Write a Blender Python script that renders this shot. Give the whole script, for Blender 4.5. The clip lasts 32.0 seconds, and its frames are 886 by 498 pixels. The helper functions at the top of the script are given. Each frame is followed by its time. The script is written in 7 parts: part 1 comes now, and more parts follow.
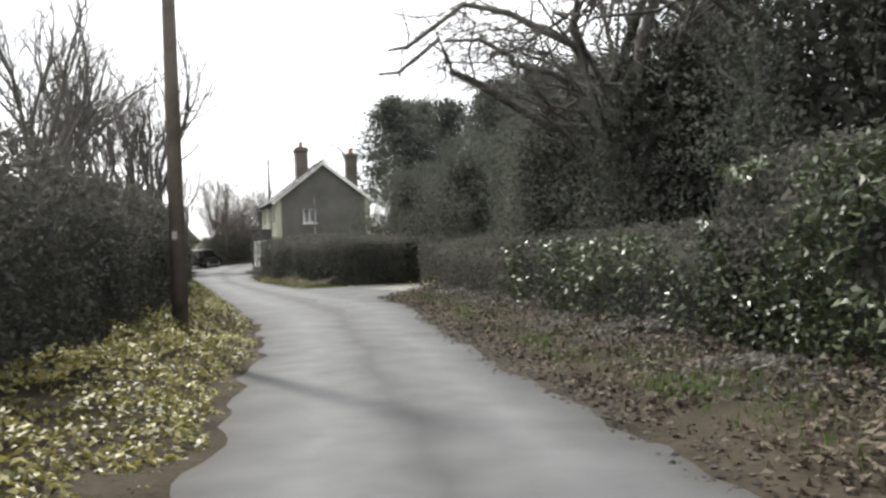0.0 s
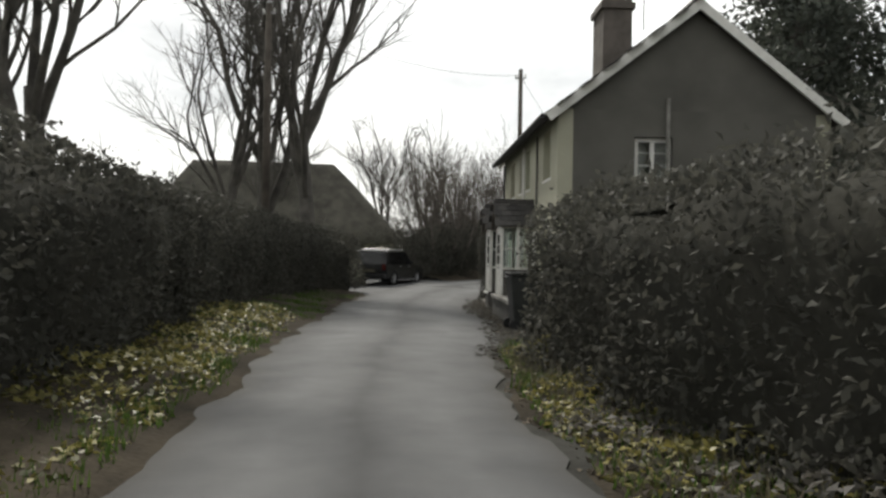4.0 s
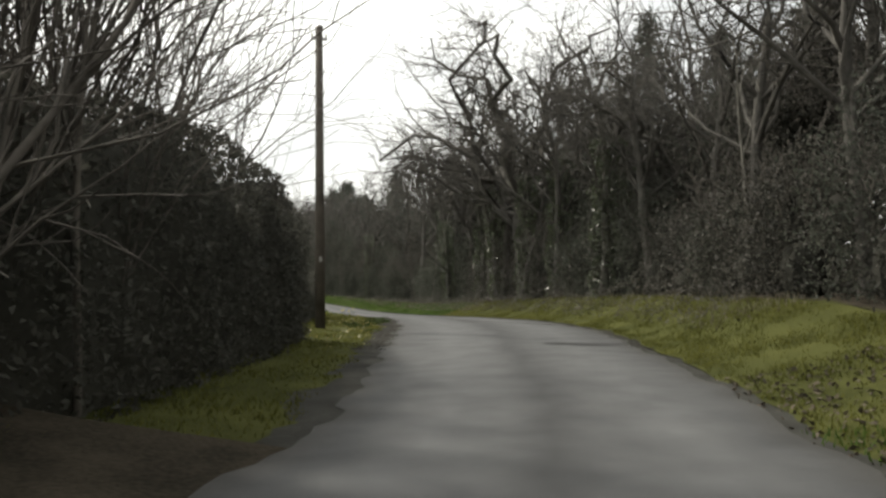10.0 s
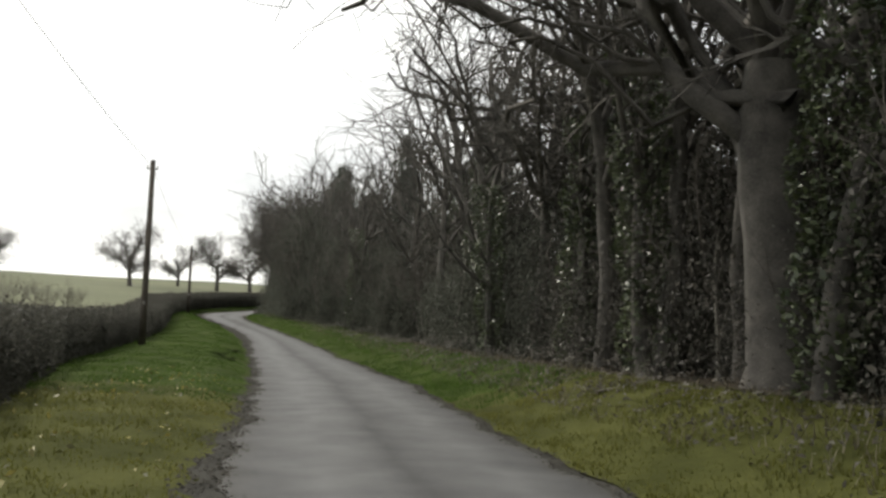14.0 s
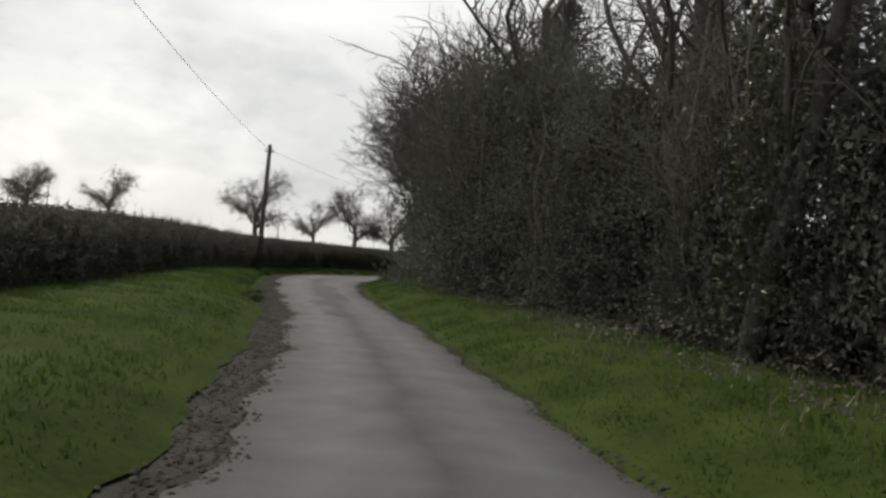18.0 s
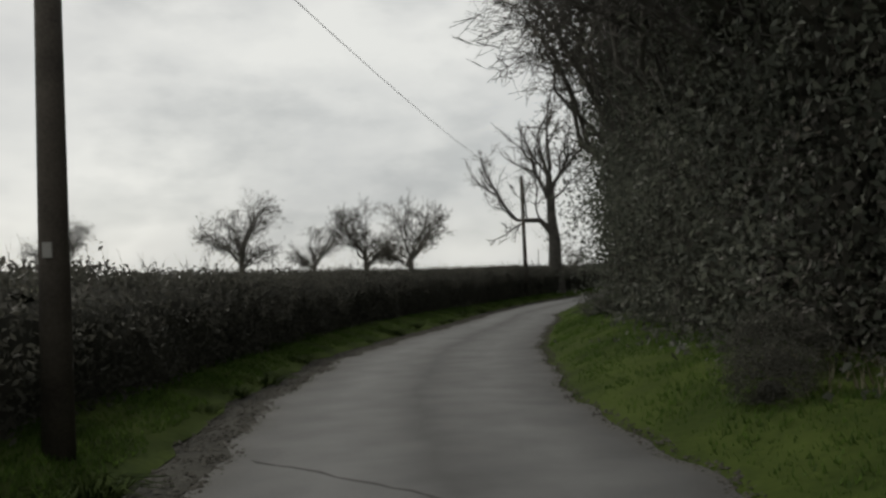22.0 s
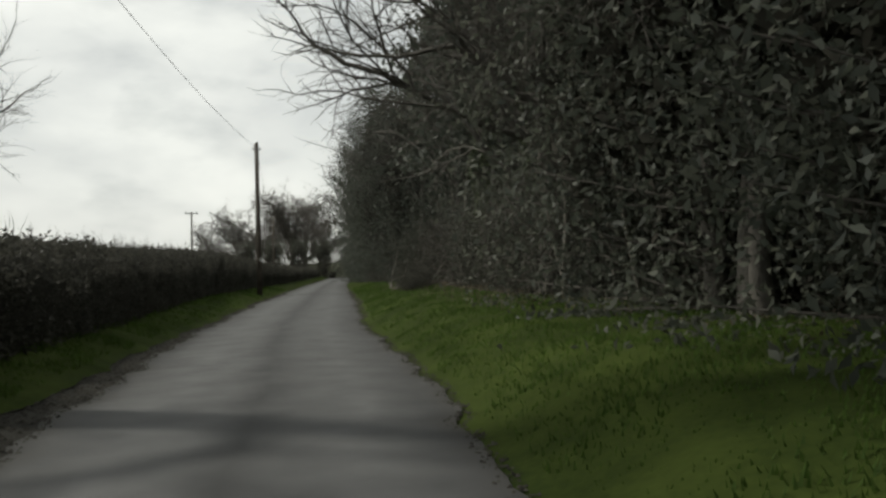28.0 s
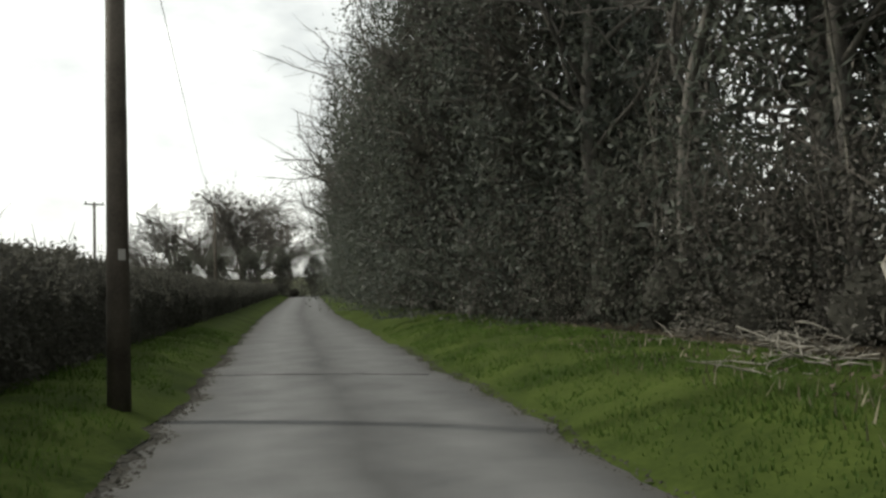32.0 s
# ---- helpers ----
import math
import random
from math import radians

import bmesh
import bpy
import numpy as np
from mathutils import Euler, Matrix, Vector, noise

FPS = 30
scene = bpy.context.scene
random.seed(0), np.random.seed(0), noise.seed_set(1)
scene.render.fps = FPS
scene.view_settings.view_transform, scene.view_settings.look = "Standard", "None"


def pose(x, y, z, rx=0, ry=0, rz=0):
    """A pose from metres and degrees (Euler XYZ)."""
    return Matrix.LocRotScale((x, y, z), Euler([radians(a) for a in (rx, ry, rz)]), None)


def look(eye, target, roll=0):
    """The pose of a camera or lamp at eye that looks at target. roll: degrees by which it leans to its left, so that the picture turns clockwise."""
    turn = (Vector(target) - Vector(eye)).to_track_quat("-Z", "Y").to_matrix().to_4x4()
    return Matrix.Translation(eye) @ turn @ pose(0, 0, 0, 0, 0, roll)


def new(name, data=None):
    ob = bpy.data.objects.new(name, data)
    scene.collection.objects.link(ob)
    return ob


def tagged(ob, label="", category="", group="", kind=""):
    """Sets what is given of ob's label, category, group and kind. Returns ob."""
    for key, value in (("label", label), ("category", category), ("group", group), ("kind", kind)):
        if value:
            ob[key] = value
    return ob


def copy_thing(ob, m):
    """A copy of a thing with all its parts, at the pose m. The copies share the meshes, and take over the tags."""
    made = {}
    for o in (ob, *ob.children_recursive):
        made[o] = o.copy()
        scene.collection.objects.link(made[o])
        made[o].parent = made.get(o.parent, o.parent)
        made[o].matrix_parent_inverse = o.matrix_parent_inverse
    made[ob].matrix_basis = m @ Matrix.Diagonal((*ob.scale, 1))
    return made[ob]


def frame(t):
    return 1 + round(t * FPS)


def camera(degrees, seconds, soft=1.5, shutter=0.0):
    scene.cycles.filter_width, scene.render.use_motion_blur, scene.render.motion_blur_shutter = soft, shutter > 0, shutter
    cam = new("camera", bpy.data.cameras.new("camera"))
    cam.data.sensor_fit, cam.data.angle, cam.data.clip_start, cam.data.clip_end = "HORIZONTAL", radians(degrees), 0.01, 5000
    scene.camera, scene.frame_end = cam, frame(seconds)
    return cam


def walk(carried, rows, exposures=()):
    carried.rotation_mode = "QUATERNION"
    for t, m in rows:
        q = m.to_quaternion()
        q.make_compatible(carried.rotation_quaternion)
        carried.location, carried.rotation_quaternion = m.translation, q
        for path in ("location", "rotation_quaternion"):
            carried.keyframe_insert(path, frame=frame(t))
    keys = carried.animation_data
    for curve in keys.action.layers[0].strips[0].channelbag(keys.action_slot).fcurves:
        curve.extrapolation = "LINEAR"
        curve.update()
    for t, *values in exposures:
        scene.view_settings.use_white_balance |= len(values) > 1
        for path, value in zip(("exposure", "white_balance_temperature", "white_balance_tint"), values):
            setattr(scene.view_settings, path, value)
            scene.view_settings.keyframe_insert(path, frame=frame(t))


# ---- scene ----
cam = camera(56.7, 32.0, soft=2.7)
PATH = [
    (0, (0.0, 0.0, 1.35), (0.018, 2.0, 1.329), -2.0),
    (0.5, (-0.617, 4.395, 1.262), (-0.699, 6.393, 1.279), 0.2),
    (1, (-1.231, 8.837, 1.17), (-1.396, 10.83, 1.22), 0.2),
    (1.5, (-1.846, 13.254, 1.097), (-2.055, 15.242, 1.152), 1.8),
    (2, (-2.449, 17.434, 1.099), (-2.71, 19.417, 1.113), 0.7),
    (2.5, (-3.425, 21.334, 0.994), (-3.772, 23.304, 0.974), -1.3),
    (3, (-4.936, 25.338, 0.954), (-5.36, 27.293, 0.951), -0.5),
    (3.5, (-6.348, 29.009, 0.948), (-6.809, 30.956, 0.957), 0.7),
    (4, (-7.507, 32.505, 0.981), (-8.011, 34.44, 1.003), 1.0),
    (4.5, (-8.526, 35.833, 1.026), (-9.048, 37.763, 1.037), 1.0),
    (5, (-9.49, 39.002, 1.069), (-9.992, 40.938, 1.033), 0.8),
    (5.5, (-10.482, 42.018, 1.098), (-10.921, 43.966, 0.993), -0.2),
    (6, (-11.621, 44.868, 1.088), (-11.964, 46.834, 0.957), -2.8),
    (6.5, (-12.699, 47.507, 1.028), (-12.94, 49.487, 0.884), -3.0),
    (7, (-13.384, 50.093, 1.063), (-13.599, 52.077, 0.929), -2.1),
    (7.5, (-13.988, 52.197, 1.025), (-14.17, 54.185, 0.913), -3.0),
    (8, (-14.686, 54.11, 0.926), (-14.791, 56.106, 0.861), -3.0),
    (8.5, (-15.202, 56.56, 0.956), (-15.208, 58.559, 0.931), -1.0),
    (9, (-15.3, 59.888, 1.059), (-15.164, 61.883, 1.058), 0.8),
    (9.5, (-14.965, 63.954, 1.173), (-14.627, 65.925, 1.185), 1.1),
    (10, (-14.382, 68.201, 1.301), (-13.835, 70.123, 1.364), -0.5),
    (10.5, (-13.608, 71.536, 1.377), (-12.866, 73.392, 1.439), -1.1),
    (11, (-12.716, 74.219, 1.434), (-11.912, 76.05, 1.451), -0.9),
    (11.5, (-11.518, 77.67, 1.484), (-10.723, 79.506, 1.508), 0.8),
    (12, (-10.57, 80.959, 1.459), (-9.874, 82.833, 1.523), 0.3),
    (12.5, (-9.352, 83.744, 1.418), (-8.804, 85.664, 1.526), 1.9),
    (13, (-8.669, 87.075, 1.354), (-8.166, 89.005, 1.505), 1.6),
    (13.5, (-7.924, 90.534, 1.253), (-7.416, 92.463, 1.389), 1.5),
    (14, (-7.431, 94.435, 1.15), (-6.936, 96.369, 1.274), 2.3),
    (14.5, (-7.23, 98.628, 1.002), (-6.774, 100.572, 1.114), 1.0),
    (15, (-6.933, 103.077, 0.822), (-6.528, 105.033, 0.911), 0.1),
    (15.5, (-6.592, 107.693, 0.631), (-6.212, 109.655, 0.707), -0.3),
    (16, (-6.246, 112.394, 0.443), (-5.859, 114.354, 0.516), -0.2),
    (16.5, (-5.928, 117.096, 0.272), (-5.531, 119.055, 0.341), 0.5),
    (17, (-5.677, 121.72, 0.146), (-5.329, 123.689, 0.184), 2.2),
    (17.5, (-5.506, 126.217, 0.082), (-5.233, 128.198, 0.11), 3.4),
    (18, (-5.472, 130.597, 0.049), (-5.318, 132.59, 0.095), 5.4),
    (18.5, (-5.659, 134.835, 0.062), (-5.636, 136.832, 0.172), 5.1),
    (19, (-6.045, 138.978, 0.114), (-6.115, 140.971, 0.27), 3.7),
    (19.5, (-6.438, 143.129, 0.163), (-6.509, 145.122, 0.312), 3.2),
    (20, (-6.871, 147.307, 0.184), (-6.906, 149.303, 0.307), 3.9),
    (20.5, (-7.402, 151.372, 0.253), (-7.385, 153.37, 0.354), 3.1),
    (21, (-7.856, 155.299, 0.295), (-7.796, 157.296, 0.385), 0.3),
    (21.5, (-8.173, 158.807, 0.329), (-8.057, 160.802, 0.413), -0.7),
    (22, (-8.356, 162.055, 0.355), (-8.202, 164.047, 0.442), -2.6),
    (22.5, (-8.087, 165.266, 0.315), (-7.907, 167.256, 0.406), -2.7),
    (23, (-7.998, 168.673, 0.286), (-7.753, 170.656, 0.369), -2.5),
    (23.5, (-7.798, 172.314, 0.29), (-7.484, 174.288, 0.356), -2.6),
    (24, (-7.64, 176.357, 0.3), (-7.217, 178.31, 0.361), -2.2),
    (24.5, (-7.118, 180.487, 0.279), (-6.605, 182.417, 0.378), -2.1),
    (25, (-6.33, 184.409, 0.284), (-5.7, 186.304, 0.385), -1.4),
    (25.5, (-5.424, 188.058, 0.305), (-4.627, 189.891, 0.358), -0.7),
    (26, (-4.313, 191.4, 0.342), (-3.375, 193.166, 0.369), -0.1),
    (26.5, (-2.851, 194.716, 0.385), (-1.797, 196.415, 0.41), 0.4),
    (27, (-1.259, 197.743, 0.436), (-0.141, 199.401, 0.47), 0.2),
    (27.5, (0.377, 200.558, 0.491), (1.542, 202.182, 0.534), -0.5),
    (28, (1.974, 203.231, 0.549), (3.181, 204.825, 0.602), -1.7),
    (28.5, (3.433, 205.841, 0.607), (4.667, 207.414, 0.68), -3.0),
    (29, (4.612, 208.485, 0.65), (5.822, 210.075, 0.757), -3.1),
    (29.5, (5.914, 211.001, 0.649), (7.054, 212.641, 0.758), 0.1),
    (30, (7.429, 214.333, 0.624), (8.544, 215.99, 0.723), -1.6),
    (30.5, (9.336, 218.44, 0.635), (10.445, 220.102, 0.731), -1.3),
    (31, (11.34, 222.757, 0.676), (12.486, 224.392, 0.787), -2.5),
    (31.5, (13.185, 226.318, 0.788), (14.415, 227.891, 0.9), -2.2),
    (32, (14.808, 229.207, 0.895), (16.109, 230.724, 0.982), -1.6),
]
EXPOSURES = [(0, 1.0, 6400, 10), (1, 0.95, 6500, 10), (2, 0.3, 6500, 9), (3, -0.1, 6550, 8), (4.5, 0.2, 6600, 8), (5.5, 0.55, 6600, 7), (6, -0.05, 6580, 6), (7, -0.7, 6580, 6), (8, -0.6, 6600, 7),
             (9.5, 0.35, 6700, 7), (10, 0.3, 6800, 7), (11.5, 0.85, 6800, 8), (13, 0.7, 6750, 8), (14, 0.2, 6700, 8), (17, -0.45, 6700, 9), (19, -0.2, 6600, 8), (20, -0.15, 6600, 8),
             (22, -0.68, 6650, 7), (24, -0.7, 6680, 6), (26, -0.45, 6700, 5), (29, -0.35, 6720, 4), (32, 0.1, 6720, 4)]
walk(cam, [(t, look(eye, target, roll)) for t, eye, target, roll in PATH], EXPOSURES)

# ---- sky and sun ----
SUN_AZ, SUN_EL = radians(33), radians(45)      # azimuth is counted to the left of +y
world = bpy.data.worlds.new("sky")
scene.world = world
world.use_nodes = True
wn = world.node_tree
wn.nodes.clear()


def wnode(kind, **values):
    n = wn.nodes.new(kind)
    for k, v in values.items():
        n.inputs[k].default_value = v
    return n


sky = wnode("ShaderNodeTexSky")
sky.sky_type, sky.sun_disc = "NISHITA", False
sky.sun_elevation, sky.sun_rotation = SUN_EL, 2 * math.pi - SUN_AZ
sky.air_density, sky.dust_density = 1.0, 3.0
coord = wnode("ShaderNodeTexCoord")
stretch = wnode("ShaderNodeMapping")
stretch.inputs["Scale"].default_value = (1.0, 1.0, 2.2)
clouds = wnode("ShaderNodeTexNoise", Scale=2.6, Detail=9.0, Roughness=0.55)
puffs = wnode("ShaderNodeTexNoise", Scale=7.0, Detail=7.0, Roughness=0.5)
cover = wnode("ShaderNodeValToRGB")
cover.color_ramp.elements[0].position, cover.color_ramp.elements[0].color = 0.28, (8.2, 8.4, 8.7, 1)
cover.color_ramp.elements[1].position, cover.color_ramp.elements[1].color = 0.60, (13.4, 13.4, 13.2, 1)
puff = wnode("ShaderNodeValToRGB")
puff.color_ramp.elements[0].position, puff.color_ramp.elements[0].color = 0.34, (0.80, 0.81, 0.82, 1)
puff.color_ramp.elements[1].position, puff.color_ramp.elements[1].color = 0.52, (1, 1, 1, 1)
both = wnode("ShaderNodeMixRGB", Fac=1.0)
both.blend_type = "MULTIPLY"
veil = wnode("ShaderNodeMixRGB", Fac=0.88)
back = wnode("ShaderNodeBackground", Strength=0.1)
wout = wnode("ShaderNodeOutputWorld")
for a, b in ((coord.outputs["Generated"], stretch.inputs["Vector"]), (stretch.outputs[0], clouds.inputs["Vector"]),
             (stretch.outputs[0], puffs.inputs["Vector"]), (clouds.outputs["Fac"], cover.inputs[0]), (puffs.outputs["Fac"], puff.inputs[0]),
             (cover.outputs[0], both.inputs[1]), (puff.outputs[0], both.inputs[2]), (sky.outputs[0], veil.inputs[1]),
             (both.outputs[0], veil.inputs[2]), (veil.outputs[0], back.inputs[0]), (back.outputs[0], wout.inputs[0])):
    wn.links.new(a, b)
sun_data = bpy.data.lights.new("sun", "SUN")
sun_data.energy, sun_data.angle, sun_data.color = 3.4, radians(3.5), (1.0, 0.95, 0.88)
sun = new("sun", sun_data)
sun_way = Vector((-math.sin(SUN_AZ) * math.cos(SUN_EL), math.cos(SUN_AZ) * math.cos(SUN_EL), math.sin(SUN_EL)))
sun.matrix_world = look(sun_way * 300, (0, 0, 0))


# ---- materials ----
def surface(name, dark, light, scale=6.0, rough=0.8, bump=0.3, fine=60.0, vary=0.0, island=0.0, metal=0.0, spec=0.3, contrast=0.25, thin=0.0):
    """Two tones mixed by coarse and fine noise, with bump; vary and island change the tone per object and per leaf."""
    m = bpy.data.materials.new(name)
    m.use_nodes = True
    t = m.node_tree
    b = t.nodes["Principled BSDF"]
    b.inputs["Roughness"].default_value, b.inputs["Metallic"].default_value = rough, metal
    b.inputs["Specular IOR Level"].default_value = spec
    co = t.nodes.new("ShaderNodeTexCoord")
    n1, n2 = t.nodes.new("ShaderNodeTexNoise"), t.nodes.new("ShaderNodeTexNoise")
    n1.inputs["Scale"].default_value, n1.inputs["Detail"].default_value = scale, 5
    n2.inputs["Scale"].default_value, n2.inputs["Detail"].default_value = fine, 3
    add = t.nodes.new("ShaderNodeMath")
    add.operation = "MULTIPLY_ADD"
    add.inputs[1].default_value = 0.45
    link = t.links.new
    link(co.outputs["Object"], n1.inputs["Vector"])
    link(co.outputs["Object"], n2.inputs["Vector"])
    link(n2.outputs["Fac"], add.inputs[0])
    link(n1.outputs["Fac"], add.inputs[2])
    ramp = t.nodes.new("ShaderNodeValToRGB")
    ramp.color_ramp.elements[0].position, ramp.color_ramp.elements[0].color = 0.72 - contrast, (*dark, 1)
    ramp.color_ramp.elements[1].position, ramp.color_ramp.elements[1].color = 0.72 + contrast, (*light, 1)
    value = add.outputs[0]
    for socket, amount in (("object", vary), ("island", island)):
        if amount:
            src = t.nodes.new("ShaderNodeObjectInfo").outputs["Random"] if socket == "object" else t.nodes.new("ShaderNodeNewGeometry").outputs["Random Per Island"]
            more = t.nodes.new("ShaderNodeMath")
            more.operation = "MULTIPLY_ADD"
            more.inputs[1].default_value = amount
            shift = t.nodes.new("ShaderNodeMath")
            shift.operation = "SUBTRACT"
            shift.inputs[1].default_value = amount / 2
            link(src, more.inputs[0])
            link(value, more.inputs[2])
            link(more.outputs[0], shift.inputs[0])
            value = shift.outputs[0]
    link(value, ramp.inputs[0])
    link(ramp.outputs[0], b.inputs["Base Color"])
    if bump:
        bp = t.nodes.new("ShaderNodeBump")
        bp.inputs["Strength"].default_value, bp.inputs["Distance"].default_value = bump, 0.02
        link(add.outputs[0], bp.inputs["Height"])
        link(bp.outputs[0], b.inputs["Normal"])
    if thin:
        b.inputs["Subsurface Weight"].default_value = 0
        tr = t.nodes.new("ShaderNodeBsdfTranslucent")
        mix = t.nodes.new("ShaderNodeMixShader")
        mix.inputs[0].default_value = thin
        link(ramp.outputs[0], tr.inputs["Color"])
        link(b.outputs[0], mix.inputs[1])
        link(tr.outputs[0], mix.inputs[2])
        link(mix.outputs[0], t.nodes["Material Output"].inputs[0])
    return m


def glass(name, tint=(0.9, 0.95, 0.95), rough=0.02):
    m = bpy.data.materials.new(name)
    m.use_nodes = True
    b = m.node_tree.nodes["Principled BSDF"]
    b.inputs["Base Color"].default_value = (*tint, 1)
    b.inputs["Roughness"].default_value = rough
    b.inputs["Transmission Weight"].default_value = 1.0
    b.inputs["IOR"].default_value = 1.45
    return m


ASPHALT = surface("asphalt", (0.046, 0.047, 0.049), (0.094, 0.095, 0.096), 1.3, 0.78, 0.45, 110, spec=0.15, contrast=0.5)


def worn_lane():
    """Asphalt polished pale in the wheel tracks, darker and dirty along the middle and the edges."""
    m = surface("worn_asphalt", (0.046, 0.047, 0.049), (0.098, 0.099, 0.100), 1.7, 0.78, 0.5, 110, spec=0.18, contrast=0.5)
    t = m.node_tree
    link = t.links.new
    ramp = [n for n in t.nodes if n.type == "VALTORGB"][0]
    b = t.nodes["Principled BSDF"]
    a = t.nodes.new("ShaderNodeAttribute")
    a.attribute_name = "across"
    co = t.nodes.new("ShaderNodeTexCoord")
    n = t.nodes.new("ShaderNodeTexNoise")
    n.inputs["Scale"].default_value, n.inputs["Detail"].default_value = 0.9, 4
    shake = t.nodes.new("ShaderNodeMath")
    shake.operation = "MULTIPLY_ADD"
    shake.inputs[1].default_value = 0.07
    less = t.nodes.new("ShaderNodeMath")
    less.operation = "SUBTRACT"
    less.inputs[1].default_value = 0.035
    wear = t.nodes.new("ShaderNodeValToRGB")
    e = wear.color_ramp.elements
    e[0].position, e[0].color = 0.0, (0.6, 0.58, 0.54, 1)
    e[1].position, e[1].color = 1.0, (0.6, 0.58, 0.54, 1)
    for place, v in ((0.1, 0.86), (0.26, 1.25), (0.40, 1.08), (0.50, 0.66), (0.60, 1.0), (0.76, 1.25), (0.92, 0.84)):
        k = e.new(place)
        k.color = (v, v, v, 1)
    mix = t.nodes.new("ShaderNodeMixRGB")
    mix.blend_type = "MULTIPLY"
    mix.inputs[0].default_value = 1.0
    link(co.outputs["Object"], n.inputs["Vector"])
    link(n.outputs["Fac"], shake.inputs[0])
    link(a.outputs["Fac"], shake.inputs[2])
    link(shake.outputs[0], less.inputs[0])
    link(less.outputs[0], wear.inputs[0])
    link(ramp.outputs[0], mix.inputs[1])
    link(wear.outputs[0], mix.inputs[2])
    link(mix.outputs[0], b.inputs["Base Color"])
    return m


LANE = worn_lane()
PATCH = surface("dark_tar", (0.017, 0.017, 0.018), (0.032, 0.032, 0.032), 2, 0.7, 0.4, 80)
MUD = surface("mud", (0.026, 0.026, 0.023), (0.056, 0.055, 0.049), 1.6, 0.95, 0.9, 25, spec=0.05, contrast=0.22)
CLOD = surface("mud_clod", (0.02, 0.019, 0.016), (0.06, 0.057, 0.05), 2, 0.95, 0.5, 30, island=0.5, spec=0.05)
GRASS_SOIL = surface("turf", (0.018, 0.028, 0.007), (0.046, 0.063, 0.015), 0.9, 0.95, 0.9, 14, spec=0.03, contrast=0.24)
BLADE = surface("grass_blade", (0.034, 0.064, 0.012), (0.078, 0.126, 0.028), 0.25, 0.7, 0, 5, island=0.3, spec=0.12, thin=0.5)
OLIVE_BLADE = surface("winter_grass_blade", (0.062, 0.068, 0.016), (0.15, 0.15, 0.042), 0.3, 0.7, 0, 5, island=0.35, spec=0.12, thin=0.5)
OLIVE_TURF = surface("winter_turf", (0.03, 0.034, 0.011), (0.075, 0.078, 0.026), 0.9, 0.95, 0.9, 14, spec=0.03, contrast=0.24)
RANK_GRASS = surface("rank_grass", (0.028, 0.048, 0.011), (0.07, 0.1, 0.026), 0.3, 0.75, 0, 5, island=0.4, spec=0.1, thin=0.4)
GREY_TWIGS = surface("grey_twigs", (0.085, 0.08, 0.071), (0.175, 0.163, 0.145), 0.6, 0.8, 0, 6, vary=0.2, island=0.5, spec=0.1, thin=0.4)
CONCRETE = surface("pale_concrete", (0.10, 0.095, 0.085), (0.19, 0.18, 0.16), 1.5, 0.9, 0.5, 40)
STRAW = surface("dry_grass", (0.09, 0.08, 0.05), (0.2, 0.185, 0.13), 1, 0.85, 0, 5, island=0.4, spec=0.2, thin=0.2)
LITTER = surface("leaf_litter", (0.017, 0.015, 0.011), (0.055, 0.046, 0.034), 1.2, 0.95, 1.0, 22, spec=0.05, contrast=0.2)
FIELD = surface("field", (0.05, 0.058, 0.026), (0.105, 0.11, 0.055), 0.02, 0.95, 0.4, 1.5)
BARK = surface("bark", (0.045, 0.042, 0.038), (0.125, 0.116, 0.102), 3, 0.9, 1.0, 30, vary=0.2)
TWIG = surface("twig", (0.06, 0.054, 0.047), (0.145, 0.13, 0.113), 2, 0.9, 0.2, 20, vary=0.25)
PALE_BARK = surface("pale_bark", (0.08, 0.074, 0.062), (0.24, 0.225, 0.195), 4, 0.85, 0.6, 30)
LEAF = surface("evergreen_leaf", (0.062, 0.069, 0.056), (0.118, 0.125, 0.101), 0.7, 0.6, 0, 6, vary=0.15, island=0.4, spec=0.12, thin=0.4)
HEDGE_LEAF = surface("hedge_leaf", (0.056, 0.056, 0.048), (0.105, 0.104, 0.088), 0.5, 0.65, 0, 6, vary=0.1, island=0.4, spec=0.12, thin=0.4)
BROWN_LEAF = surface("beech_leaf", (0.068, 0.064, 0.057), (0.13, 0.122, 0.106), 0.6, 0.6, 0, 6, vary=0.2, island=0.5, thin=0.4)
IVY_LEAF = surface("ivy_leaf", (0.03, 0.042, 0.02), (0.095, 0.115, 0.058), 0.8, 0.38, 0, 6, island=0.6, spec=0.45, thin=0.15)
BANK_LEAF = surface("bramble_leaf", (0.06, 0.062, 0.018), (0.27, 0.24, 0.075), 0.7, 0.5, 0, 5, island=0.6, spec=0.4, thin=0.3)
DEAD_LEAF = surface("dead_leaf", (0.04, 0.034, 0.027), (0.13, 0.108, 0.082), 1, 0.85, 0, 5, island=0.6, spec=0.15, thin=0.1)
NEEDLE = surface("pine_needle", (0.05, 0.058, 0.049), (0.095, 0.105, 0.084), 0.6, 0.6, 0, 6, vary=0.2, island=0.45, thin=0.4)
# darker than the leaves: shade deep inside bushes and hedges put into the colour
SHADED_CORE = surface("shaded_shrub_inside", (0.04, 0.04, 0.034), (0.075, 0.073, 0.062), 1.5, 0.95, 1.0, 14, spec=0.05, thin=0.3)
POLE_WOOD = surface("creosoted_pole", (0.03, 0.025, 0.02), (0.10, 0.085, 0.07), 2, 0.85, 0.7, 40, vary=0.15)
STEEL = surface("galvanised_steel", (0.25, 0.25, 0.25), (0.45, 0.45, 0.45), 6, 0.45, 0.1, 60, metal=0.9)
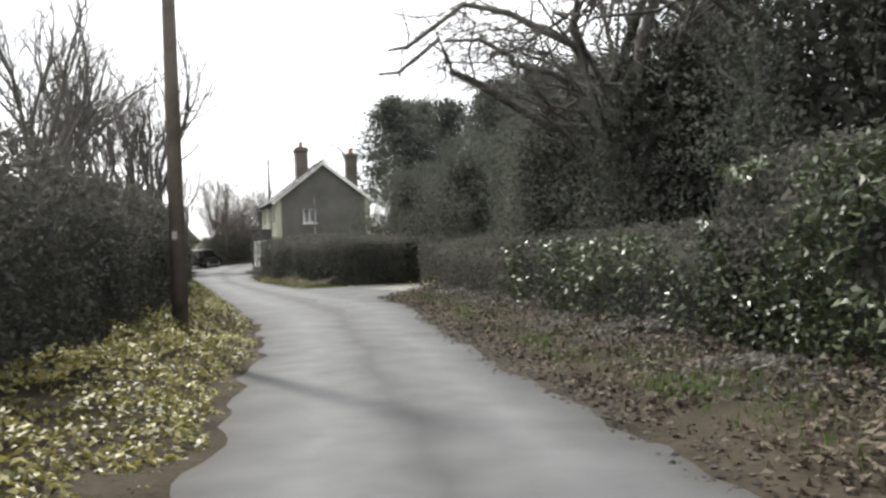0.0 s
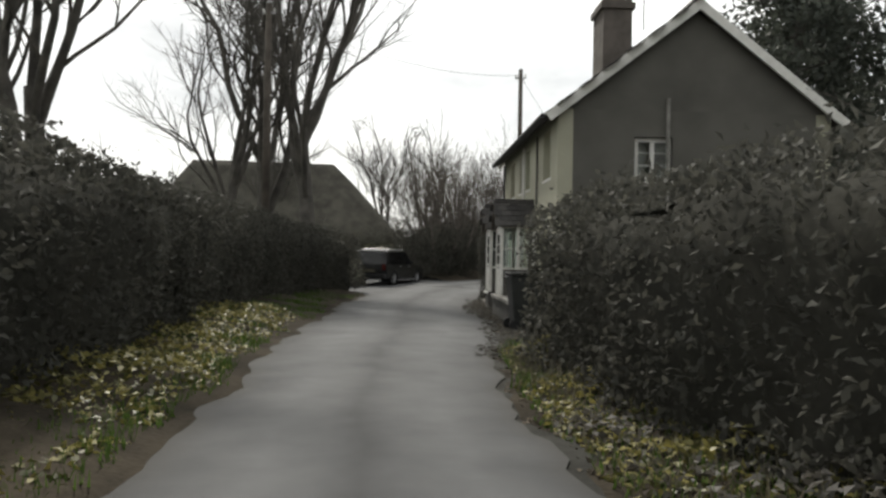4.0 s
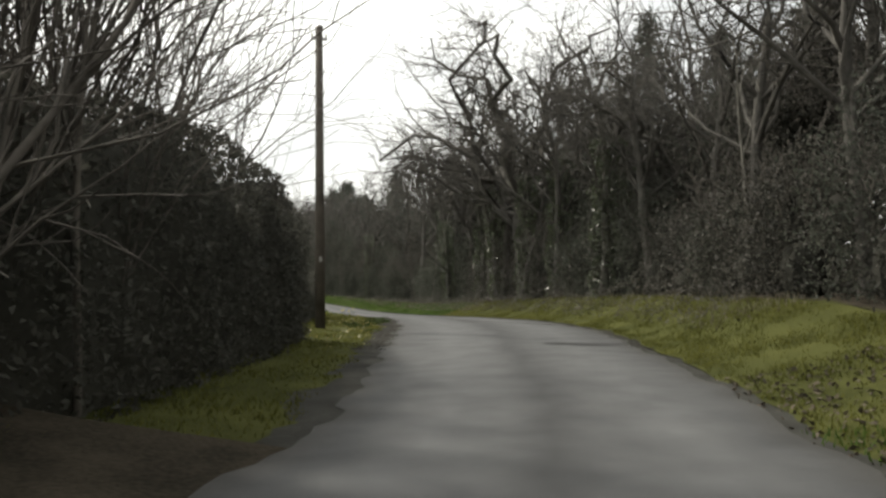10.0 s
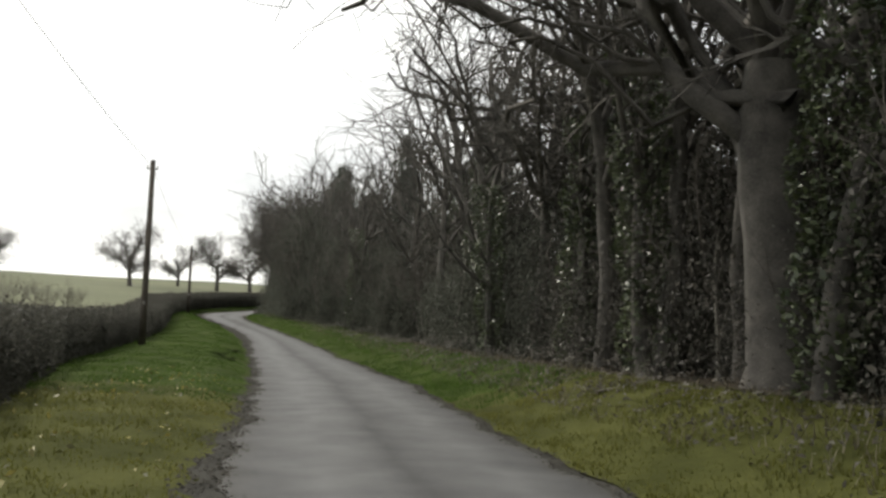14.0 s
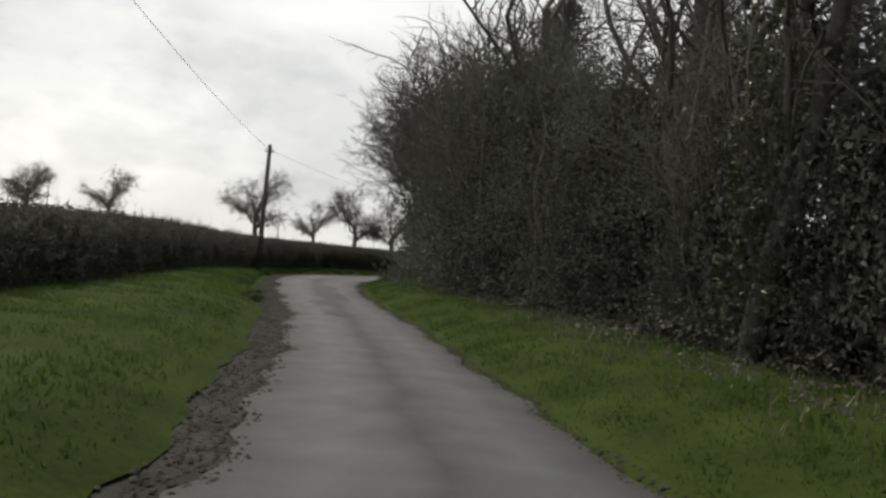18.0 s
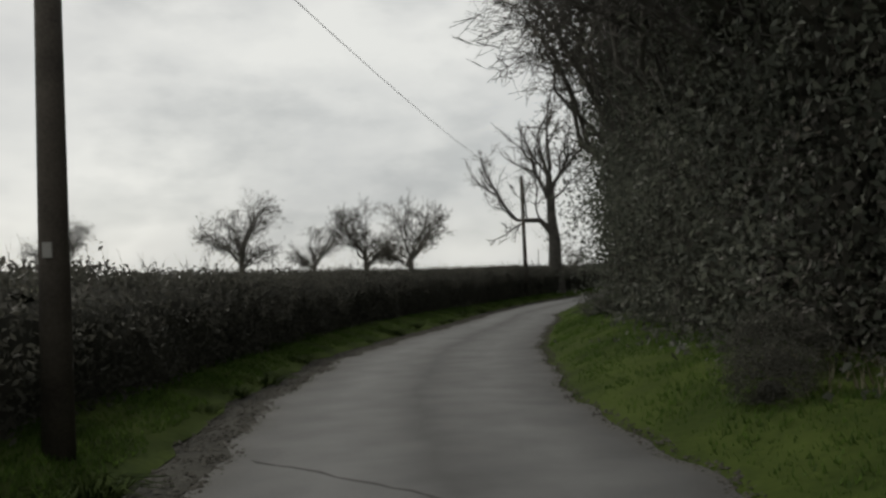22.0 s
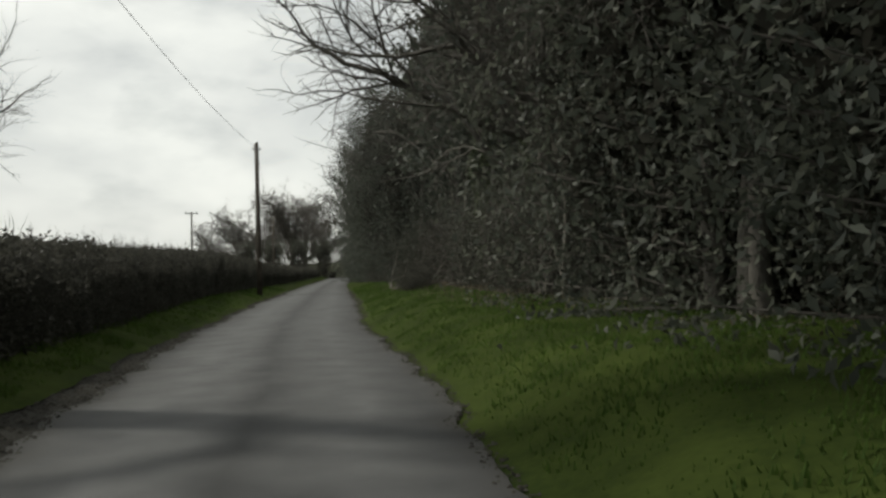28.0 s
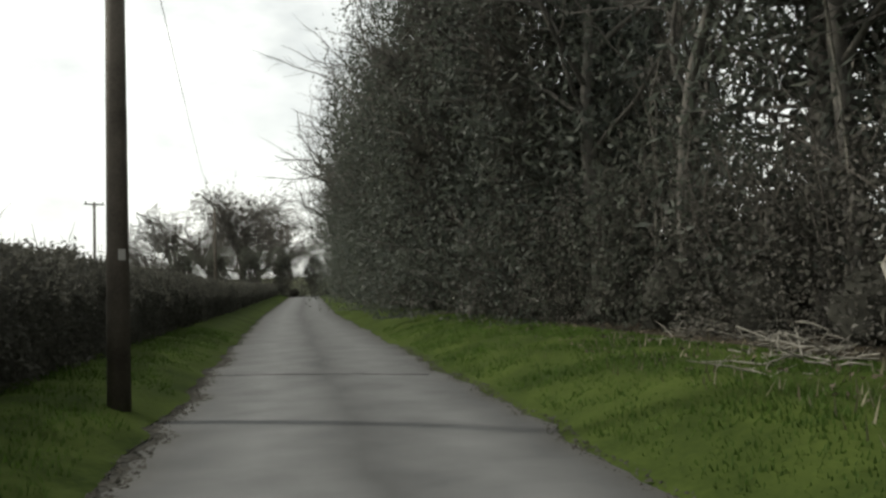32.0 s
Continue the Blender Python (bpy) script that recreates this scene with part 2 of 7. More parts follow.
WIRE = surface("cable", (0.012, 0.012, 0.012), (0.03, 0.03, 0.03), 5, 0.6, 0, 20)
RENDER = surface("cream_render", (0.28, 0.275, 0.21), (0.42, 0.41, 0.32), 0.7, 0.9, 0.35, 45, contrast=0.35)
STONE = surface("kerb_stone", (0.14, 0.135, 0.12), (0.30, 0.29, 0.27), 3, 0.9, 0.6, 35, vary=0.3)
SLATE = surface("roof_tile", (0.035, 0.033, 0.032), (0.085, 0.08, 0.075), 2, 0.7, 0.4, 30, vary=0.35)
THATCH = surface("thatch", (0.035, 0.033, 0.027), (0.085, 0.08, 0.065), 1.2, 0.95, 1.0, 40)
WHITE = surface("white_paint", (0.55, 0.54, 0.50), (0.75, 0.74, 0.70), 3, 0.5, 0.1, 40)
# darker copy of the cream render, the end wall's shade put into it
SHADED_RENDER = surface("shaded_render", (0.065, 0.063, 0.055), (0.13, 0.125, 0.11), 0.7, 0.9, 0.4, 45, contrast=0.3)
DARK_WALL = surface("dark_plinth", (0.05, 0.048, 0.045), (0.12, 0.115, 0.105), 2, 0.85, 0.5, 35)
BRICK = surface("chimney_brick", (0.055, 0.048, 0.042), (0.115, 0.1, 0.088), 3, 0.9, 0.5, 40, vary=0.3)
CLAY = surface("clay_pot", (0.16, 0.09, 0.06), (0.28, 0.17, 0.12), 4, 0.8, 0.3, 40)
ROOM = surface("room_inside", (0.02, 0.02, 0.02), (0.06, 0.055, 0.05), 1, 0.9, 0, 10)
CURTAIN = surface("curtain", (0.25, 0.24, 0.22), (0.42, 0.40, 0.37), 3, 0.9, 0.3, 30)
GLASS = glass("window_glass")
CAR_PAINT = surface("black_car_paint", (0.006, 0.006, 0.007), (0.014, 0.014, 0.015), 1, 0.25, 0, 30, spec=0.6)
CAR_GLASS = surface("tinted_glass", (0.008, 0.009, 0.01), (0.012, 0.013, 0.014), 1, 0.06, 0, 10, spec=0.8)
TYRE = surface("tyre", (0.01, 0.01, 0.01), (0.025, 0.025, 0.025), 5, 0.85, 0.3, 40)
ALLOY = surface("alloy", (0.25, 0.25, 0.26), (0.42, 0.42, 0.43), 5, 0.35, 0, 40, metal=0.8)
RED_LAMP = surface("red_lens", (0.04, 0.006, 0.005), (0.07, 0.01, 0.008), 5, 0.15, 0, 40, spec=0.6)
BLACK = surface("black_paint", (0.012, 0.012, 0.012), (0.03, 0.03, 0.03), 5, 0.5, 0.1, 40)
BIN = surface("bin_plastic", (0.018, 0.02, 0.019), (0.035, 0.037, 0.035), 3, 0.45, 0.15, 50)
YELLOW = surface("daffodil_petal", (0.55, 0.42, 0.02), (0.75, 0.62, 0.05), 5, 0.6, 0, 20, island=0.4, thin=0.3)
PALE_FLOWER = surface("pale_shrub_leaf", (0.12, 0.12, 0.09), (0.34, 0.33, 0.27), 2, 0.7, 0, 10, island=0.5, thin=0.2)


# ---- the lane's line: stations every 10 m of x, y, z ----
LINE = np.array([(2.8, -19.8, 0), (1.4, -9.9, 0), (0, 0, 0), (-1.4, 9.9, -.19), (-3.2, 19.7, -.32), (-6.3, 29.2, -.38), (-9.4, 38.7, -.29),
                 (-12.7, 48.1, -.3), (-14.9, 57.8, -.32), (-14.3, 67.7, -.07), (-11.7, 77.3, .09), (-8.8, 86.8, -.01), (-7.4, 96.7, -.29),
                 (-6.7, 106.7, -.68), (-6, 116.6, -1.05), (-5.6, 126.6, -1.26), (-5.9, 136.6, -1.26), (-6.8, 146.6, -1.16), (-7.9, 156.5, -1.05),
                 (-8.1, 166.5, -1.04), (-7.5, 176.4, -1.06), (-5.8, 186.3, -1.05), (-2.3, 195.6, -.94), (2.5, 204.4, -.78), (6.9, 213.3, -.71),
                 (11.2, 222.3, -.65), (15.9, 231.2, -.48), (20.8, 239.9, -.47), (25.8, 248.6, -.46), (30.8, 257.3, -.46), (35.8, 266, -.46)])
TAIL = LINE[-1] + np.arange(1, 9)[:, None] * np.array([[5.2, 8.6, 0.05]])
LINE = np.concatenate([LINE, TAIL])
S0 = -20.0


def spline(k):
    """Catmull-Rom through the stations; k counts stations."""
    k = np.clip(np.asarray(k, float), 0, len(LINE) - 1.001)
    i = k.astype(int)
    f = (k - i)[..., None]
    p = [LINE[np.clip(i + d, 0, len(LINE) - 1)] for d in (-1, 0, 1, 2)]
    return 0.5 * (2 * p[1] + (p[2] - p[0]) * f + (2 * p[0] - 5 * p[1] + 4 * p[2] - p[3]) * f**2 + (3 * p[1] - p[0] - 3 * p[2] + p[3]) * f**3)


def at(s, l, up=0.0):
    """The place at s metres along the lane and l metres to its right."""
    s, l = np.broadcast_arrays(np.asarray(s, float), np.asarray(l, float))
    k = (s - S0) / 10
    c, d = spline(k), spline(k + 0.05) - spline(k - 0.05)
    n = np.stack([d[..., 1], -d[..., 0]], -1) / np.hypot(d[..., 0], d[..., 1])[..., None]
    out = c.copy()
    out[..., :2] += n * l[..., None]
    out[..., 2] += up
    return out


def heading(s):
    d = spline((s - S0) / 10 + 0.05) - spline((s - S0) / 10 - 0.05)
    return math.atan2(-d[0], d[1])


DENSE_S = np.arange(-20, 355, 2.0)
DENSE = at(DENSE_S, 0.0)


def nearest(x, y):
    """Station, signed distance to the lane's line and the lane's height there."""
    x, y = np.atleast_1d(np.asarray(x, float)), np.atleast_1d(np.asarray(y, float))
    i = ((x[:, None] - DENSE[None, :, 0]) ** 2 + (y[:, None] - DENSE[None, :, 1]) ** 2).argmin(1)
    j = np.clip(i, 1, len(DENSE) - 2)
    d = DENSE[j + 1] - DENSE[j - 1]
    off = np.stack([x, y], -1) - DENSE[i, :2]
    side = np.sign(off[:, 0] * d[:, 1] - off[:, 1] * d[:, 0])
    return DENSE_S[i], side * np.hypot(off[:, 0], off[:, 1]), DENSE[i, 2]


def land(x, y):
    """Height of the ground away from the lane."""
    s, l, z = nearest(x, y)
    far = np.clip((np.abs(l) - 9) / 130, 0, 1)
    rise = np.where(s > 90, 5.0, 2.5) * far**1.2
    return z - 0.06 + rise + 0.0 * s


def land1(x, y):
    return float(land(x, y)[0])


EDGE_S = np.array([-20, 0, 14, 22, 30, 36, 40, 44, 46, 48, 50.5, 60, 62.5, 67, 70, 78, 84, 88, 95, 104, 110, 118, 130, 135, 141, 147, 152, 156, 163, 167, 175, 182, 190, 194, 198, 207, 213, 220, 225, 237, 245, 360])
EDGE_L = np.array([-0.9, -0.9, -0.9, -1.4, -1.35, -1.5, -1.65, -1.57, -1.54, -1.5, -1.3, -1.8, -2.4, -2.9, -2.5, -0.95, -1.2, -1.5, -1.2, -0.45, -0.38, -0.6, -0.95, -0.8, -0.45, -0.3, -0.3, -0.45, -0.8, -1.35, -1.95, -2, -1.2, -1.05, -1.35, -2.2, -2.2, -2.1, -2, -1.3, -1.1, -1.1])
EDGE_R = np.array([2.2, 2.2, 2.1, 2.8, 2.4, 1.3, 0.9, 1.2, 1.75, 1.95, 2.05, 1.85, 1.85, 1.9, 2.4, 2.8, 3, 3.1, 3.3, 2.9, 2.95, 3.1, 2.4, 2.35, 2.2, 2.16, 2.13, 2.1, 2.05, 1.97, 1.8, 2.06, 2.35, 2.2, 1.55, 1.35, 1.3, 1.75, 1.8, 2.4, 2.5, 2.6])


def left_edge(s):
    return np.interp(s, EDGE_S, EDGE_L) + 0.10 * np.sin(s * 1.7) * np.sin(s * 0.61 + 1) + 0.05 * np.sin(s * 4.3) + 0.04 * np.sin(s * 9.7) * np.sin(s * 2.9 + 1)


def right_edge(s):
    return np.interp(s, EDGE_S, EDGE_R) + 0.08 * np.sin(s * 1.3 + 2) * np.sin(s * 0.47) + 0.04 * np.sin(s * 3.9) + 0.035 * np.sin(s * 8.9 + 2) * np.sin(s * 3.3)


BANK_S, BANK_H = [55, 76, 84, 100, 118, 135, 150, 184, 197, 224, 238, 350], [0.2, 0.35, 0.8, 0.8, 0.7, 0.52, 0.48, 0.5, 0.66, 0.66, 0.5, 0.48]


def bank(s):
    """Height of the bank under the edge of the wood."""
    return np.interp(s, BANK_S, BANK_H)


def left_rise(s, l):
    """Height of the left verge over the lane: low at first, a bank under the hedge further on."""
    d = np.maximum(left_edge(s) - l, 0)
    past = np.maximum(d - 0.13 - np.interp(s, [132, 142, 156, 165, 215, 232], [0, 0.3, 0.4, 0.3, 0.45, 0]), 0)
    k = np.clip(d / np.maximum(left_edge(s) + 11.0, 0.1), 0, 1)
    low = np.interp(k, np.linspace(0, 1, 8), [0, 0.06, 0.16, 0.2, 0.12, 0.05, 0, 0])
    high = np.interp(past, [0, 0.25, 0.7, 1.2, 2.2, 5, 9], [0.03, 0.12, 0.27, 0.36, 0.38, 0.32, 0.2])
    w = np.interp(s, [100, 128], [0, 1])
    return low * (1 - w) + high * w


def right_rise(s, l):
    """Height of the right verge over the lane."""
    d = np.maximum(l - right_edge(s), 0)
    k = np.clip(d / np.maximum(6.0 - right_edge(s), 0.1), 0, 1)
    slope = np.interp(k, np.linspace(0, 1, 6), [0, 0.08, 0.3, 0.6, 0.85, 1.0])
    crest = np.interp(d, [0, 0.3, 0.8, 1.5, 2.6, 4], [0, 0.14, 0.5, 0.82, 0.97, 1.0])
    w = np.interp(s, [122, 150], [0, 1])
    return (slope * (1 - w) + crest * w) * bank(s)


# ---- mesh helpers ----
def mesh_of(name, verts, quads, material, smooth=False):
    """A mesh from arrays: quads holds rows of three or four indices."""
    me = bpy.data.meshes.new(name)
    verts, quads = np.asarray(verts, np.float32), np.asarray(quads, np.int32)
    n, k = quads.shape
    me.vertices.add(len(verts))
    me.vertices.foreach_set("co", verts.ravel())
    me.loops.add(n * k)
    me.loops.foreach_set("vertex_index", quads.ravel())
    me.polygons.add(n)
    me.polygons.foreach_set("loop_start", np.arange(0, n * k, k, dtype=np.int32))
    me.polygons.foreach_set("loop_total", np.full(n, k, np.int32))
    if smooth:
        me.polygons.foreach_set("use_smooth", np.ones(n, bool))
    me.materials.append(material)
    me.update(calc_edges=True)
    return me


def empty(name, x=0.0, y=0.0, z=0.0, rz=0.0, label="", category="", group=""):
    ob = new(name)
    ob.empty_display_size = 0.2
    ob.matrix_basis = pose(x, y, z, 0, 0, rz)
    return tagged(ob, label, category, group)


def mesh_part(name, me, parent=None, label="", kind=""):
    ob = new(name, me)
    ob.parent = parent
    return tagged(ob, label, kind=kind)


def part(name, bm, material, parent=None, label="", smooth=False):
    """Links a bmesh as one mesh object under a thing or a part."""
    me = bpy.data.meshes.new(name)
    bm.to_mesh(me)
    bm.free()
    me.materials.append(material)
    if smooth:
        me.polygons.foreach_set("use_smooth", [True] * len(me.polygons))
    return mesh_part(name, me, parent, label)


def box(x0, y0, z0, x1, y1, z1, bevel=0.0, bm=None):
    bm = bm or bmesh.new()
    made = bmesh.ops.create_cube(bm, size=1)["verts"]
    bmesh.ops.scale(bm, vec=(x1 - x0, y1 - y0, z1 - z0), verts=made)
    bmesh.ops.translate(bm, vec=((x0 + x1) / 2, (y0 + y1) / 2, (z0 + z1) / 2), verts=made)
    if bevel:
        bmesh.ops.bevel(bm, geom=list({e for v in made for e in v.link_edges}), offset=bevel, segments=2, affect="EDGES", profile=0.6)
    return bm


def tube(a, b, r0, r1, sides=10, bm=None, caps=True):
    """A tapered round bar from a to b."""
    bm = bm or bmesh.new()
    a, b = Vector(a), Vector(b)
    turn = (b - a).to_track_quat("Z", "Y").to_matrix().to_4x4()
    bmesh.ops.create_cone(bm, cap_ends=caps, segments=sides, radius1=r0, radius2=r1, depth=(b - a).length, matrix=Matrix.Translation((a + b) / 2) @ turn)
    return bm


def prism(outline, y0, y1, bm=None):
    """An x-z outline drawn out from y0 to y1."""
    bm = bm or bmesh.new()
    f = [bm.verts.new((x, y0, z)) for x, z in outline]
    g = [bm.verts.new((x, y1, z)) for x, z in outline]
    bm.faces.new(f)
    bm.faces.new(g[::-1])
    for i in range(len(f)):
        j = (i + 1) % len(f)
        bm.faces.new((f[j], f[i], g[i], g[j]))
    bmesh.ops.recalc_face_normals(bm, faces=bm.faces)
    return bm


class Sticks:
    """Gathers tapered branches and leaves as arrays."""

    def __init__(self, seed):
        self.rng, self.v, self.f, self.n = np.random.default_rng(seed), [], [], 0
        self.tips, self.least = [], 0.0

    def limb(self, pts, radii, sides):
        pts, radii = np.asarray(pts, float), np.maximum(np.asarray(radii, float), self.least)
        d = np.gradient(pts, axis=0)
        d /= np.linalg.norm(d, axis=1)[:, None] + 1e-9
        ref = np.where(np.abs(d[:, 2:3]) > 0.8, [[1.0, 0, 0]], [[0, 0, 1.0]])
        u = np.cross(d, ref)
        u /= np.linalg.norm(u, axis=1)[:, None] + 1e-9
        w = np.cross(d, u)
        a = np.arange(sides) / sides * 2 * np.pi
        ring = pts[:, None] + radii[:, None, None] * (np.cos(a)[None, :, None] * u[:, None] + np.sin(a)[None, :, None] * w[:, None])
        m = len(pts)
        base = self.n + np.arange(m - 1)[:, None] * sides
        i, j = np.arange(sides)[None], (np.arange(sides)[None] + 1) % sides
        self.f.append(np.stack([base + i, base + j, base + sides + j, base + sides + i], -1).reshape(-1, 4))
        self.v.append(ring.reshape(-1, 3))
        self.n += m * sides

    def grow(self, start, way, length, r, level, plan):
        """plan: per level (children, angle, length ratio, wobble, lift, sides, steps)."""
        rng = self.rng
        kids, angle, ratio, wobble, lift, sides, steps = plan[level]
        pts, p, d = [np.array(start, float)], np.array(start, float), np.array(way, float)
        for _ in range(steps):
            d = d + rng.normal(0, wobble, 3) + np.array([0, 0, lift])
            d /= np.linalg.norm(d)
            p = p + d * length / steps
            pts.append(p)
        last = level + 1 >= len(plan)
        self.limb(pts, np.linspace(r, r * (0.25 if last else 0.5), steps + 1), sides)
        pts = np.array(pts)
        if last:
            self.tips.append(pts[-1])
            return
        for c in range(kids):
            k = rng.uniform(0.3, 1.0) if c else 1.0
            q = pts[0] + (pts[-1] - pts[0]) * 0
            i = min(int(k * steps), steps - 1)
            q = pts[i] + (pts[i + 1] - pts[i]) * (k * steps - i)
            w = pts[i + 1] - pts[i]
            w /= np.linalg.norm(w)
            side = np.cross(w, rng.normal(0, 1, 3))
            side /= np.linalg.norm(side) + 1e-9
            a = angle * rng.uniform(0.6, 1.3) * (0.5 if c == 0 else 1)
            rr = r * (0.62 if c == 0 else 0.42) * rng.uniform(0.8, 1.1)
            self.grow(q, w * math.cos(a) + side * math.sin(a), length * ratio * rng.uniform(0.7, 1.2), rr, level + 1, plan)

    def mesh(self, name, material):
        return mesh_of(name, np.concatenate(self.v), np.concatenate(self.f), material, True)


def leaves(name, centres, size, material, seed, flat=0.0, droop=0.35, wide=0.5):
    """Small folded leaves round the given points."""
    rng = np.random.default_rng(seed)
    c = np.asarray(centres, float)
    n = len(c)
    a = rng.normal(0, 1, (n, 3))
    a[:, 2] *= 1 - flat
    a /= np.linalg.norm(a, axis=1)[:, None]
    b = np.cross(a, rng.normal(0, 1, (n, 3)) * (1, 1, 1 + 4 * flat))
    b /= np.linalg.norm(b, axis=1)[:, None] + 1e-9
    up = np.cross(a, b)
    z = size * rng.uniform(0.6, 1.3, (n, 1))
    quad = np.stack([c - a * z, c - b * z * wide + up * z * droop, c + a * z, c + b * z * wide + up * z * droop], 1)
    return mesh_of(name, quad.reshape(-1, 3), np.arange(4 * n).reshape(-1, 4), material)


def strip(name, s, inner, outer, up, material, cols=6, label="", bump=0.0, seed=1, lift=None, grow=None):
    """A ground strip along the lane between two offsets; up and lift give its height at the inner and along the width."""
    rng = np.random.default_rng(seed)
    k = np.linspace(0, 1, cols)
    l = inner[:, None] * (1 - k) + outer[:, None] * k
    v = at(np.repeat(s[:, None], cols, 1), l)
    v[..., 2] += up
    if callable(lift):
        v[..., 2] += lift(np.repeat(s[:, None], cols, 1), l)
    elif lift is not None:
        v[..., 2] += np.interp(k, np.linspace(0, 1, len(lift)), lift)[None] * (1.0 if grow is None else grow[:, None])
    if bump:
        v[..., 2] += rng.normal(0, bump, l.shape) * (np.sin(k * np.pi) ** 0.5 + 0.05)
    m = len(s)
    i, j = np.meshgrid(np.arange(m - 1), np.arange(cols - 1), indexing="ij")
    q = np.stack([i * cols + j, i * cols + j + 1, (i + 1) * cols + j + 1, (i + 1) * cols + j], -1).reshape(-1, 4)
    me = mesh_of(name, v.reshape(-1, 3), q, material, True)
    me.attributes.new("across", "FLOAT", "POINT").data.foreach_set("value", np.tile(k, m).astype(np.float32))
    return tagged(new(name, me), label, kind="structure")


# ---- ground, lane and verges ----
def ground_sheet():
    step = np.r_[np.arange(-90, 131, 5.0)]
    far = np.array([160, 220, 320, 500, 900, 1600, 3000.0])
    xs = np.r_[-far[::-1] - 0, step, far + 0]
    ys = np.r_[-far[::-1], np.arange(-90, 361, 5.0), far[2:] + 120]
    xs, ys = np.unique(xs), np.unique(ys)
    gx, gy = np.meshgrid(xs, ys, indexing="ij")
    z = land(gx.ravel(), gy.ravel())
    s, l, zr = nearest(gx.ravel(), gy.ravel())
    z = np.where(np.abs(l) < 13, zr - 0.35, z)
    v = np.stack([gx.ravel(), gy.ravel(), z], -1)
    ny = len(ys)
    i, j = np.meshgrid(np.arange(len(xs) - 1), np.arange(ny - 1), indexing="ij")
    q = np.stack([i * ny + j, (i + 1) * ny + j, (i + 1) * ny + j + 1, i * ny + j + 1], -1).reshape(-1, 4)
    tagged(new("ground", mesh_of("ground", v, q, FIELD, True)), "rough green pasture rolling away to the horizon", kind="structure")


ground_sheet()
LS = np.arange(-20, 350, 0.25)
lane_crown = [0.0, 0.02, 0.035, 0.035, 0.02, 0.0]
strip("road", LS, left_edge(LS), right_edge(LS), 0.0, LANE, 9, "narrow worn grey asphalt country lane with pale wheel tracks", 0.0006, 3, lane_crown)
# muddy margins
mud_w = 0.45 + 0.25 * np.sin(LS * 0.35) + 0.2 * np.sin(LS * 1.9) * np.sin(LS * 0.23)
mud_l = np.clip(mud_w + np.where((LS > 17) & (LS < 24), 0.3, 0) + np.where((LS > 150) & (LS < 215), 0.35, 0), 0.15, 1.4)
strip("left_margin", LS, left_edge(LS) - mud_l - 1.0, left_edge(LS) + 0.05, -0.012, MUD, 9, "muddy crumbling edge of the lane", 0.008, 4, [-0.1, -0.04, 0.0, 0.0])
cut = LS[(LS < 24.5)]
rest = LS[(LS > 31.5)]
for piece, seed in ((cut, 5), (rest, 6)):
    w = np.clip(0.4 + 0.2 * np.sin(piece * 0.41 + 1) + 0.15 * np.sin(piece * 2.3), 0.15, 0.9) + np.where(piece < 40, 0.5, 0)
    strip("right_margin", piece, right_edge(piece) - 0.05, right_edge(piece) + w + 0.8, np.where(piece > 130, -0.04, -0.012)[:, None], MUD, 9, "muddy crumbling edge of the lane", 0.008, seed, [0.0, -0.03, -0.08, -0.12])

# verges: grass from s = 78 on, banks of leaves and brambles before
for gl, turf, seed in ((np.arange(76, 114.1, 0.5), OLIVE_TURF, 7), (np.arange(114, 350, 0.5), GRASS_SOIL, 17)):
    inner = left_edge(gl) - 0.15 - np.interp(gl, [132, 142, 156, 165, 215, 232], [0, 0.3, 0.4, 0.3, 0.45, 0])
    strip("left_verge", gl, inner, np.full(len(gl), -11.0), -0.035, turf, 24, "uneven green grass verge and low bank", 0.014, seed, left_rise)
for gr, turf, seed in ((np.arange(62, 114.1, 0.5), OLIVE_TURF, 8), (np.arange(114, 350, 0.5), GRASS_SOIL, 18)):
    strip("right_verge", gr, right_edge(gr) + np.where(gr > 130, -0.03, 0.2), np.full(len(gr), 6.0), -0.035, turf, 18, "green grass verge rising to the wood", 0.014, seed, right_rise)
gr = np.arange(62, 350, 0.5)
strip("woodland_floor", gr, np.full(len(gr), 5.9), np.full(len(gr), 40.0), -0.04, LITTER, 18, "brown leaf litter on the woodland floor", 0.08, 9, [1.0, 1.0], bank(gr))
for bl in (np.arange(-20, 62, 0.5), np.arange(70.5, 77, 0.5)):
    strip("left_bank", bl, left_edge(bl) + 0.1, np.full(len(bl), -10.0), -0.02, LITTER, 12, "earth bank with dead leaves under the hedge", 0.03, 10, [0, 0.22, 0.42, 0.5, 0.5, 0.45, 0.4])
br = np.arange(-20, 26, 0.5)
strip("right_bank", br, right_edge(br) - 0.1, np.full(len(br), 16.0), -0.02, LITTER, 14, "bank of brown dead leaves beside the lane", 0.04, 11, [0, 0.12, 0.22, 0.3, 0.3, 0.3, 0.3])
bh = np.arange(31.5, 64, 0.5)
strip("house_garden", bh, right_edge(bh) - 0.1, np.full(len(bh), 16.0), -0.03, LITTER, 14, "mossy garden ground round the cottage", 0.03, 12, [0, 0.1, 0.15, 0.15])

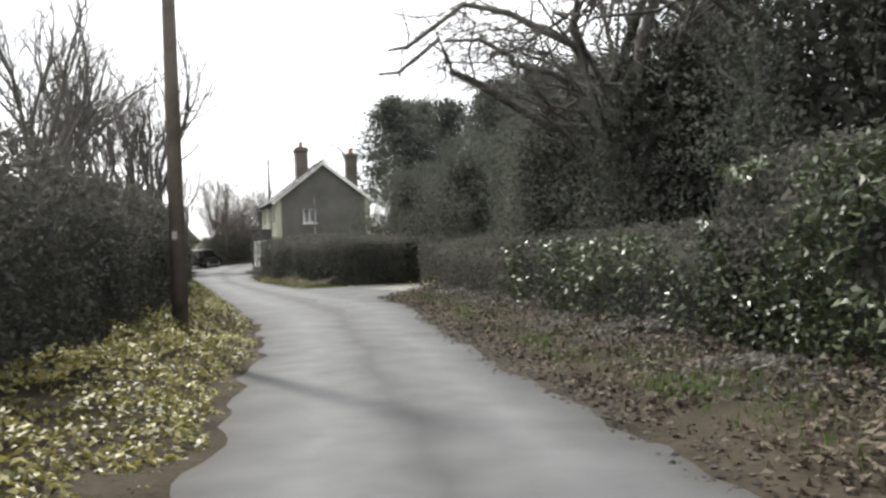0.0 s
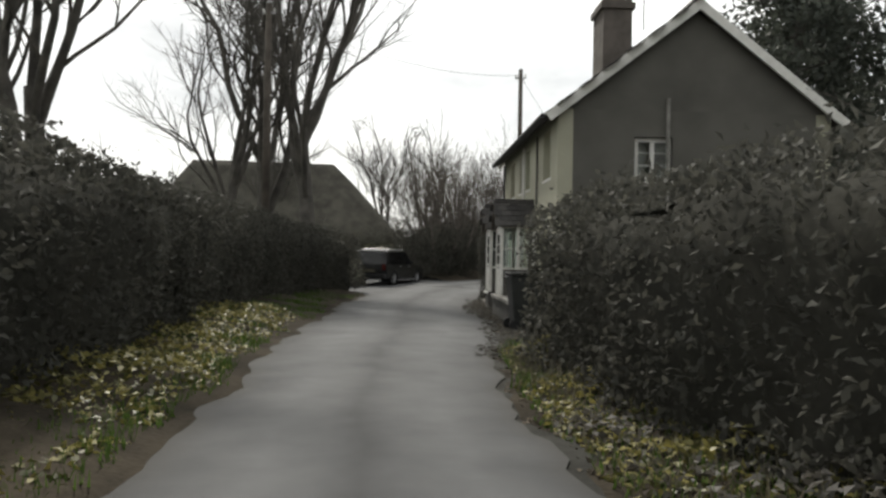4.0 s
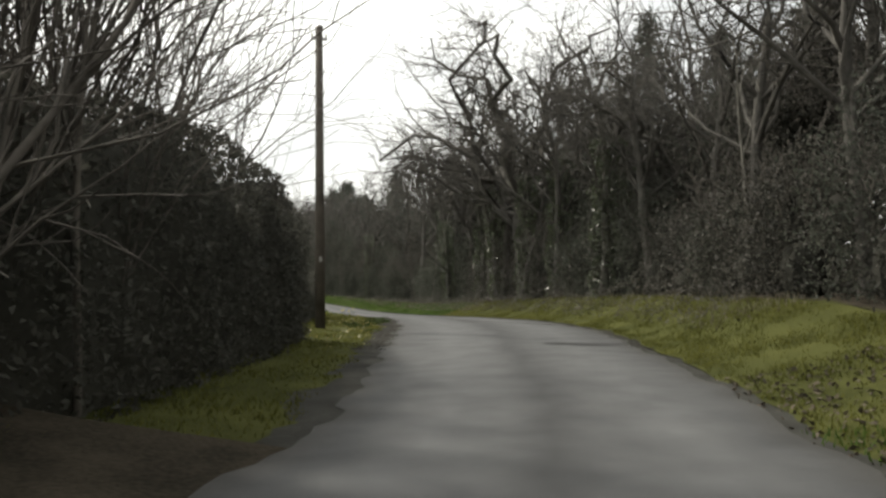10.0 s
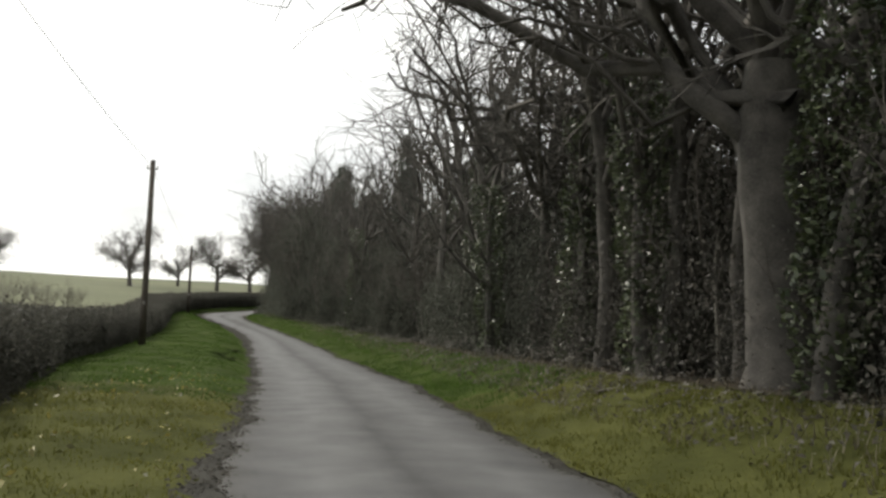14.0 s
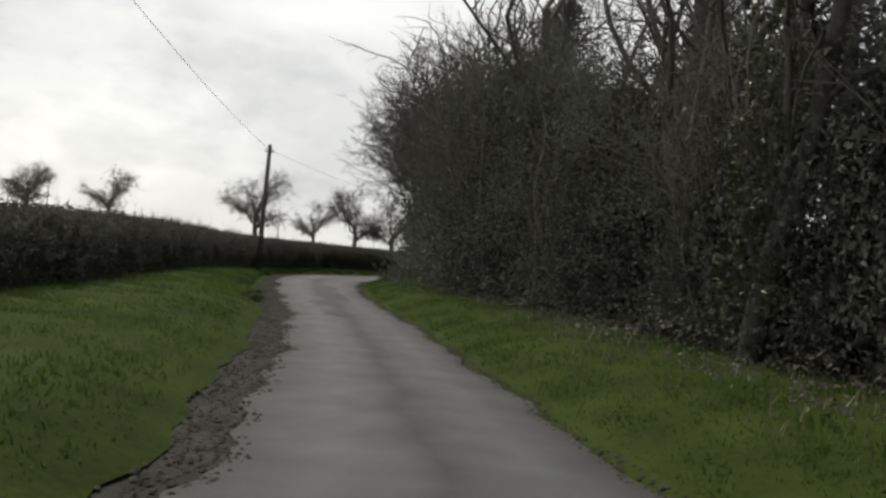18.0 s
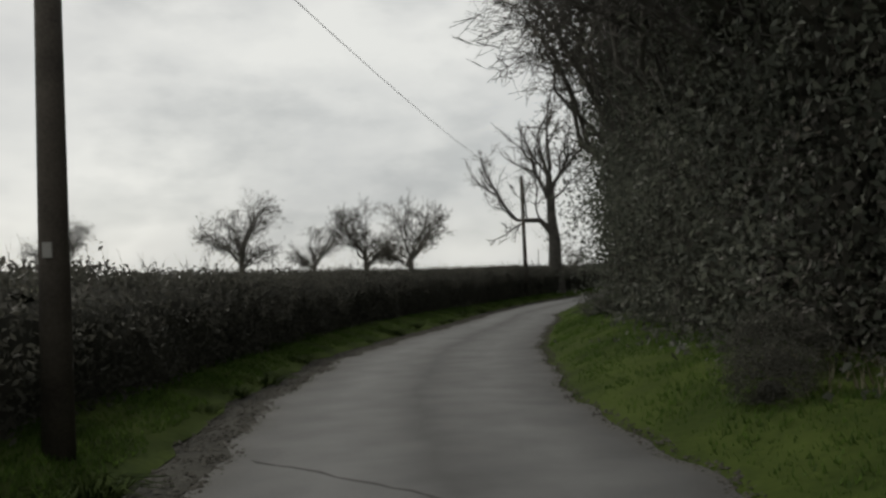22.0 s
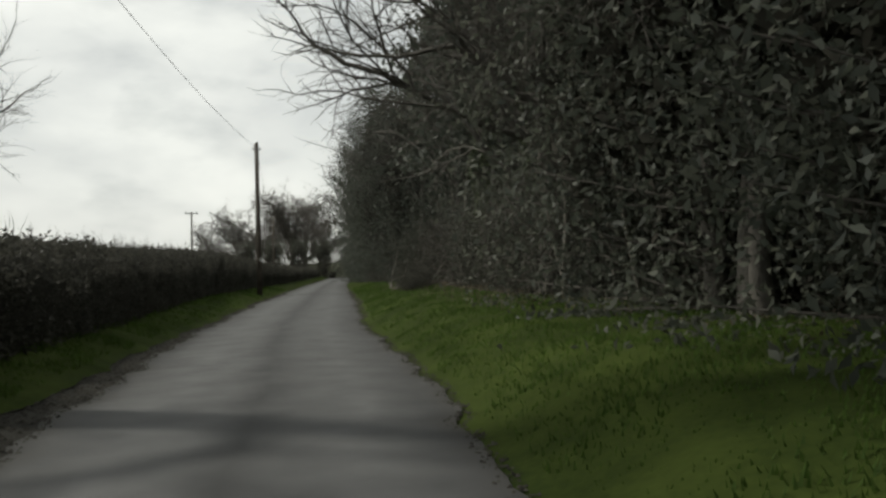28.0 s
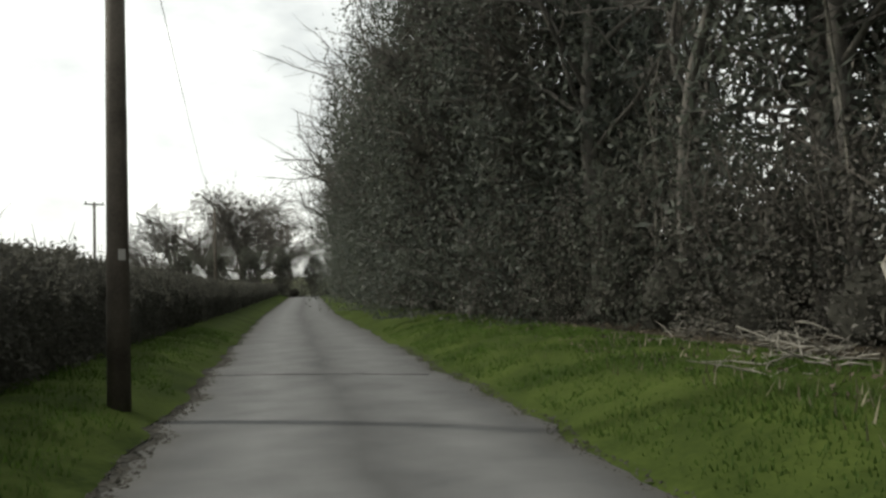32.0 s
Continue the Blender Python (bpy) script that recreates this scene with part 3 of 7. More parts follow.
dj = np.arange(23.5, 32.6, 0.5)
slab = np.interp(dj, [23.5, 26, 32.5], [5.0, 4.6, 3.7])
strip("driveway", dj, right_edge(dj) - 0.3, slab + 0.1, 0.008, ASPHALT, 8, "worn asphalt mouth of the side lane", 0.001, 13, [0, 0.02, 0.03])
for k in range(4):
    strip("concrete_slab", dj, slab + k * 4.0 + 0.02, slab + k * 4.0 + 3.98, 0.055 + 0.02 * k, CONCRETE, 5, "pale concrete slab of the side lane with an open joint", 0.001, 20 + k)
strip("slab_kerb", dj, slab - 0.1, slab + 0.01, 0.05, STONE, 3, "pale flush kerb along the edge of the concrete", 0.002, 25)
dc = np.arange(69.5, 74.1, 0.5)
strip("garden_drive", dc, right_edge(dc) + 0.35, np.full(len(dc), 9.5), 0.03, CONCRETE, 10, "pale concrete drive joining the lane", 0.003, 15, [0, 0.1, 0.2, 0.3, 0.3])
dl = np.arange(61.0, 71.5, 0.5)
strip("parking_bay", dl, left_edge(dl) + 0.3, np.full(len(dl), -10.0), 0.006, ASPHALT, 8, "worn asphalt bay where the car stands", 0.0015, 14)


# ---- vegetation: models made once and copied ----
STORE = {}


def hide_model(ob):
    """Models that the copies share their meshes with stand far below ground and are unlinked at the end."""
    STORE[ob.name] = ob
    return ob


TREE_PLANS = {
    "oak": [(7, 0.75, 0.95, 0.05, 0.0, 8, 5), (6, 0.85, 0.62, 0.22, 0.03, 6, 6), (6, 0.8, 0.55, 0.26, 0.02, 4, 5), (5, 0.75, 0.5, 0.25, 0.0, 3, 4), (0, 0, 0, 0.22, 0.0, 3, 3)],
    "ash": [(6, 0.5, 1.0, 0.04, 0.0, 8, 5), (6, 0.6, 0.6, 0.10, 0.12, 6, 6), (6, 0.6, 0.55, 0.14, 0.10, 4, 5), (5, 0.6, 0.5, 0.16, 0.06, 3, 4), (0, 0, 0, 0.16, 0.03, 3, 3)],
    "wood": [(8, 0.6, 0.5, 0.06, 0.02, 6, 7), (6, 0.8, 0.55, 0.2, 0.05, 4, 5), (6, 0.75, 0.5, 0.24, 0.02, 3, 4), (0, 0, 0, 0.2, 0.0, 3, 3)],
}


def split_tree(name, kind, seed, height, trunk_part, radius, label, spread=1.0, material=None):
    """A bare tree brought to its height: the trunk and each main limb with its twigs are parts."""
    material = material or BARK
    plan = TREE_PLANS[kind]
    groups, st = [], Sticks(seed)
    rng = st.rng
    kids, angle, ratio, wobble, lift, sides, steps = plan[0]
    pts, p, d = [np.array([0, 0, -0.4])], np.array([0, 0, -0.4]), np.array([0.03, 0.02, 1.0])
    length = height * trunk_part
    for _ in range(steps):
        d = d + rng.normal(0, wobble, 3)
        d /= np.linalg.norm(d)
        p = p + d * length / steps
        pts.append(p)
    pts = np.array(pts)
    flare = np.linspace(radius, radius * 0.6, steps + 1)
    flare[0] *= 1.35
    st.limb(pts, flare, 10)
    groups.append(st)
    for c in range(kids):
        g = Sticks(seed * 31 + c)
        k = 1.0 if c == 0 else rng.uniform(0.45, 1.0)
        i = min(int(k * steps), steps - 1)
        q = pts[i] + (pts[i + 1] - pts[i]) * (k * steps - i)
        a = c * 2.4 + rng.normal(0, 0.3)
        t = angle * (0.25 if c == 0 else rng.uniform(0.7, 1.25))
        way = np.array([math.cos(a) * math.sin(t), math.sin(a) * math.sin(t), math.cos(t)])
        g.grow(q, way, length * ratio * rng.uniform(0.8, 1.2), radius * rng.uniform(0.38, 0.55), 1, plan)
        groups.append(g)
    top = max(np.concatenate(g.v)[:, 2].max() for g in groups)
    k = height / top
    for g in groups:
        g.v = [v * (k * spread, k * spread, k) for v in g.v]
    ob = empty(name, 0, 0, -900, 0, label, "tree")
    mesh_part("trunk", groups[0].mesh("trunk", material), ob)
    for g in groups[1:]:
        mesh_part("limb", g.mesh("limb", material), ob)
    return hide_model(ob)


def shrub_model(seed, height, stems, spread, label):
    """Many fanned bare stems from one stool, each stem with its twigs a part."""
    ob = empty("coppiced_shrub", 0, 0, -900, 0, label, "shrub")
    plan = [(9, 0.45, 0.5, 0.07, 0.03, 4, 5), (6, 0.6, 0.5, 0.12, 0.03, 3, 4), (2, 0.5, 0.55, 0.15, 0.02, 3, 2), (0, 0, 0, 0.15, 0.02, 3, 2)]
    rng = np.random.default_rng(seed)
    for k in range(stems):
        st = Sticks(seed * 40 + k)
        st.least = 0.004
        a, r = k * 2.4, ((k + 0.5) / stems) ** 0.6
        tilt = 0.36 * r
        st.grow((math.cos(a) * r * spread, math.sin(a) * r * spread, -0.1), (math.cos(a) * tilt + rng.normal(0, 0.08), math.sin(a) * tilt + rng.normal(0, 0.08), 1), height * rng.uniform(0.5, 0.7), rng.uniform(0.025, 0.045), 0, plan)
        mesh_part("stem", st.mesh("stem", TWIG), ob)
    return hide_model(ob)


def lump(seed, rx, ry, rz, material, name, rough=0.25, rings=14, sides=20, sink=0.0):
    """An uneven closed dome for the dense inside of a bush."""
    bm = bmesh.new()
    bmesh.ops.create_uvsphere(bm, u_segments=sides, v_segments=rings, radius=1)
    for v in bm.verts:
        n = noise.fractal(v.co * 1.8 + Vector((seed * 3.7, seed * 1.3, 0)), 1.0, 2.0, 4)
        v.co *= 1 + rough * n
        v.co = Vector((v.co.x * rx, v.co.y * ry, max(v.co.z, -0.75) * rz + rz * (0.72 - sink)))
    me = bpy.data.meshes.new(name)
    bm.to_mesh(me)
    bm.free()
    me.materials.append(material)
    return me


def dome_points(rng, n, rx, ry, rz, depth=0.35):
    """Points in the outer shell of a lumpy dome."""
    d = rng.normal(0, 1, (n, 3))
    d /= np.linalg.norm(d, axis=1)[:, None]
    k = np.array([1 + 0.42 * noise.fractal(Vector(p) * 2.6 + Vector((rx * 9 + n, 0, 0)), 0.8, 2.0, 4) for p in d])
    k = np.clip(k, 0.74, 1.5)
    r = k * (1 - depth * rng.uniform(0, 1, n) ** 2) * rng.choice([1.0, 1.06, 1.13], n, p=[0.7, 0.2, 0.1])
    p = d * r[:, None] * (rx, ry, rz)
    p[:, 2] = np.maximum(p[:, 2], -0.72 * rz) + 0.72 * rz
    return p


def bush_model(name, seed, rx, ry, rz, material, n, size, label, twiggy=0):
    ob = empty(name, 0, 0, -900, 0, label, "bush")
    rng = np.random.default_rng(seed)
    mesh_part("inside", lump(seed, rx * 0.3, ry * 0.3, rz * 0.35, SHADED_CORE, "inside", rings=8, sides=12), ob)
    mesh_part("inner_foliage", leaves("inner_foliage", dome_points(rng, 1600, rx * 0.84, ry * 0.84, rz * 0.86, 0.3), 0.062, SHADED_CORE, seed + 3), ob, kind="stuff")
    mesh_part("foliage", leaves("foliage", dome_points(rng, n, rx, ry, rz), size, material, seed), ob, kind="stuff")
    if twiggy:
        st = Sticks(seed + 5)
        for _ in range(twiggy):
            a, r = rng.uniform(0, 6.28), rng.uniform(0, 1) ** 0.5
            d = np.array([math.cos(a) * r * 0.9, math.sin(a) * r * 0.9, 1.0])
            p = np.array([math.cos(a) * r * rx * 0.7, math.sin(a) * r * ry * 0.7, rz * 0.8])
            st.grow(p, d / np.linalg.norm(d), rz * rng.uniform(0.4, 0.9), 0.02, 0, [(5, 0.5, 0.5, 0.12, 0.04, 3, 4), (3, 0.5, 0.5, 0.15, 0.02, 3, 3), (0, 0, 0, 0.15, 0, 3, 2)])
        mesh_part("twig_growth", st.mesh("twig_growth", TWIG), ob, kind="stuff")
    return hide_model(ob)


def pine_model(seed, height, label):
    ob = empty("pine_tree", 0, 0, -900, 0, label, "tree")
    st = Sticks(seed)
    rng = st.rng
    st.limb([(0, 0, -0.3), (0.05, 0, height * 0.4), (0.1, 0.1, height * 0.75), (0.1, 0, height * 0.97)], [0.24, 0.19, 0.11, 0.03], 8)
    c = []
    for i in range(46):
        h = height * (0.3 + 0.68 * (i / 46) ** 0.8)
        a = i * 2.4 + rng.normal(0, 0.3)
        reach = height * 0.24 * (1.12 - (h / height) ** 2.2) * rng.uniform(0.6, 1.15) + 0.3
        e = np.array([math.cos(a) * reach, math.sin(a) * reach, h + reach * 0.25])
        st.limb([(0.05, 0, h), e * (0.55, 0.55, 0) + (0, 0, h + reach * 0.05), e], [0.05, 0.035, 0.012], 4)
        for _ in range(3):
            k = rng.uniform(0.45, 1.05)
            m = e * (k, k, 0) + (0, 0, h + reach * 0.25 * k)
            c.append(m + rng.normal(0, 1, (72, 3)) * (reach * 0.16 + 0.22, reach * 0.16 + 0.22, 0.24))
    mesh_part("trunk", st.mesh("trunk", BARK), ob)
    mesh_part("crown", leaves("crown", np.concatenate(c), 0.135, NEEDLE, seed, 0, 0.25, 0.45), ob, kind="stuff")
    return hide_model(ob)


def ivy_tree_model(seed, height, label):
    """A leaning trunk wrapped in ivy with a bare top."""
    ob = empty("ivy_clad_tree", 0, 0, -900, 0, label, "tree")
    st = Sticks(seed)
    rng = st.rng
    st.grow((0, 0, -0.3), (0.05, 0.03, 1), height * 0.6, 0.2, 0, TREE_PLANS["wood"])
    mesh_part("trunk", st.mesh("trunk", BARK), ob)
    h = rng.uniform(0, 1, 2600) ** 0.8 * height * 0.6
    a = rng.uniform(0, 6.28, 2600)
    r = 0.28 + 0.22 * np.sin(h * 1.7 + seed) ** 2 + rng.uniform(0, 0.35, 2600) * (h / height + 0.3)
    c = np.stack([np.cos(a) * r + 0.05 * h, np.sin(a) * r + 0.03 * h, h], -1)
    mesh_part("ivy", leaves("ivy", c, 0.07, IVY_LEAF, seed, 0.3), ob, "glossy ivy leaves round the trunk", "stuff")
    return hide_model(ob)


def bent(rng, a, b, n, wob, bow=0.0):
    """A crooked line of n + 1 points from a to b, bowed upwards."""
    a, b = np.asarray(a, float), np.asarray(b, float)
    k = np.linspace(0, 1, n + 1)[:, None]
    ln = np.linalg.norm(b - a)
    swing = np.cumsum(rng.normal(0, wob * ln / math.sqrt(n), (n + 1, 3)), 0)
    swing -= swing[0] + (swing[-1] - swing[0]) * k
    return a + (b - a) * k + swing + np.array([0, 0, bow * ln]) * np.sin(k * math.pi)


def dome_tree(name, seed, height, wide, low, trunk_h, radius, label, limbs=12, subs=11, twigs=9, wob=0.09, least=0.006, material=None):
    """A bare broad tree whose limbs fill a domed crown; the trunk and each limb with its twigs are parts."""
    material = material or BARK
    ob = empty(name, 0, 0, -900, 0, label, "tree")
    st = Sticks(seed)
    rng = st.rng
    mid = np.array([0, 0, (height + low) / 2])
    out = np.array([wide, wide, (height - low) / 2])
    top = np.array([rng.normal(0, 0.15), rng.normal(0, 0.15), trunk_h])
    stem = bent(rng, (0, 0, -0.4), top, 6, 0.03)
    st.limb(stem, radius * np.array([1.5, 1.1, 0.95, 0.9, 0.85, 0.85, 0.8]), 10)
    mesh_part("trunk", st.mesh("trunk", material), ob)
    for c in range(limbs):
        g = Sticks(seed * 37 + c)
        r = g.rng
        g.least = least
        up_ = (-0.8 if low < 2.5 else -0.4) + (2.0 if low < 2.5 else 1.4) * ((c * 0.618) % 1.0)
        az = c * 2.4 + r.normal(0, 0.25)
        way = np.array([math.cos(az) * math.cos(up_), math.sin(az) * math.cos(up_), math.sin(up_)])
        end = mid + way * out * r.uniform(0.82, 1.0)
        start = stem[-1] * float(np.clip(0.8 + 0.25 * up_, 0.6, 1.0))
        line = bent(r, start, end, 9, wob * 1.6, 0.10)
        fat = radius * r.uniform(0.28, 0.42)
        g.limb(line, np.linspace(fat, fat * 0.22, 10), 7)
        for m in range(subs):
            i = 2 + int(m * 7 / subs)
            w = way + r.normal(0, 0.42, 3)
            w /= np.linalg.norm(w)
            tip = mid + w * out * r.uniform(0.8, 1.03)
            tip = line[i] + (tip - line[i]) * min(1.0, 0.45 * wide / (np.linalg.norm(tip - line[i]) + 1e-6))
            sub = bent(r, line[i], tip, 6, wob * 1.8, 0.08)
            thick = fat * 0.32 * (1 - i / 14)
            g.limb(sub, np.linspace(thick, thick * 0.3, 7), 4)
            for t in range(twigs):
                q = sub[1 + int(t * 5.99 / twigs)]
                d = (tip - line[i]) / (np.linalg.norm(tip - line[i]) + 1e-6) + r.normal(0, 0.65, 3)
                d /= np.linalg.norm(d)
                ln = height * r.uniform(0.05, 0.11)
                tw = bent(r, q, q + d * ln, 3, wob * 1.5)
                g.limb(tw, [thick * 0.3, thick * 0.22, thick * 0.16, thick * 0.1], 3)
                for _ in range(2):
                    e = d + r.normal(0, 0.6, 3)
                    g.limb(np.stack([tw[2], tw[2] + e / np.linalg.norm(e) * ln * 0.5]), [thick * 0.15, thick * 0.08], 3)
        mesh_part("limb", g.mesh("limb", material), ob)
    return hide_model(ob)


def tall_evergreen_model(name, seed, rx, height, material, label, clumps=85, n=140, size=0.06, category="tree"):
    """A dense dark tree or tall bush of many leafy clumps on a hidden stem, with an uneven outline."""
    ob = empty(name, 0, 0, -900, 0, label, category)
    st = Sticks(seed)
    rng = st.rng
    st.limb(bent(rng, (0, 0, -0.3), (0.2, 0.1, height * 0.93), 6, 0.03), np.linspace(0.17, 0.03, 7), 6)
    rz = height / 1.9
    c = []
    for i in range(clumps):
        f = (i + 0.5) / clumps
        h = -0.93 + 1.86 * f
        a = i * 2.4 + rng.normal(0, 0.3)
        ring = math.sqrt(max(0.05, 1 - max(h, -0.35) ** 2)) * rng.uniform(0.55, 1.12)
        m = np.array([math.cos(a) * ring * rx, math.sin(a) * ring * rx, (h + 0.95) * rz + rng.normal(0, 0.25)])
        st.limb([(0.1, 0.05, max(m[2] - 0.6, 0.1)), m], [0.03, 0.008], 3)
        spread = rng.uniform(0.2, 0.36) * (rx / 2.0 + 0.3)
        c.append(m + rng.normal(0, 1, (n, 3)) * (spread, spread, spread * 0.85))
    c = np.concatenate(c)
    c[:, 2] = np.maximum(c[:, 2], 0.05)
    mesh_part("stem", st.mesh("stem", BARK), ob)
    q = rng.normal(0, 1, (2600, 3))
    q *= (rng.uniform(0.2, 1, (2600, 1)) ** 0.5) / np.linalg.norm(q, axis=1)[:, None]
    q = q * (rx * 0.66, rx * 0.66, rz * 0.8) + (0, 0, rz * 0.9)
    q[:, 2] = np.maximum(q[:, 2], 0.1)
    mesh_part("inner_foliage", leaves("inner_foliage", q, 0.15, SHADED_CORE, seed + 3, 0, 0.3, 0.55), ob, kind="stuff")
    mesh_part("foliage", leaves("foliage", c, size, material, seed, 0, 0.3, 0.45), ob, kind="stuff")
    return hide_model(ob)


OAK = [split_tree("oak_tree", "oak", 20 + i, 15, 0.34, 0.27, "bare spreading oak with a dark forked trunk", 0.95) for i in range(2)]
ASH = [split_tree("ash_tree", "ash", 30 + i, 13, 0.36, 0.26, "tall bare ash with upswept twigs") for i in range(2)]
FAR = [dome_tree("field_oak", 40 + i, 11.5, 6.2, 1.9, 3.4, 0.38, "bare round-crowned oak standing alone in the field", 15, 11, 9, 0.07, 0.014) for i in range(3)]
EDGE_TREE = [dome_tree("edge_tree", 54 + i, 9.0, 3.3, 2.6, 3.0, 0.15, "bare small tree spreading fine twigs over the verge", 13, 10, 8, 0.09, 0.006) for i in range(2)]
GREAT_OAK = [dome_tree("oak_tree", 24, 12.5, 7.6, 2.9, 4.2, 0.44, "great bare oak with crooked limbs reaching over the verge", 14, 12, 9, 0.11, 0.006)]
YEW = [tall_evergreen_model("yew_tree", 140 + i, 2.5, 8.0, LEAF, "tall dark rounded evergreen tree") for i in range(2)]
CONIFER = [tall_evergreen_model("conifer_tree", 160 + i, 2.7, 11.0, NEEDLE, "tall dark conifer leafy almost to the ground", 120, 120, 0.062) for i in range(2)]
TALL_THICKET = [tall_evergreen_model("tall_thicket", 150 + i, 2.3, 7.0, GREY_TWIGS, "tall grey-brown thicket inside the wood", 80, 120, 0.055, "thicket") for i in range(2)]
WOOD = [split_tree("woodland_tree", "wood", 50 + i, 13, 0.72, 0.17, "slender bare woodland tree with tangled twigs", 1.25) for i in range(5)]
SHRUB = [shrub_model(60 + i, 6.0, 12, 1.3, "dense bare shrub of many fanned stems") for i in range(2)]
PINE = [pine_model(70 + i, 12.0, "dark green pine with layered needle clumps") for i in range(2)]
IVY = [ivy_tree_model(80 + i, 11.0, "woodland tree wrapped in glossy ivy") for i in range(3)]
HOLLY = [bush_model("evergreen_bush", 90 + i, 1.7, 1.7, 1.9, LEAF, 4200, 0.043, "dark evergreen bush at the edge of the wood", 4) for i in range(3)]
BACK_HOLLY = [bush_model("evergreen_bush", 190 + i, 1.7, 1.7, 1.9, LEAF, 900, 0.05, "dark evergreen bush inside the wood") for i in range(2)]
THICKET = [bush_model("thicket", 95 + i, 1.9, 1.9, 1.8, BROWN_LEAF, 3300, 0.042, "tangled brown thicket of twigs and dead leaves", 8) for i in range(3)]
BACK_THICKET = [bush_model("thicket", 195 + i, 1.9, 1.9, 1.8, BROWN_LEAF, 900, 0.05, "brown thicket inside the wood", 5) for i in range(2)]
LAUREL = [bush_model("laurel_bush", 98 + i, 1.5, 1.5, 1.5, HEDGE_LEAF, 5200, 0.042, "dark rounded garden bush") for i in range(2)]



def fir_model(seed, height, label):
    """A dense dark evergreen, leafy almost to the ground, with an uneven outline."""
    ob = empty("fir_tree", 0, 0, -900, 0, label, "tree")
    st = Sticks(seed)
    rng = st.rng
    st.limb([(0, 0, -0.3), (0.05, 0, height * 0.5), (0.1, 0.1, height * 0.96)], [0.2, 0.13, 0.03], 7)
    c = []
    for i in range(90):
        f = (i / 90) ** 0.85
        h = height * (0.06 + 0.92 * f)
        a = i * 2.4 + rng.normal(0, 0.4)
        reach = (height * 0.22 * (1 - f) ** 0.75 + 0.1) * rng.uniform(0.5, 1.25)
        e = np.array([math.cos(a) * reach, math.sin(a) * reach, h + reach * 0.12])
        st.limb([(0.05, 0, h), e], [0.04, 0.01], 3)
        for k in (0.55, 0.8, 1.0):
            m = e * (k, k, 0) + (0, 0, h + reach * 0.12 * k)
            c.append(m + rng.normal(0, 1, (22, 3)) * (0.12 + 0.1 * reach, 0.12 + 0.1 * reach, 0.2))
    mesh_part("trunk", st.mesh("trunk", BARK), ob)
    mesh_part("crown", leaves("crown", np.concatenate(c), 0.115, NEEDLE, seed, 0, 0.15, 0.26), ob, kind="stuff")
    return hide_model(ob)


FIR = [fir_model(120 + i, 11.0, "dense dark evergreen at the edge of the wood") for i in range(2)]
NEXT = [0]


def plant(models, x, y, size=1.0, z=None, turn=None, tall=1.0, label="", group="", lean=(0, 0)):
    NEXT[0] += 1
    rng = np.random.default_rng(1000 + NEXT[0])
    src = models[int(rng.integers(len(models)))]
    z = land1(x, y) if z is None else z
    turn = rng.uniform(0, 360) if turn is None else turn
    ob = copy_thing(src, pose(x, y, z, lean[0], lean[1], turn))
    ob.scale = (size, size, size * tall)
    return tagged(ob, label, group=group)


def plant_at(models, s, l, size=1.0, up=0.0, **more):
    p = at(s, l)
    return plant(models, float(p[0]), float(p[1]), size, float(p[2]) + up, **more)


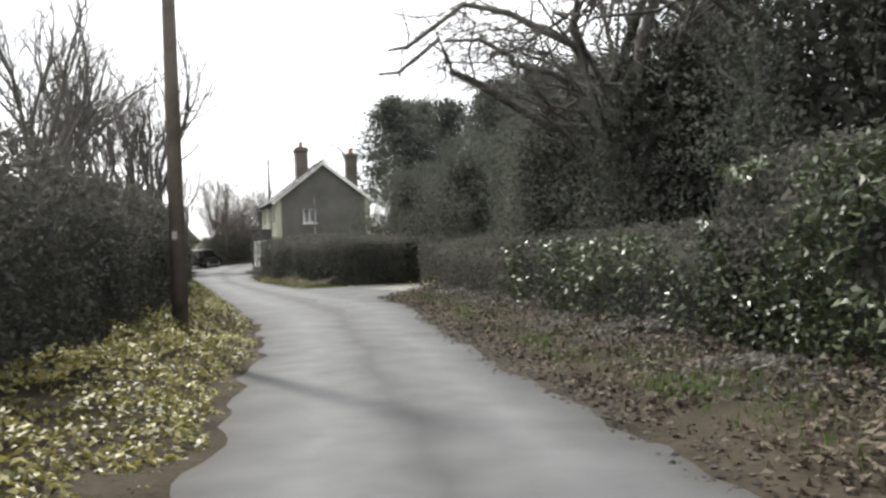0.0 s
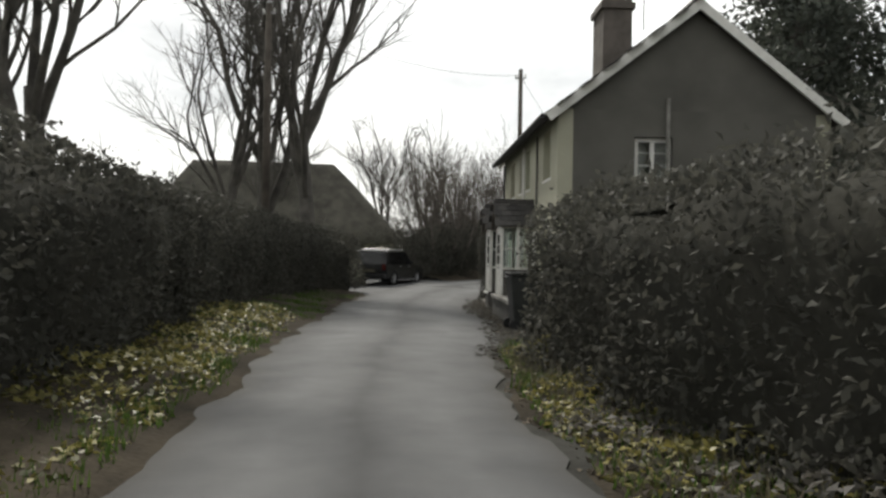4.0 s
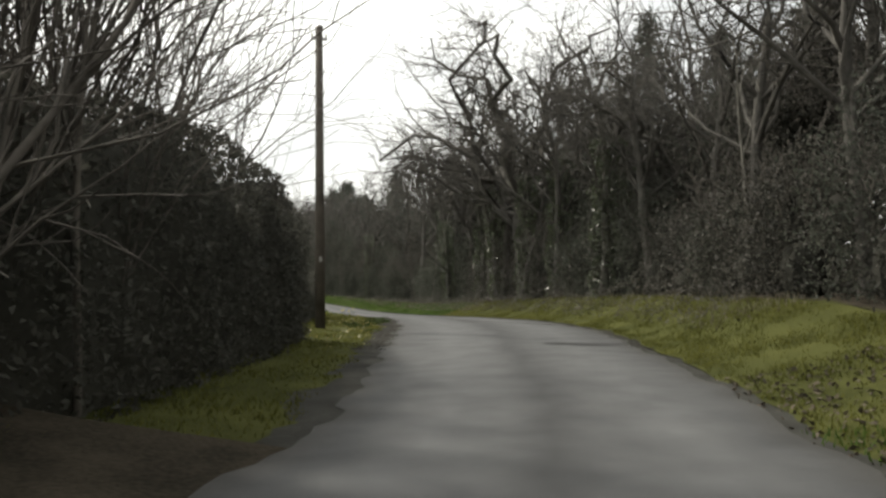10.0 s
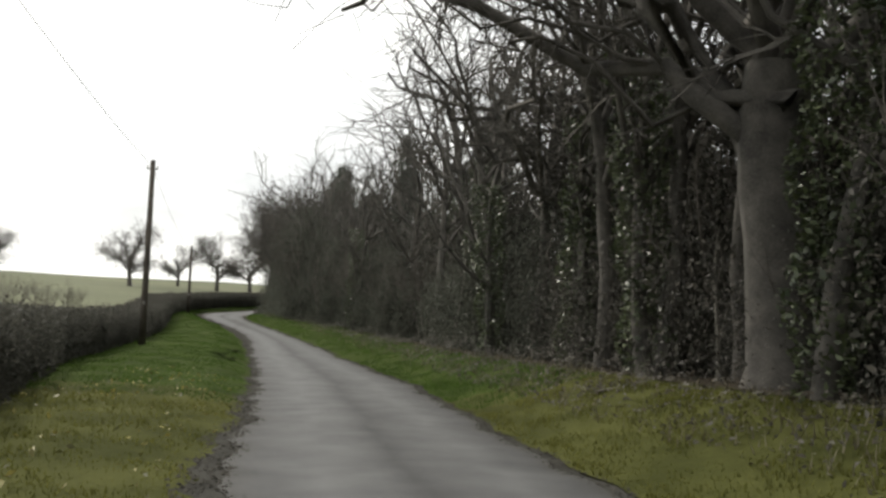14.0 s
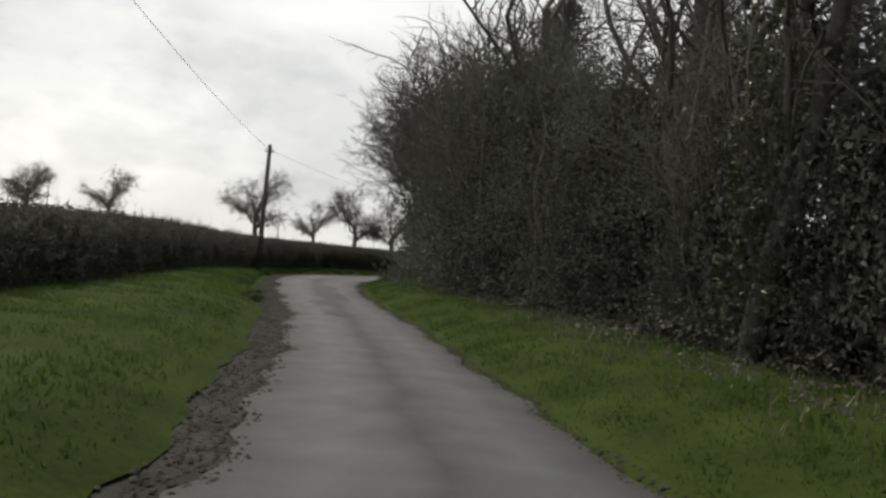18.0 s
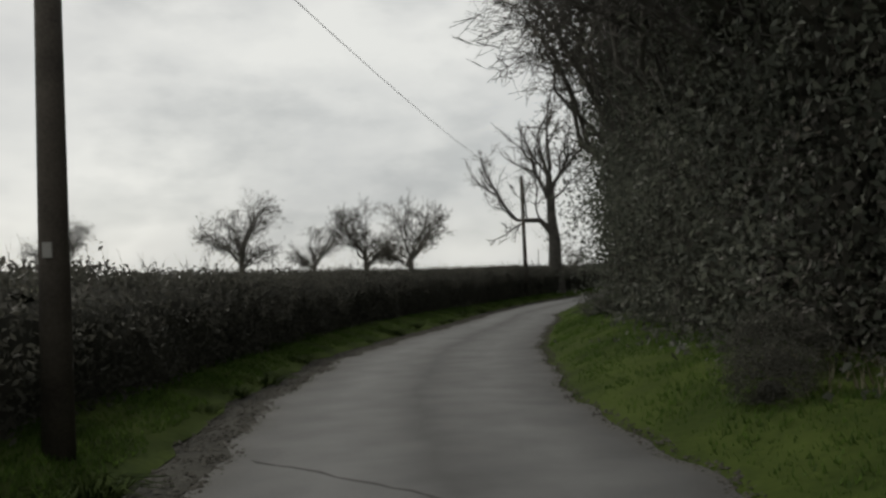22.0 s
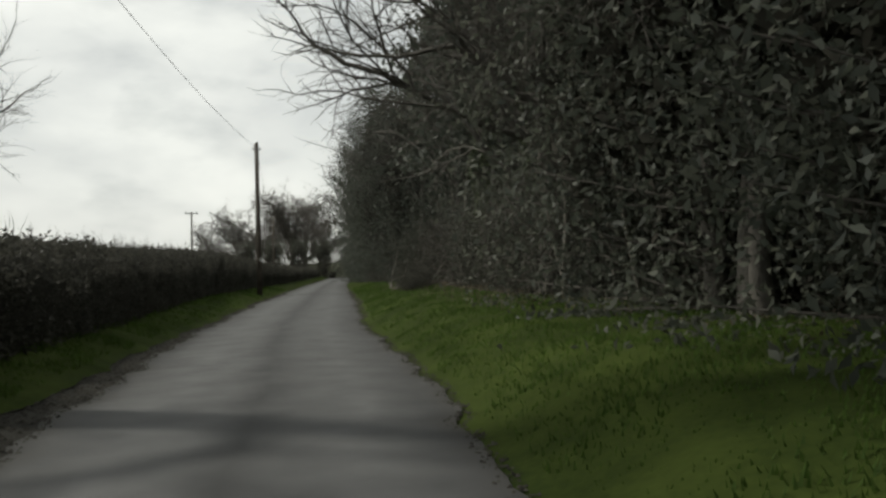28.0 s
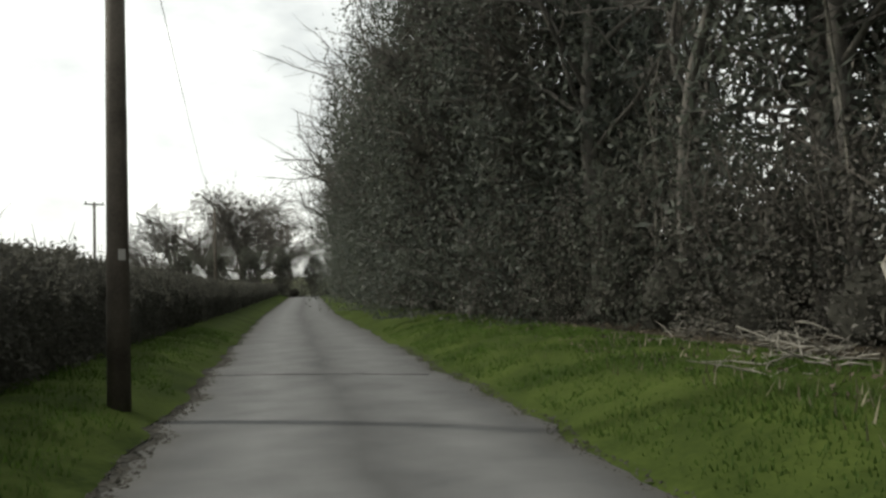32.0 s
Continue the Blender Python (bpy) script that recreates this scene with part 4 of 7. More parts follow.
def hedge(s, front, back, height, material, label, seed, density=75, size=0.075, top_twigs=0, base=0.0, smooth=0.06):
    """A clipped hedge along stations s; front and back are offsets, height per station."""
    s = np.asarray(s, float)
    front, back, height = (np.broadcast_to(np.asarray(a, float), s.shape) for a in (front, back, height))
    rng = np.random.default_rng(seed)
    mid = at(s[len(s) // 2], (front + back)[len(s) // 2] / 2)
    ob = empty("hedge", float(mid[0]), float(mid[1]), float(mid[2]), 0, label, "hedge")
    o = np.array([mid[0], mid[1], mid[2]])
    n = max(int((s[-1] - s[0]) / 0.5), 2)
    ss = np.linspace(s[0] + 0.3, s[-1] - 0.3, n)
    f, b, h = (np.interp(ss, s, a) for a in (front, back, height))
    prof = [(0.0, 0.0), (0.02, 0.35), (-0.02, 0.75), (0.06, 0.95), (0.25, 1.0), (0.5, 1.02), (0.75, 1.0), (0.94, 0.95), (1.02, 0.75), (0.98, 0.35), (1.0, 0.0)]
    cols = len(prof)
    v = np.zeros((n, cols, 3))
    for j, (k, e) in enumerate(prof):
        wob = rng.normal(0, smooth, (n, 2))
        inset = 0.2 * (1 if k < 0.5 else -1)
        p = at(ss, f + (b - f) * k + inset * np.sign(b - f) + wob[:, 0])
        p[:, 2] += base + np.maximum(h * e - 0.16 + wob[:, 1] * (e > 0), -0.1 if e == 0 else 0)
        v[:, j] = p
    i, j = np.meshgrid(np.arange(n - 1), np.arange(cols - 1), indexing="ij")
    q = np.stack([i * cols + j, i * cols + j + 1, (i + 1) * cols + j + 1, (i + 1) * cols + j], -1).reshape(-1, 4)
    ends = np.array([[0, 0 + e, cols - 1 - e, cols - 1 - e] for e in range(0)] or np.zeros((0, 4), int), int)
    caps = []
    for r in (0, n - 1):
        for e in range(cols // 2):
            caps.append([r * cols + e, r * cols + e + 1, r * cols + cols - 2 - e, r * cols + cols - 1 - e])
    mesh_part("inside", mesh_of("inside", v.reshape(-1, 3) - o, np.concatenate([q, np.array(caps)]), SHADED_CORE), ob)
    # leaves over the faces, top and ends
    length = s[-1] - s[0]
    width = float(np.mean(np.abs(b - f)))
    tall = float(np.mean(h))
    count = int(density * length * (1.2 * tall + width)) + int(density * 6 * tall * width)
    u = rng.uniform(0, 1, count)
    along = s[0] + length * rng.uniform(-0.004, 1.004, count)
    end = rng.uniform(0, 1, count) < (6 * tall * width) / (length * (1.2 * tall + width) + 6 * tall * width)
    along = np.where(end, np.where(rng.uniform(0, 1, count) < 0.5, s[0], s[-1]) + rng.normal(0, 0.12, count), along)
    where = rng.uniform(0, 1.2 * tall + width, count)
    k = np.clip((where - tall) / width, 0, 1)
    e = np.where(where < tall, where / tall, np.where(where > tall + width, (2 * tall + width - where) / tall, 1.0))
    k, e = np.where(end, rng.uniform(0, 1, count), k), np.where(end, rng.uniform(0, 1, count), e)
    ff, bb, hh = np.interp(along, s, front), np.interp(along, s, back), np.interp(along, s, height)
    bulge = 0.08 * np.sin(along * 1.9 + seed) * np.sin(e * 5 + along * 0.7) + rng.normal(0, 0.045, count)
    p = at(along, ff + (bb - ff) * k + np.where(k <= 0.02, -1, np.where(k >= 0.98, 1, 0)) * bulge * np.sign(bb - ff))
    p[:, 2] += base + hh * e + np.where((k > 0.02) & (k < 0.98), bulge * 1.1 + rng.exponential(0.03, count), 0)
    mesh_part("foliage", leaves("foliage", p - o, size, material, seed), ob, kind="stuff")
    if top_twigs:
        st = Sticks(seed + 1)
        for _ in range(int(top_twigs * length)):
            a = rng.uniform(s[0], s[-1])
            kk = rng.uniform(0, 1)
            r0 = at(a, np.interp(a, s, front) * (1 - kk) + np.interp(a, s, back) * kk) - o
            r0[2] += base + np.interp(a, s, height) - 0.15
            d = np.array([rng.normal(0, 0.25), rng.normal(0, 0.25), 1.0])
            st.grow(r0, d / np.linalg.norm(d), rng.uniform(0.2, 0.5), 0.008, 0, [(3, 0.5, 0.6, 0.1, 0.02, 3, 3), (0, 0, 0, 0.1, 0, 3, 2)])
        mesh_part("twig_growth", st.mesh("twig_growth", TWIG), ob, kind="stuff")
    return ob


# ---- cottage on the right of the lane ----
COT_A = math.degrees(math.atan2(0.297, 0.955))
COT_Z = -0.22


def panel_wall(length, z0, top, thick, holes):
    """A wall along +x with its face at y = 0 and thickness to +y, with rectangular holes (x0, z0, x1, z1). top: function of x or a number."""
    bm = bmesh.new()
    xs = sorted({0.0, length, *[h[0] for h in holes], *[h[2] for h in holes]})
    zs = sorted({z0, top, *[h[1] for h in holes], *[h[3] for h in holes]})
    cell = {}
    for i in range(len(xs) - 1):
        for j in range(len(zs) - 1):
            mx, mz = (xs[i] + xs[i + 1]) / 2, (zs[j] + zs[j + 1]) / 2
            if not any(h[0] < mx < h[2] and h[1] < mz < h[3] for h in holes):
                cell[i, j] = True
    made = {}

    def vert(x, y, z):
        key = (round(x, 4), round(y, 4), round(z, 4))
        if key not in made:
            made[key] = bm.verts.new(key)
        return made[key]

    for i, j in cell:
        a, b, c, d = xs[i], xs[i + 1], zs[j], zs[j + 1]
        bm.faces.new((vert(a, 0, c), vert(b, 0, c), vert(b, 0, d), vert(a, 0, d)))
        bm.faces.new((vert(a, thick, d), vert(b, thick, d), vert(b, thick, c), vert(a, thick, c)))
        for (di, dj), (p, q) in {(-1, 0): ((a, c), (a, d)), (1, 0): ((b, d), (b, c)), (0, -1): ((b, c), (a, c)), (0, 1): ((a, d), (b, d))}.items():
            if (i + di, j + dj) not in cell:
                bm.faces.new((vert(p[0], 0, p[1]), vert(q[0], 0, q[1]), vert(q[0], thick, q[1]), vert(p[0], thick, p[1])))
    bmesh.ops.recalc_face_normals(bm, faces=bm.faces)
    return bm


def casement(parent, x0, z0, x1, z1, y, lights=3, bars=2, turn=None):
    """A white casement window set in a wall face, along x at depth y."""
    w = mesh_part("window", None, parent)
    w.matrix_basis = turn or Matrix.Identity(4)
    fr = 0.055
    bm = bmesh.new()
    for a in (box(x0, y, z0, x1, y + 0.07, z0 + fr, bm=bm), box(x0, y, z1 - fr, x1, y + 0.07, z1, bm=bm), box(x0, y, z0 + fr, x0 + fr, y + 0.07, z1 - fr, bm=bm), box(x1 - fr, y, z0 + fr, x1, y + 0.07, z1 - fr, bm=bm)):
        pass
    part("window_frame", bm, WHITE, w)
    step = (x1 - x0 - 2 * fr) / lights
    for i in range(lights):
        a, b = x0 + fr + i * step, x0 + fr + (i + 1) * step
        bm = bmesh.new()
        for zz in (z0 + fr, z1 - fr - 0.04):
            box(a + 0.003, y - 0.015, zz, b - 0.003, y + 0.03, zz + 0.04, bm=bm)
        for xx in (a + 0.003, b - 0.043):
            box(xx, y - 0.012, z0 + fr + 0.04, xx + 0.04, y + 0.03, z1 - fr - 0.04, bm=bm)
        for k in range(bars):
            zz = z0 + fr + (k + 1) * (z1 - z0 - 2 * fr) / (bars + 1)
            box(a + 0.043, y + 0.003, zz - 0.009, b - 0.043, y + 0.022, zz + 0.009, bm=bm)
        part("sash", bm, WHITE, w)
        pane = part("pane", box(a + 0.04, y + 0.008, z0 + fr + 0.035, b - 0.04, y + 0.014, z1 - fr - 0.035), GLASS, w)
        pane.visible_shadow = False
    part("window_sill", box(x0 - 0.08, y - 0.17, z0 - 0.06, x1 + 0.08, y + 0.05, z0 - 0.004, 0.008), WHITE, w)
    for xx in (x0 + 0.04, x1 - 0.30):
        part("curtain", box(xx, y + 0.13, z0 + 0.02, xx + 0.26, y + 0.17, z1 - 0.02, 0.01), CURTAIN, w)
    return w


def tile_slope(parent, length, slope, pitch_m, name="roof_tile", rows=None, width=0.3, gauge=0.26):
    """Overlapping tiles in courses on a slope: x along the eave, y up the slope."""
    me = bpy.data.meshes.new(name)
    bm = box(0.004, 0, 0, width - 0.004, gauge * 1.35, 0.018)
    bm.to_mesh(me)
    bm.free()
    me.materials.append(SLATE)
    for r in range(int(slope / gauge) + 1):
        shift = (r % 2) * width / 2
        for c in range(int(length / width) + 1):
            x = c * width - shift
            if x < -width / 2 or x > length - width * 0.4 or r * gauge > slope - 0.08:
                continue
            ob = new(name, me)
            ob.parent = parent
            ob.matrix_basis = pitch_m @ Matrix.Translation((x, r * gauge, 0.02)) @ Matrix.Rotation(radians(-3.2), 4, "X")


COT_M = pose(-9.53, 49.56, COT_Z, 0, 0, 90 + COT_A) @ Matrix.Scale(-1, 4, (0, 1, 0))


def facing(name, x, y, label, category):
    """An empty in the cottage's directions: x along its front, y into the house."""
    ob = empty(name, 0, 0, 0, 0, label, category)
    ob.matrix_basis = COT_M @ Matrix.Translation((x, y, 0))
    return ob


def cot(x, y, z=0.0):
    return COT_M @ Vector((x, y, z))


def porch(parent, u0, u1, out, eave, ridge, label):
    """A glazed gabled porch: x along the facade, y out from it is negative."""
    p = mesh_part("porch", None, parent, label)
    floor, dado = 0.385, 0.95
    part("plinth", box(u0 + 0.02, -out, -0.35, u1 - 0.02, 0, floor - 0.045), DARK_WALL, p)
    part("threshold", box(u0 + 0.12, -out - 0.07, floor - 0.1, u1 - 0.12, -out - 0.002, floor - 0.05, 0.006), WHITE, p)
    mid = (u0 + u1) / 2
    for xx in (u0, u1 - 0.09):
        part("dado_wall", box(xx, -out + 0.09, floor - 0.04, xx + 0.09, -0.005, dado), DARK_WALL, p)
    for xx in (u0, u1 - 0.08):
        for yy in (-out, -out / 2 - 0.04, -0.085):
            part("post", box(xx, yy, dado if yy > -out + 0.01 else floor - 0.04, xx + 0.08, yy + 0.08, eave, 0.006), WHITE, p)
        part("sill_rail", box(xx - 0.03, -out + 0.08, dado + 0.002, xx + 0.11, -0.09, dado + 0.05), WHITE, p)
        for yy in (-out + 0.08, -out / 2 + 0.04):
            g = part("pane", box(xx + 0.035, yy, dado + 0.05, xx + 0.043, yy + out / 2 - 0.12, eave - 0.06), GLASS, p)
            g.visible_shadow = False
            part("glazing_bar", box(xx + 0.025, yy, 1.45, xx + 0.055, yy + out / 2 - 0.12, 1.475), WHITE, p)
        part("head_rail", box(xx, -out + 0.08, eave - 0.07, xx + 0.08, -0.09, eave - 0.002), WHITE, p)
    # the front: door, frame and gable
    d = part("door", box(u0 + 0.14, -out + 0.02, floor - 0.035, u1 - 0.14, -out + 0.065, eave - 0.1), WHITE, p, "white half-glazed front door")
    for k in range(2):
        for j in range(3):
            x0 = u0 + 0.24 + k * (u1 - u0 - 0.44) / 2
            z0 = 1.08 + j * 0.25
            part("pane", box(x0, -out + 0.008, z0, x0 + (u1 - u0 - 0.56) / 2, -out + 0.016, z0 + 0.21), CAR_GLASS, d)
    part("door_panel", box(u0 + 0.26, -out + 0.006, 0.45, u1 - 0.26, -out + 0.018, 0.88, 0.005), WHITE, d)
    part("letter_plate", box(mid - 0.13, -out + 0.0, 0.97, mid + 0.13, -out + 0.015, 1.03, 0.004), STEEL, d)
    part("handle", tube((u0 + 0.2, -out - 0.04, 1.0), (u0 + 0.2, -out + 0.02, 1.0), 0.022, 0.022, 10), STEEL, d, "round metal door knob")
    part("lintel", box(u0 + 0.09, -out, eave - 0.09, u1 - 0.09, -out + 0.08, eave - 0.004), WHITE, p)
    part("gable_board", prism([(u0 - 0.02, eave + 0.004), (u1 + 0.02, eave + 0.004), (mid, ridge - 0.06)], -out + 0.01, -out + 0.05), WHITE, p)
    run = math.hypot(mid - u0 + 0.09, ridge - eave + 0.06)
    a = math.atan2(ridge - eave + 0.06, mid - u0 + 0.09)
    for side in (-1, 1):
        roof = part("roof", box(0, 0, -0.03, out + 0.1, run, 0.0), SLATE, p, "small steep tiled roof")
        # local x runs along the depth, local y up the slope
        if side < 0:
            m = Matrix(((0, math.cos(a), -math.sin(a), u0 - 0.09), (-1, 0, 0, 0.0), (0, math.sin(a), math.cos(a), eave - 0.04), (0, 0, 0, 1)))
        else:
            m = Matrix(((0, -math.cos(a), math.sin(a), u1 + 0.09), (1, 0, 0, -out - 0.1), (0, math.sin(a), math.cos(a), eave - 0.04), (0, 0, 0, 1)))
        roof.matrix_basis = m
        tile_slope(p, out + 0.1, run, m, width=0.2, gauge=0.17)
        part("barge_board", box(-0.02, -0.02, -0.09, 0.02, run, 0.0), POLE_WOOD, p).matrix_basis = m @ Matrix.Translation((out + 0.1 if side < 0 else 0, 0, 0))
    part("ridge_tile", tube((mid, -out - 0.1, ridge + 0.02), (mid, 0, ridge + 0.02), 0.07, 0.07, 10), SLATE, p)


def cottage():
    # x runs along the facade away from the near corner, -y is out towards the lane
    ob = facing("cottage", 0, 0, "two-storey cream rendered cottage with tiled roof and twin porches", "house")
    L, D, E, R = 8.9, 5.8, 4.35, 6.6
    holes = [(0.92, 0.92, 1.95, 2.06), (0.85, 3.0, 1.75, 4.05), (3.75, 3.0, 4.35, 3.98), (5.0, 3.0, 5.6, 3.98), (6.6, 3.0, 7.5, 3.98)]
    holes += [(2.78, 0.1, 3.58, 2.1), (4.72, 0.1, 5.52, 2.1)]
    flip = Matrix.Scale(-1, 4, (0, 1, 0))
    w = part("front_wall", panel_wall(L, -0.3, E, 0.32, holes), RENDER, ob, "sunlit cream render with stains")
    g = mesh_part("gable_wall", None, ob)
    turn = Matrix.Translation((0, 0.32, 0)) @ Matrix.Rotation(radians(90), 4, "Z") @ flip
    end = part("gable_wall", panel_wall(D - 0.64, -0.3, E, 0.3, [(1.3, 2.9, 2.1, 3.8)]), SHADED_RENDER, ob, "rendered end wall with its shade painted in as grey")
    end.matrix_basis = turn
    bpy.data.objects.remove(g)
    part("gable_top", prism([(0.0, E), (D, E), (D / 2, R - 0.12)], 0.0, 0.3), SHADED_RENDER, ob).matrix_basis = Matrix.Rotation(radians(90), 4, "Z") @ flip
    part("rear_wall", box(0, D - 0.32, -0.3, L, D, E), RENDER, ob)
    part("far_wall", box(L - 0.3, 0.32, -0.3, L, D - 0.32, E), RENDER, ob)
    part("far_gable_top", prism([(0.0, E), (D, E), (D / 2, R - 0.12)], L - 0.3, L), RENDER, ob).matrix_basis = Matrix.Rotation(radians(90), 4, "Z") @ flip
    part("upper_floor", box(0.3, 0.32, 2.5, L - 0.3, D - 0.32, 2.7), ROOM, ob)
    part("ground_floor", box(0.3, 0.32, -0.3, L - 0.3, D - 0.32, 0.0), ROOM, ob)
    part("room_partition", box(0.3, 2.4, 0.0, L - 0.3, 2.5, 2.5), ROOM, ob)
    for h, n in zip(holes[:5], (3, 2, 2, 2, 2)):
        casement(ob, *h, 0.16, n, 1 if n == 3 else 2)
    casement(ob, 1.3, 2.9, 2.1, 3.8, 0.12, 2, 2, turn)
    # roof
    a = math.atan2(R - E, D / 2)
    run = math.hypot(R - E, D / 2) + 0.38
    over = 0.22
    for side in (1, -1):
        sh = Matrix(((1, 0, 0, -over), (0, math.cos(a), -math.sin(a), -0.36 * math.cos(a)), (0, math.sin(a), math.cos(a), E - 0.36 * math.sin(a) + 0.06), (0, 0, 0, 1)))
        if side < 0:
            sh = Matrix.Translation((L, D, 0)) @ Matrix.Rotation(math.pi, 4, "Z") @ sh
        part("roof", box(0, 0, -0.08, L + 2 * over, run - 0.02, 0.0), SLATE, ob, "dark tiled roof slope").matrix_basis = sh
        if side > 0:
            tile_slope(ob, L + 2 * over, run, sh, gauge=0.3, width=0.42)
        for xx in (0.0, L + 2 * over - 0.04):
            part("barge_board", box(xx - 0.012, 0, -0.17, xx + 0.05, run, 0.015), WHITE, ob).matrix_basis = sh
        gut = Matrix.Identity(4) if side > 0 else Matrix.Translation((L, D, 0)) @ Matrix.Rotation(math.pi, 4, "Z")
        part("gutter", tube((-over, -0.36, E - 0.2), (L + over, -0.36, E - 0.2), 0.055, 0.055, 8), BLACK, ob).matrix_basis = gut
    part("ridge_tile", tube((-over, D / 2, R + 0.08), (L + over, D / 2, R + 0.08), 0.09, 0.09, 8), SLATE, ob)
    # chimneys
    for cx, cy, top, wid in ((4.75, D / 2 - 0.6, 8.05, 1.15), (7.9, 6.3, 8.0, 0.75)):
        c = part("chimney", box(cx - wid / 2, cy - 0.38, 4.9 if cy < D else -0.3, cx + wid / 2, cy + 0.38, top, 0.01), BRICK, ob, "brick chimney stack with clay pots")
        part("corbel", box(cx - wid / 2 - 0.07, cy - 0.45, top - 0.28, cx + wid / 2 + 0.07, cy + 0.45, top - 0.12, 0.01), BRICK, c)
        for k in ((-0.22, 0.22) if wid > 0.7 else (0.0,)):
            part("chimney_pot", tube((cx + k, cy, top), (cx + k, cy, top + 0.38), 0.13, 0.10, 12), CLAY, c)
    part("aerial_mast", tube((4.75, D / 2 + 0.25, 7.4), (4.75, D / 2 + 0.25, 8.9), 0.016, 0.016, 6), STEEL, ob)
    for k in range(5):
        part("aerial_rod", tube((4.35 + 0.2 * k, D / 2 + 0.05, 8.85), (4.35 + 0.2 * k, D / 2 + 0.45, 8.85), 0.006, 0.006, 5), STEEL, ob)
    # pipes
    part("gable_pipe", tube((-0.07, 2.3, 0), (-0.07, 2.3, 4.6), 0.045, 0.045, 8), STONE, ob, "pale soil pipe on the end wall")
    part("downpipe", tube((2.42, -0.04, 2.5), (2.42, -0.04, 4.1), 0.025, 0.025, 8), DARK_WALL, ob)
    part("downpipe", tube((4.45, -0.06, 2.6), (4.45, -0.06, 4.1), 0.035, 0.035, 8), WHITE, ob)
    part("downpipe", tube((8.55, -0.06, 0), (8.55, -0.06, 4.1), 0.035, 0.035, 8), BLACK, ob)
    porch(ob, 2.58, 3.5, 0.86, 2.02, 2.56, "small glazed porch with a dark tiled gable roof")
    porch(ob, 4.62, 5.54, 0.9, 2.02, 2.56, "small glazed porch with a dark tiled gable roof")
    part("wall_lamp", tube((6.3, -0.12, 1.75), (6.3, -0.12, 1.95), 0.06, 0.04, 8), BLACK, ob)


cottage()


def cottage_front():
    # raised strip of paving with stone kerb before the cottage
    base = facing("front_path", 0, 0, "raised path with a stone kerb along the cottage, porch shade painted in", "path")
    # the dark plinth colour here paints the porch's shadow over the path
    part("paving", box(-1.5, -0.93, -0.35, 2.57, 0.0, 0.34), DARK_WALL, base)
    rng = np.random.default_rng(5)
    x = -1.5
    while x < 2.4:
        w = min(rng.uniform(0.7, 1.05), 2.58 - x)
        part("kerb_stone", box(x + 0.006, -1.08 + rng.normal(0, 0.012), 0.30, x + w - 0.006, -0.935, 0.38 + rng.normal(0, 0.006), 0.012), STONE, base)
        x += w
    part("retaining_wall", box(-1.5, -1.02, -0.4, 2.57, -0.935, 0.296), DARK_WALL, base, "dark rendered retaining wall")
    part("gravel_bed", box(5.56, -0.62, -0.35, 8.95, 0.0, -0.07), MUD, base, "narrow bed of earth and gravel under the wall")
    x = 5.8
    while x < 8.8:
        w = rng.uniform(0.3, 0.5)
        part("edging_stone", box(x + 0.005, -0.7 + rng.normal(0, 0.012), -0.3, x + w - 0.005, -0.625, -0.05 + rng.normal(0, 0.015), 0.012), STONE, base)
        x += w
    # low garden wall before the end wall, with coping
    wall = facing("garden_wall", -0.6, 0, "low rendered garden wall with pale coping", "wall")
    part("wall_body", box(-1.3, -0.55, -0.3, -1.1, 3.6, 0.42, 0.01), DARK_WALL, wall)
    part("coping", box(-1.36, -0.6, 0.424, -1.04, 3.65, 0.49, 0.01), STONE, wall)
    part("wall_body", box(0.1, -0.2, -0.3, 0.28, 3.2, 0.62, 0.01), DARK_WALL, wall)
    part("coping", box(0.05, -0.25, 0.624, 0.33, 3.25, 0.69, 0.01), STONE, wall)
    for k in range(1):
        p = cot(-1.92, -0.9, -0.08)
        b = empty("wheelie_bin", *p, 90 + COT_A + 4 - 6 * k, "black plastic wheeled bin beside the garden wall", "bin", "bins")
        bm = bmesh.new()
        lo = [bm.verts.new((x * 0.23, y * 0.24, 0.06)) for x, y in ((-1, -1), (1, -1), (1, 1), (-1, 1))]
        hi = [bm.verts.new((x * 0.29, y * 0.33, 0.98)) for x, y in ((-1, -1), (1, -1), (1, 1), (-1, 1))]
        bm.faces.new(lo[::-1])
        bm.faces.new(hi)
        for i in range(4):
            bm.faces.new((lo[i], lo[(i + 1) % 4], hi[(i + 1) % 4], hi[i]))
        bmesh.ops.bevel(bm, geom=bm.edges[:], offset=0.02, segments=2, affect="EDGES")
        part("body", bm, BIN, b)
        part("lid", box(-0.32, -0.36, 0.985, 0.32, 0.35, 1.05, 0.02), BIN, b)
        part("handle", tube((-0.25, 0.39, 0.96), (0.25, 0.39, 0.96), 0.015, 0.015, 8), BIN, b)
        for sx in (-1, 1):
            part("wheel", tube((sx * 0.24, 0.26, 0.1), (sx * 0.29, 0.26, 0.1), 0.1, 0.1, 14), TYRE, b)
    for x, y, sz in ((-0.5, 1.0, 0.33), (-0.7, 0.3, 0.28), (-0.4, 2.2, 0.4), (-2.6, 1.3, 0.4)):
        p = cot(x, y)
        plant([PALE], p.x, p.y, sz, p.z, label="small pale-leaved garden shrub by the wall")


PALE = bush_model("garden_shrub", 130, 1.0, 1.0, 0.9, PALE_FLOWER, 1600, 0.09, "small pale-leaved garden shrub")
cottage_front()


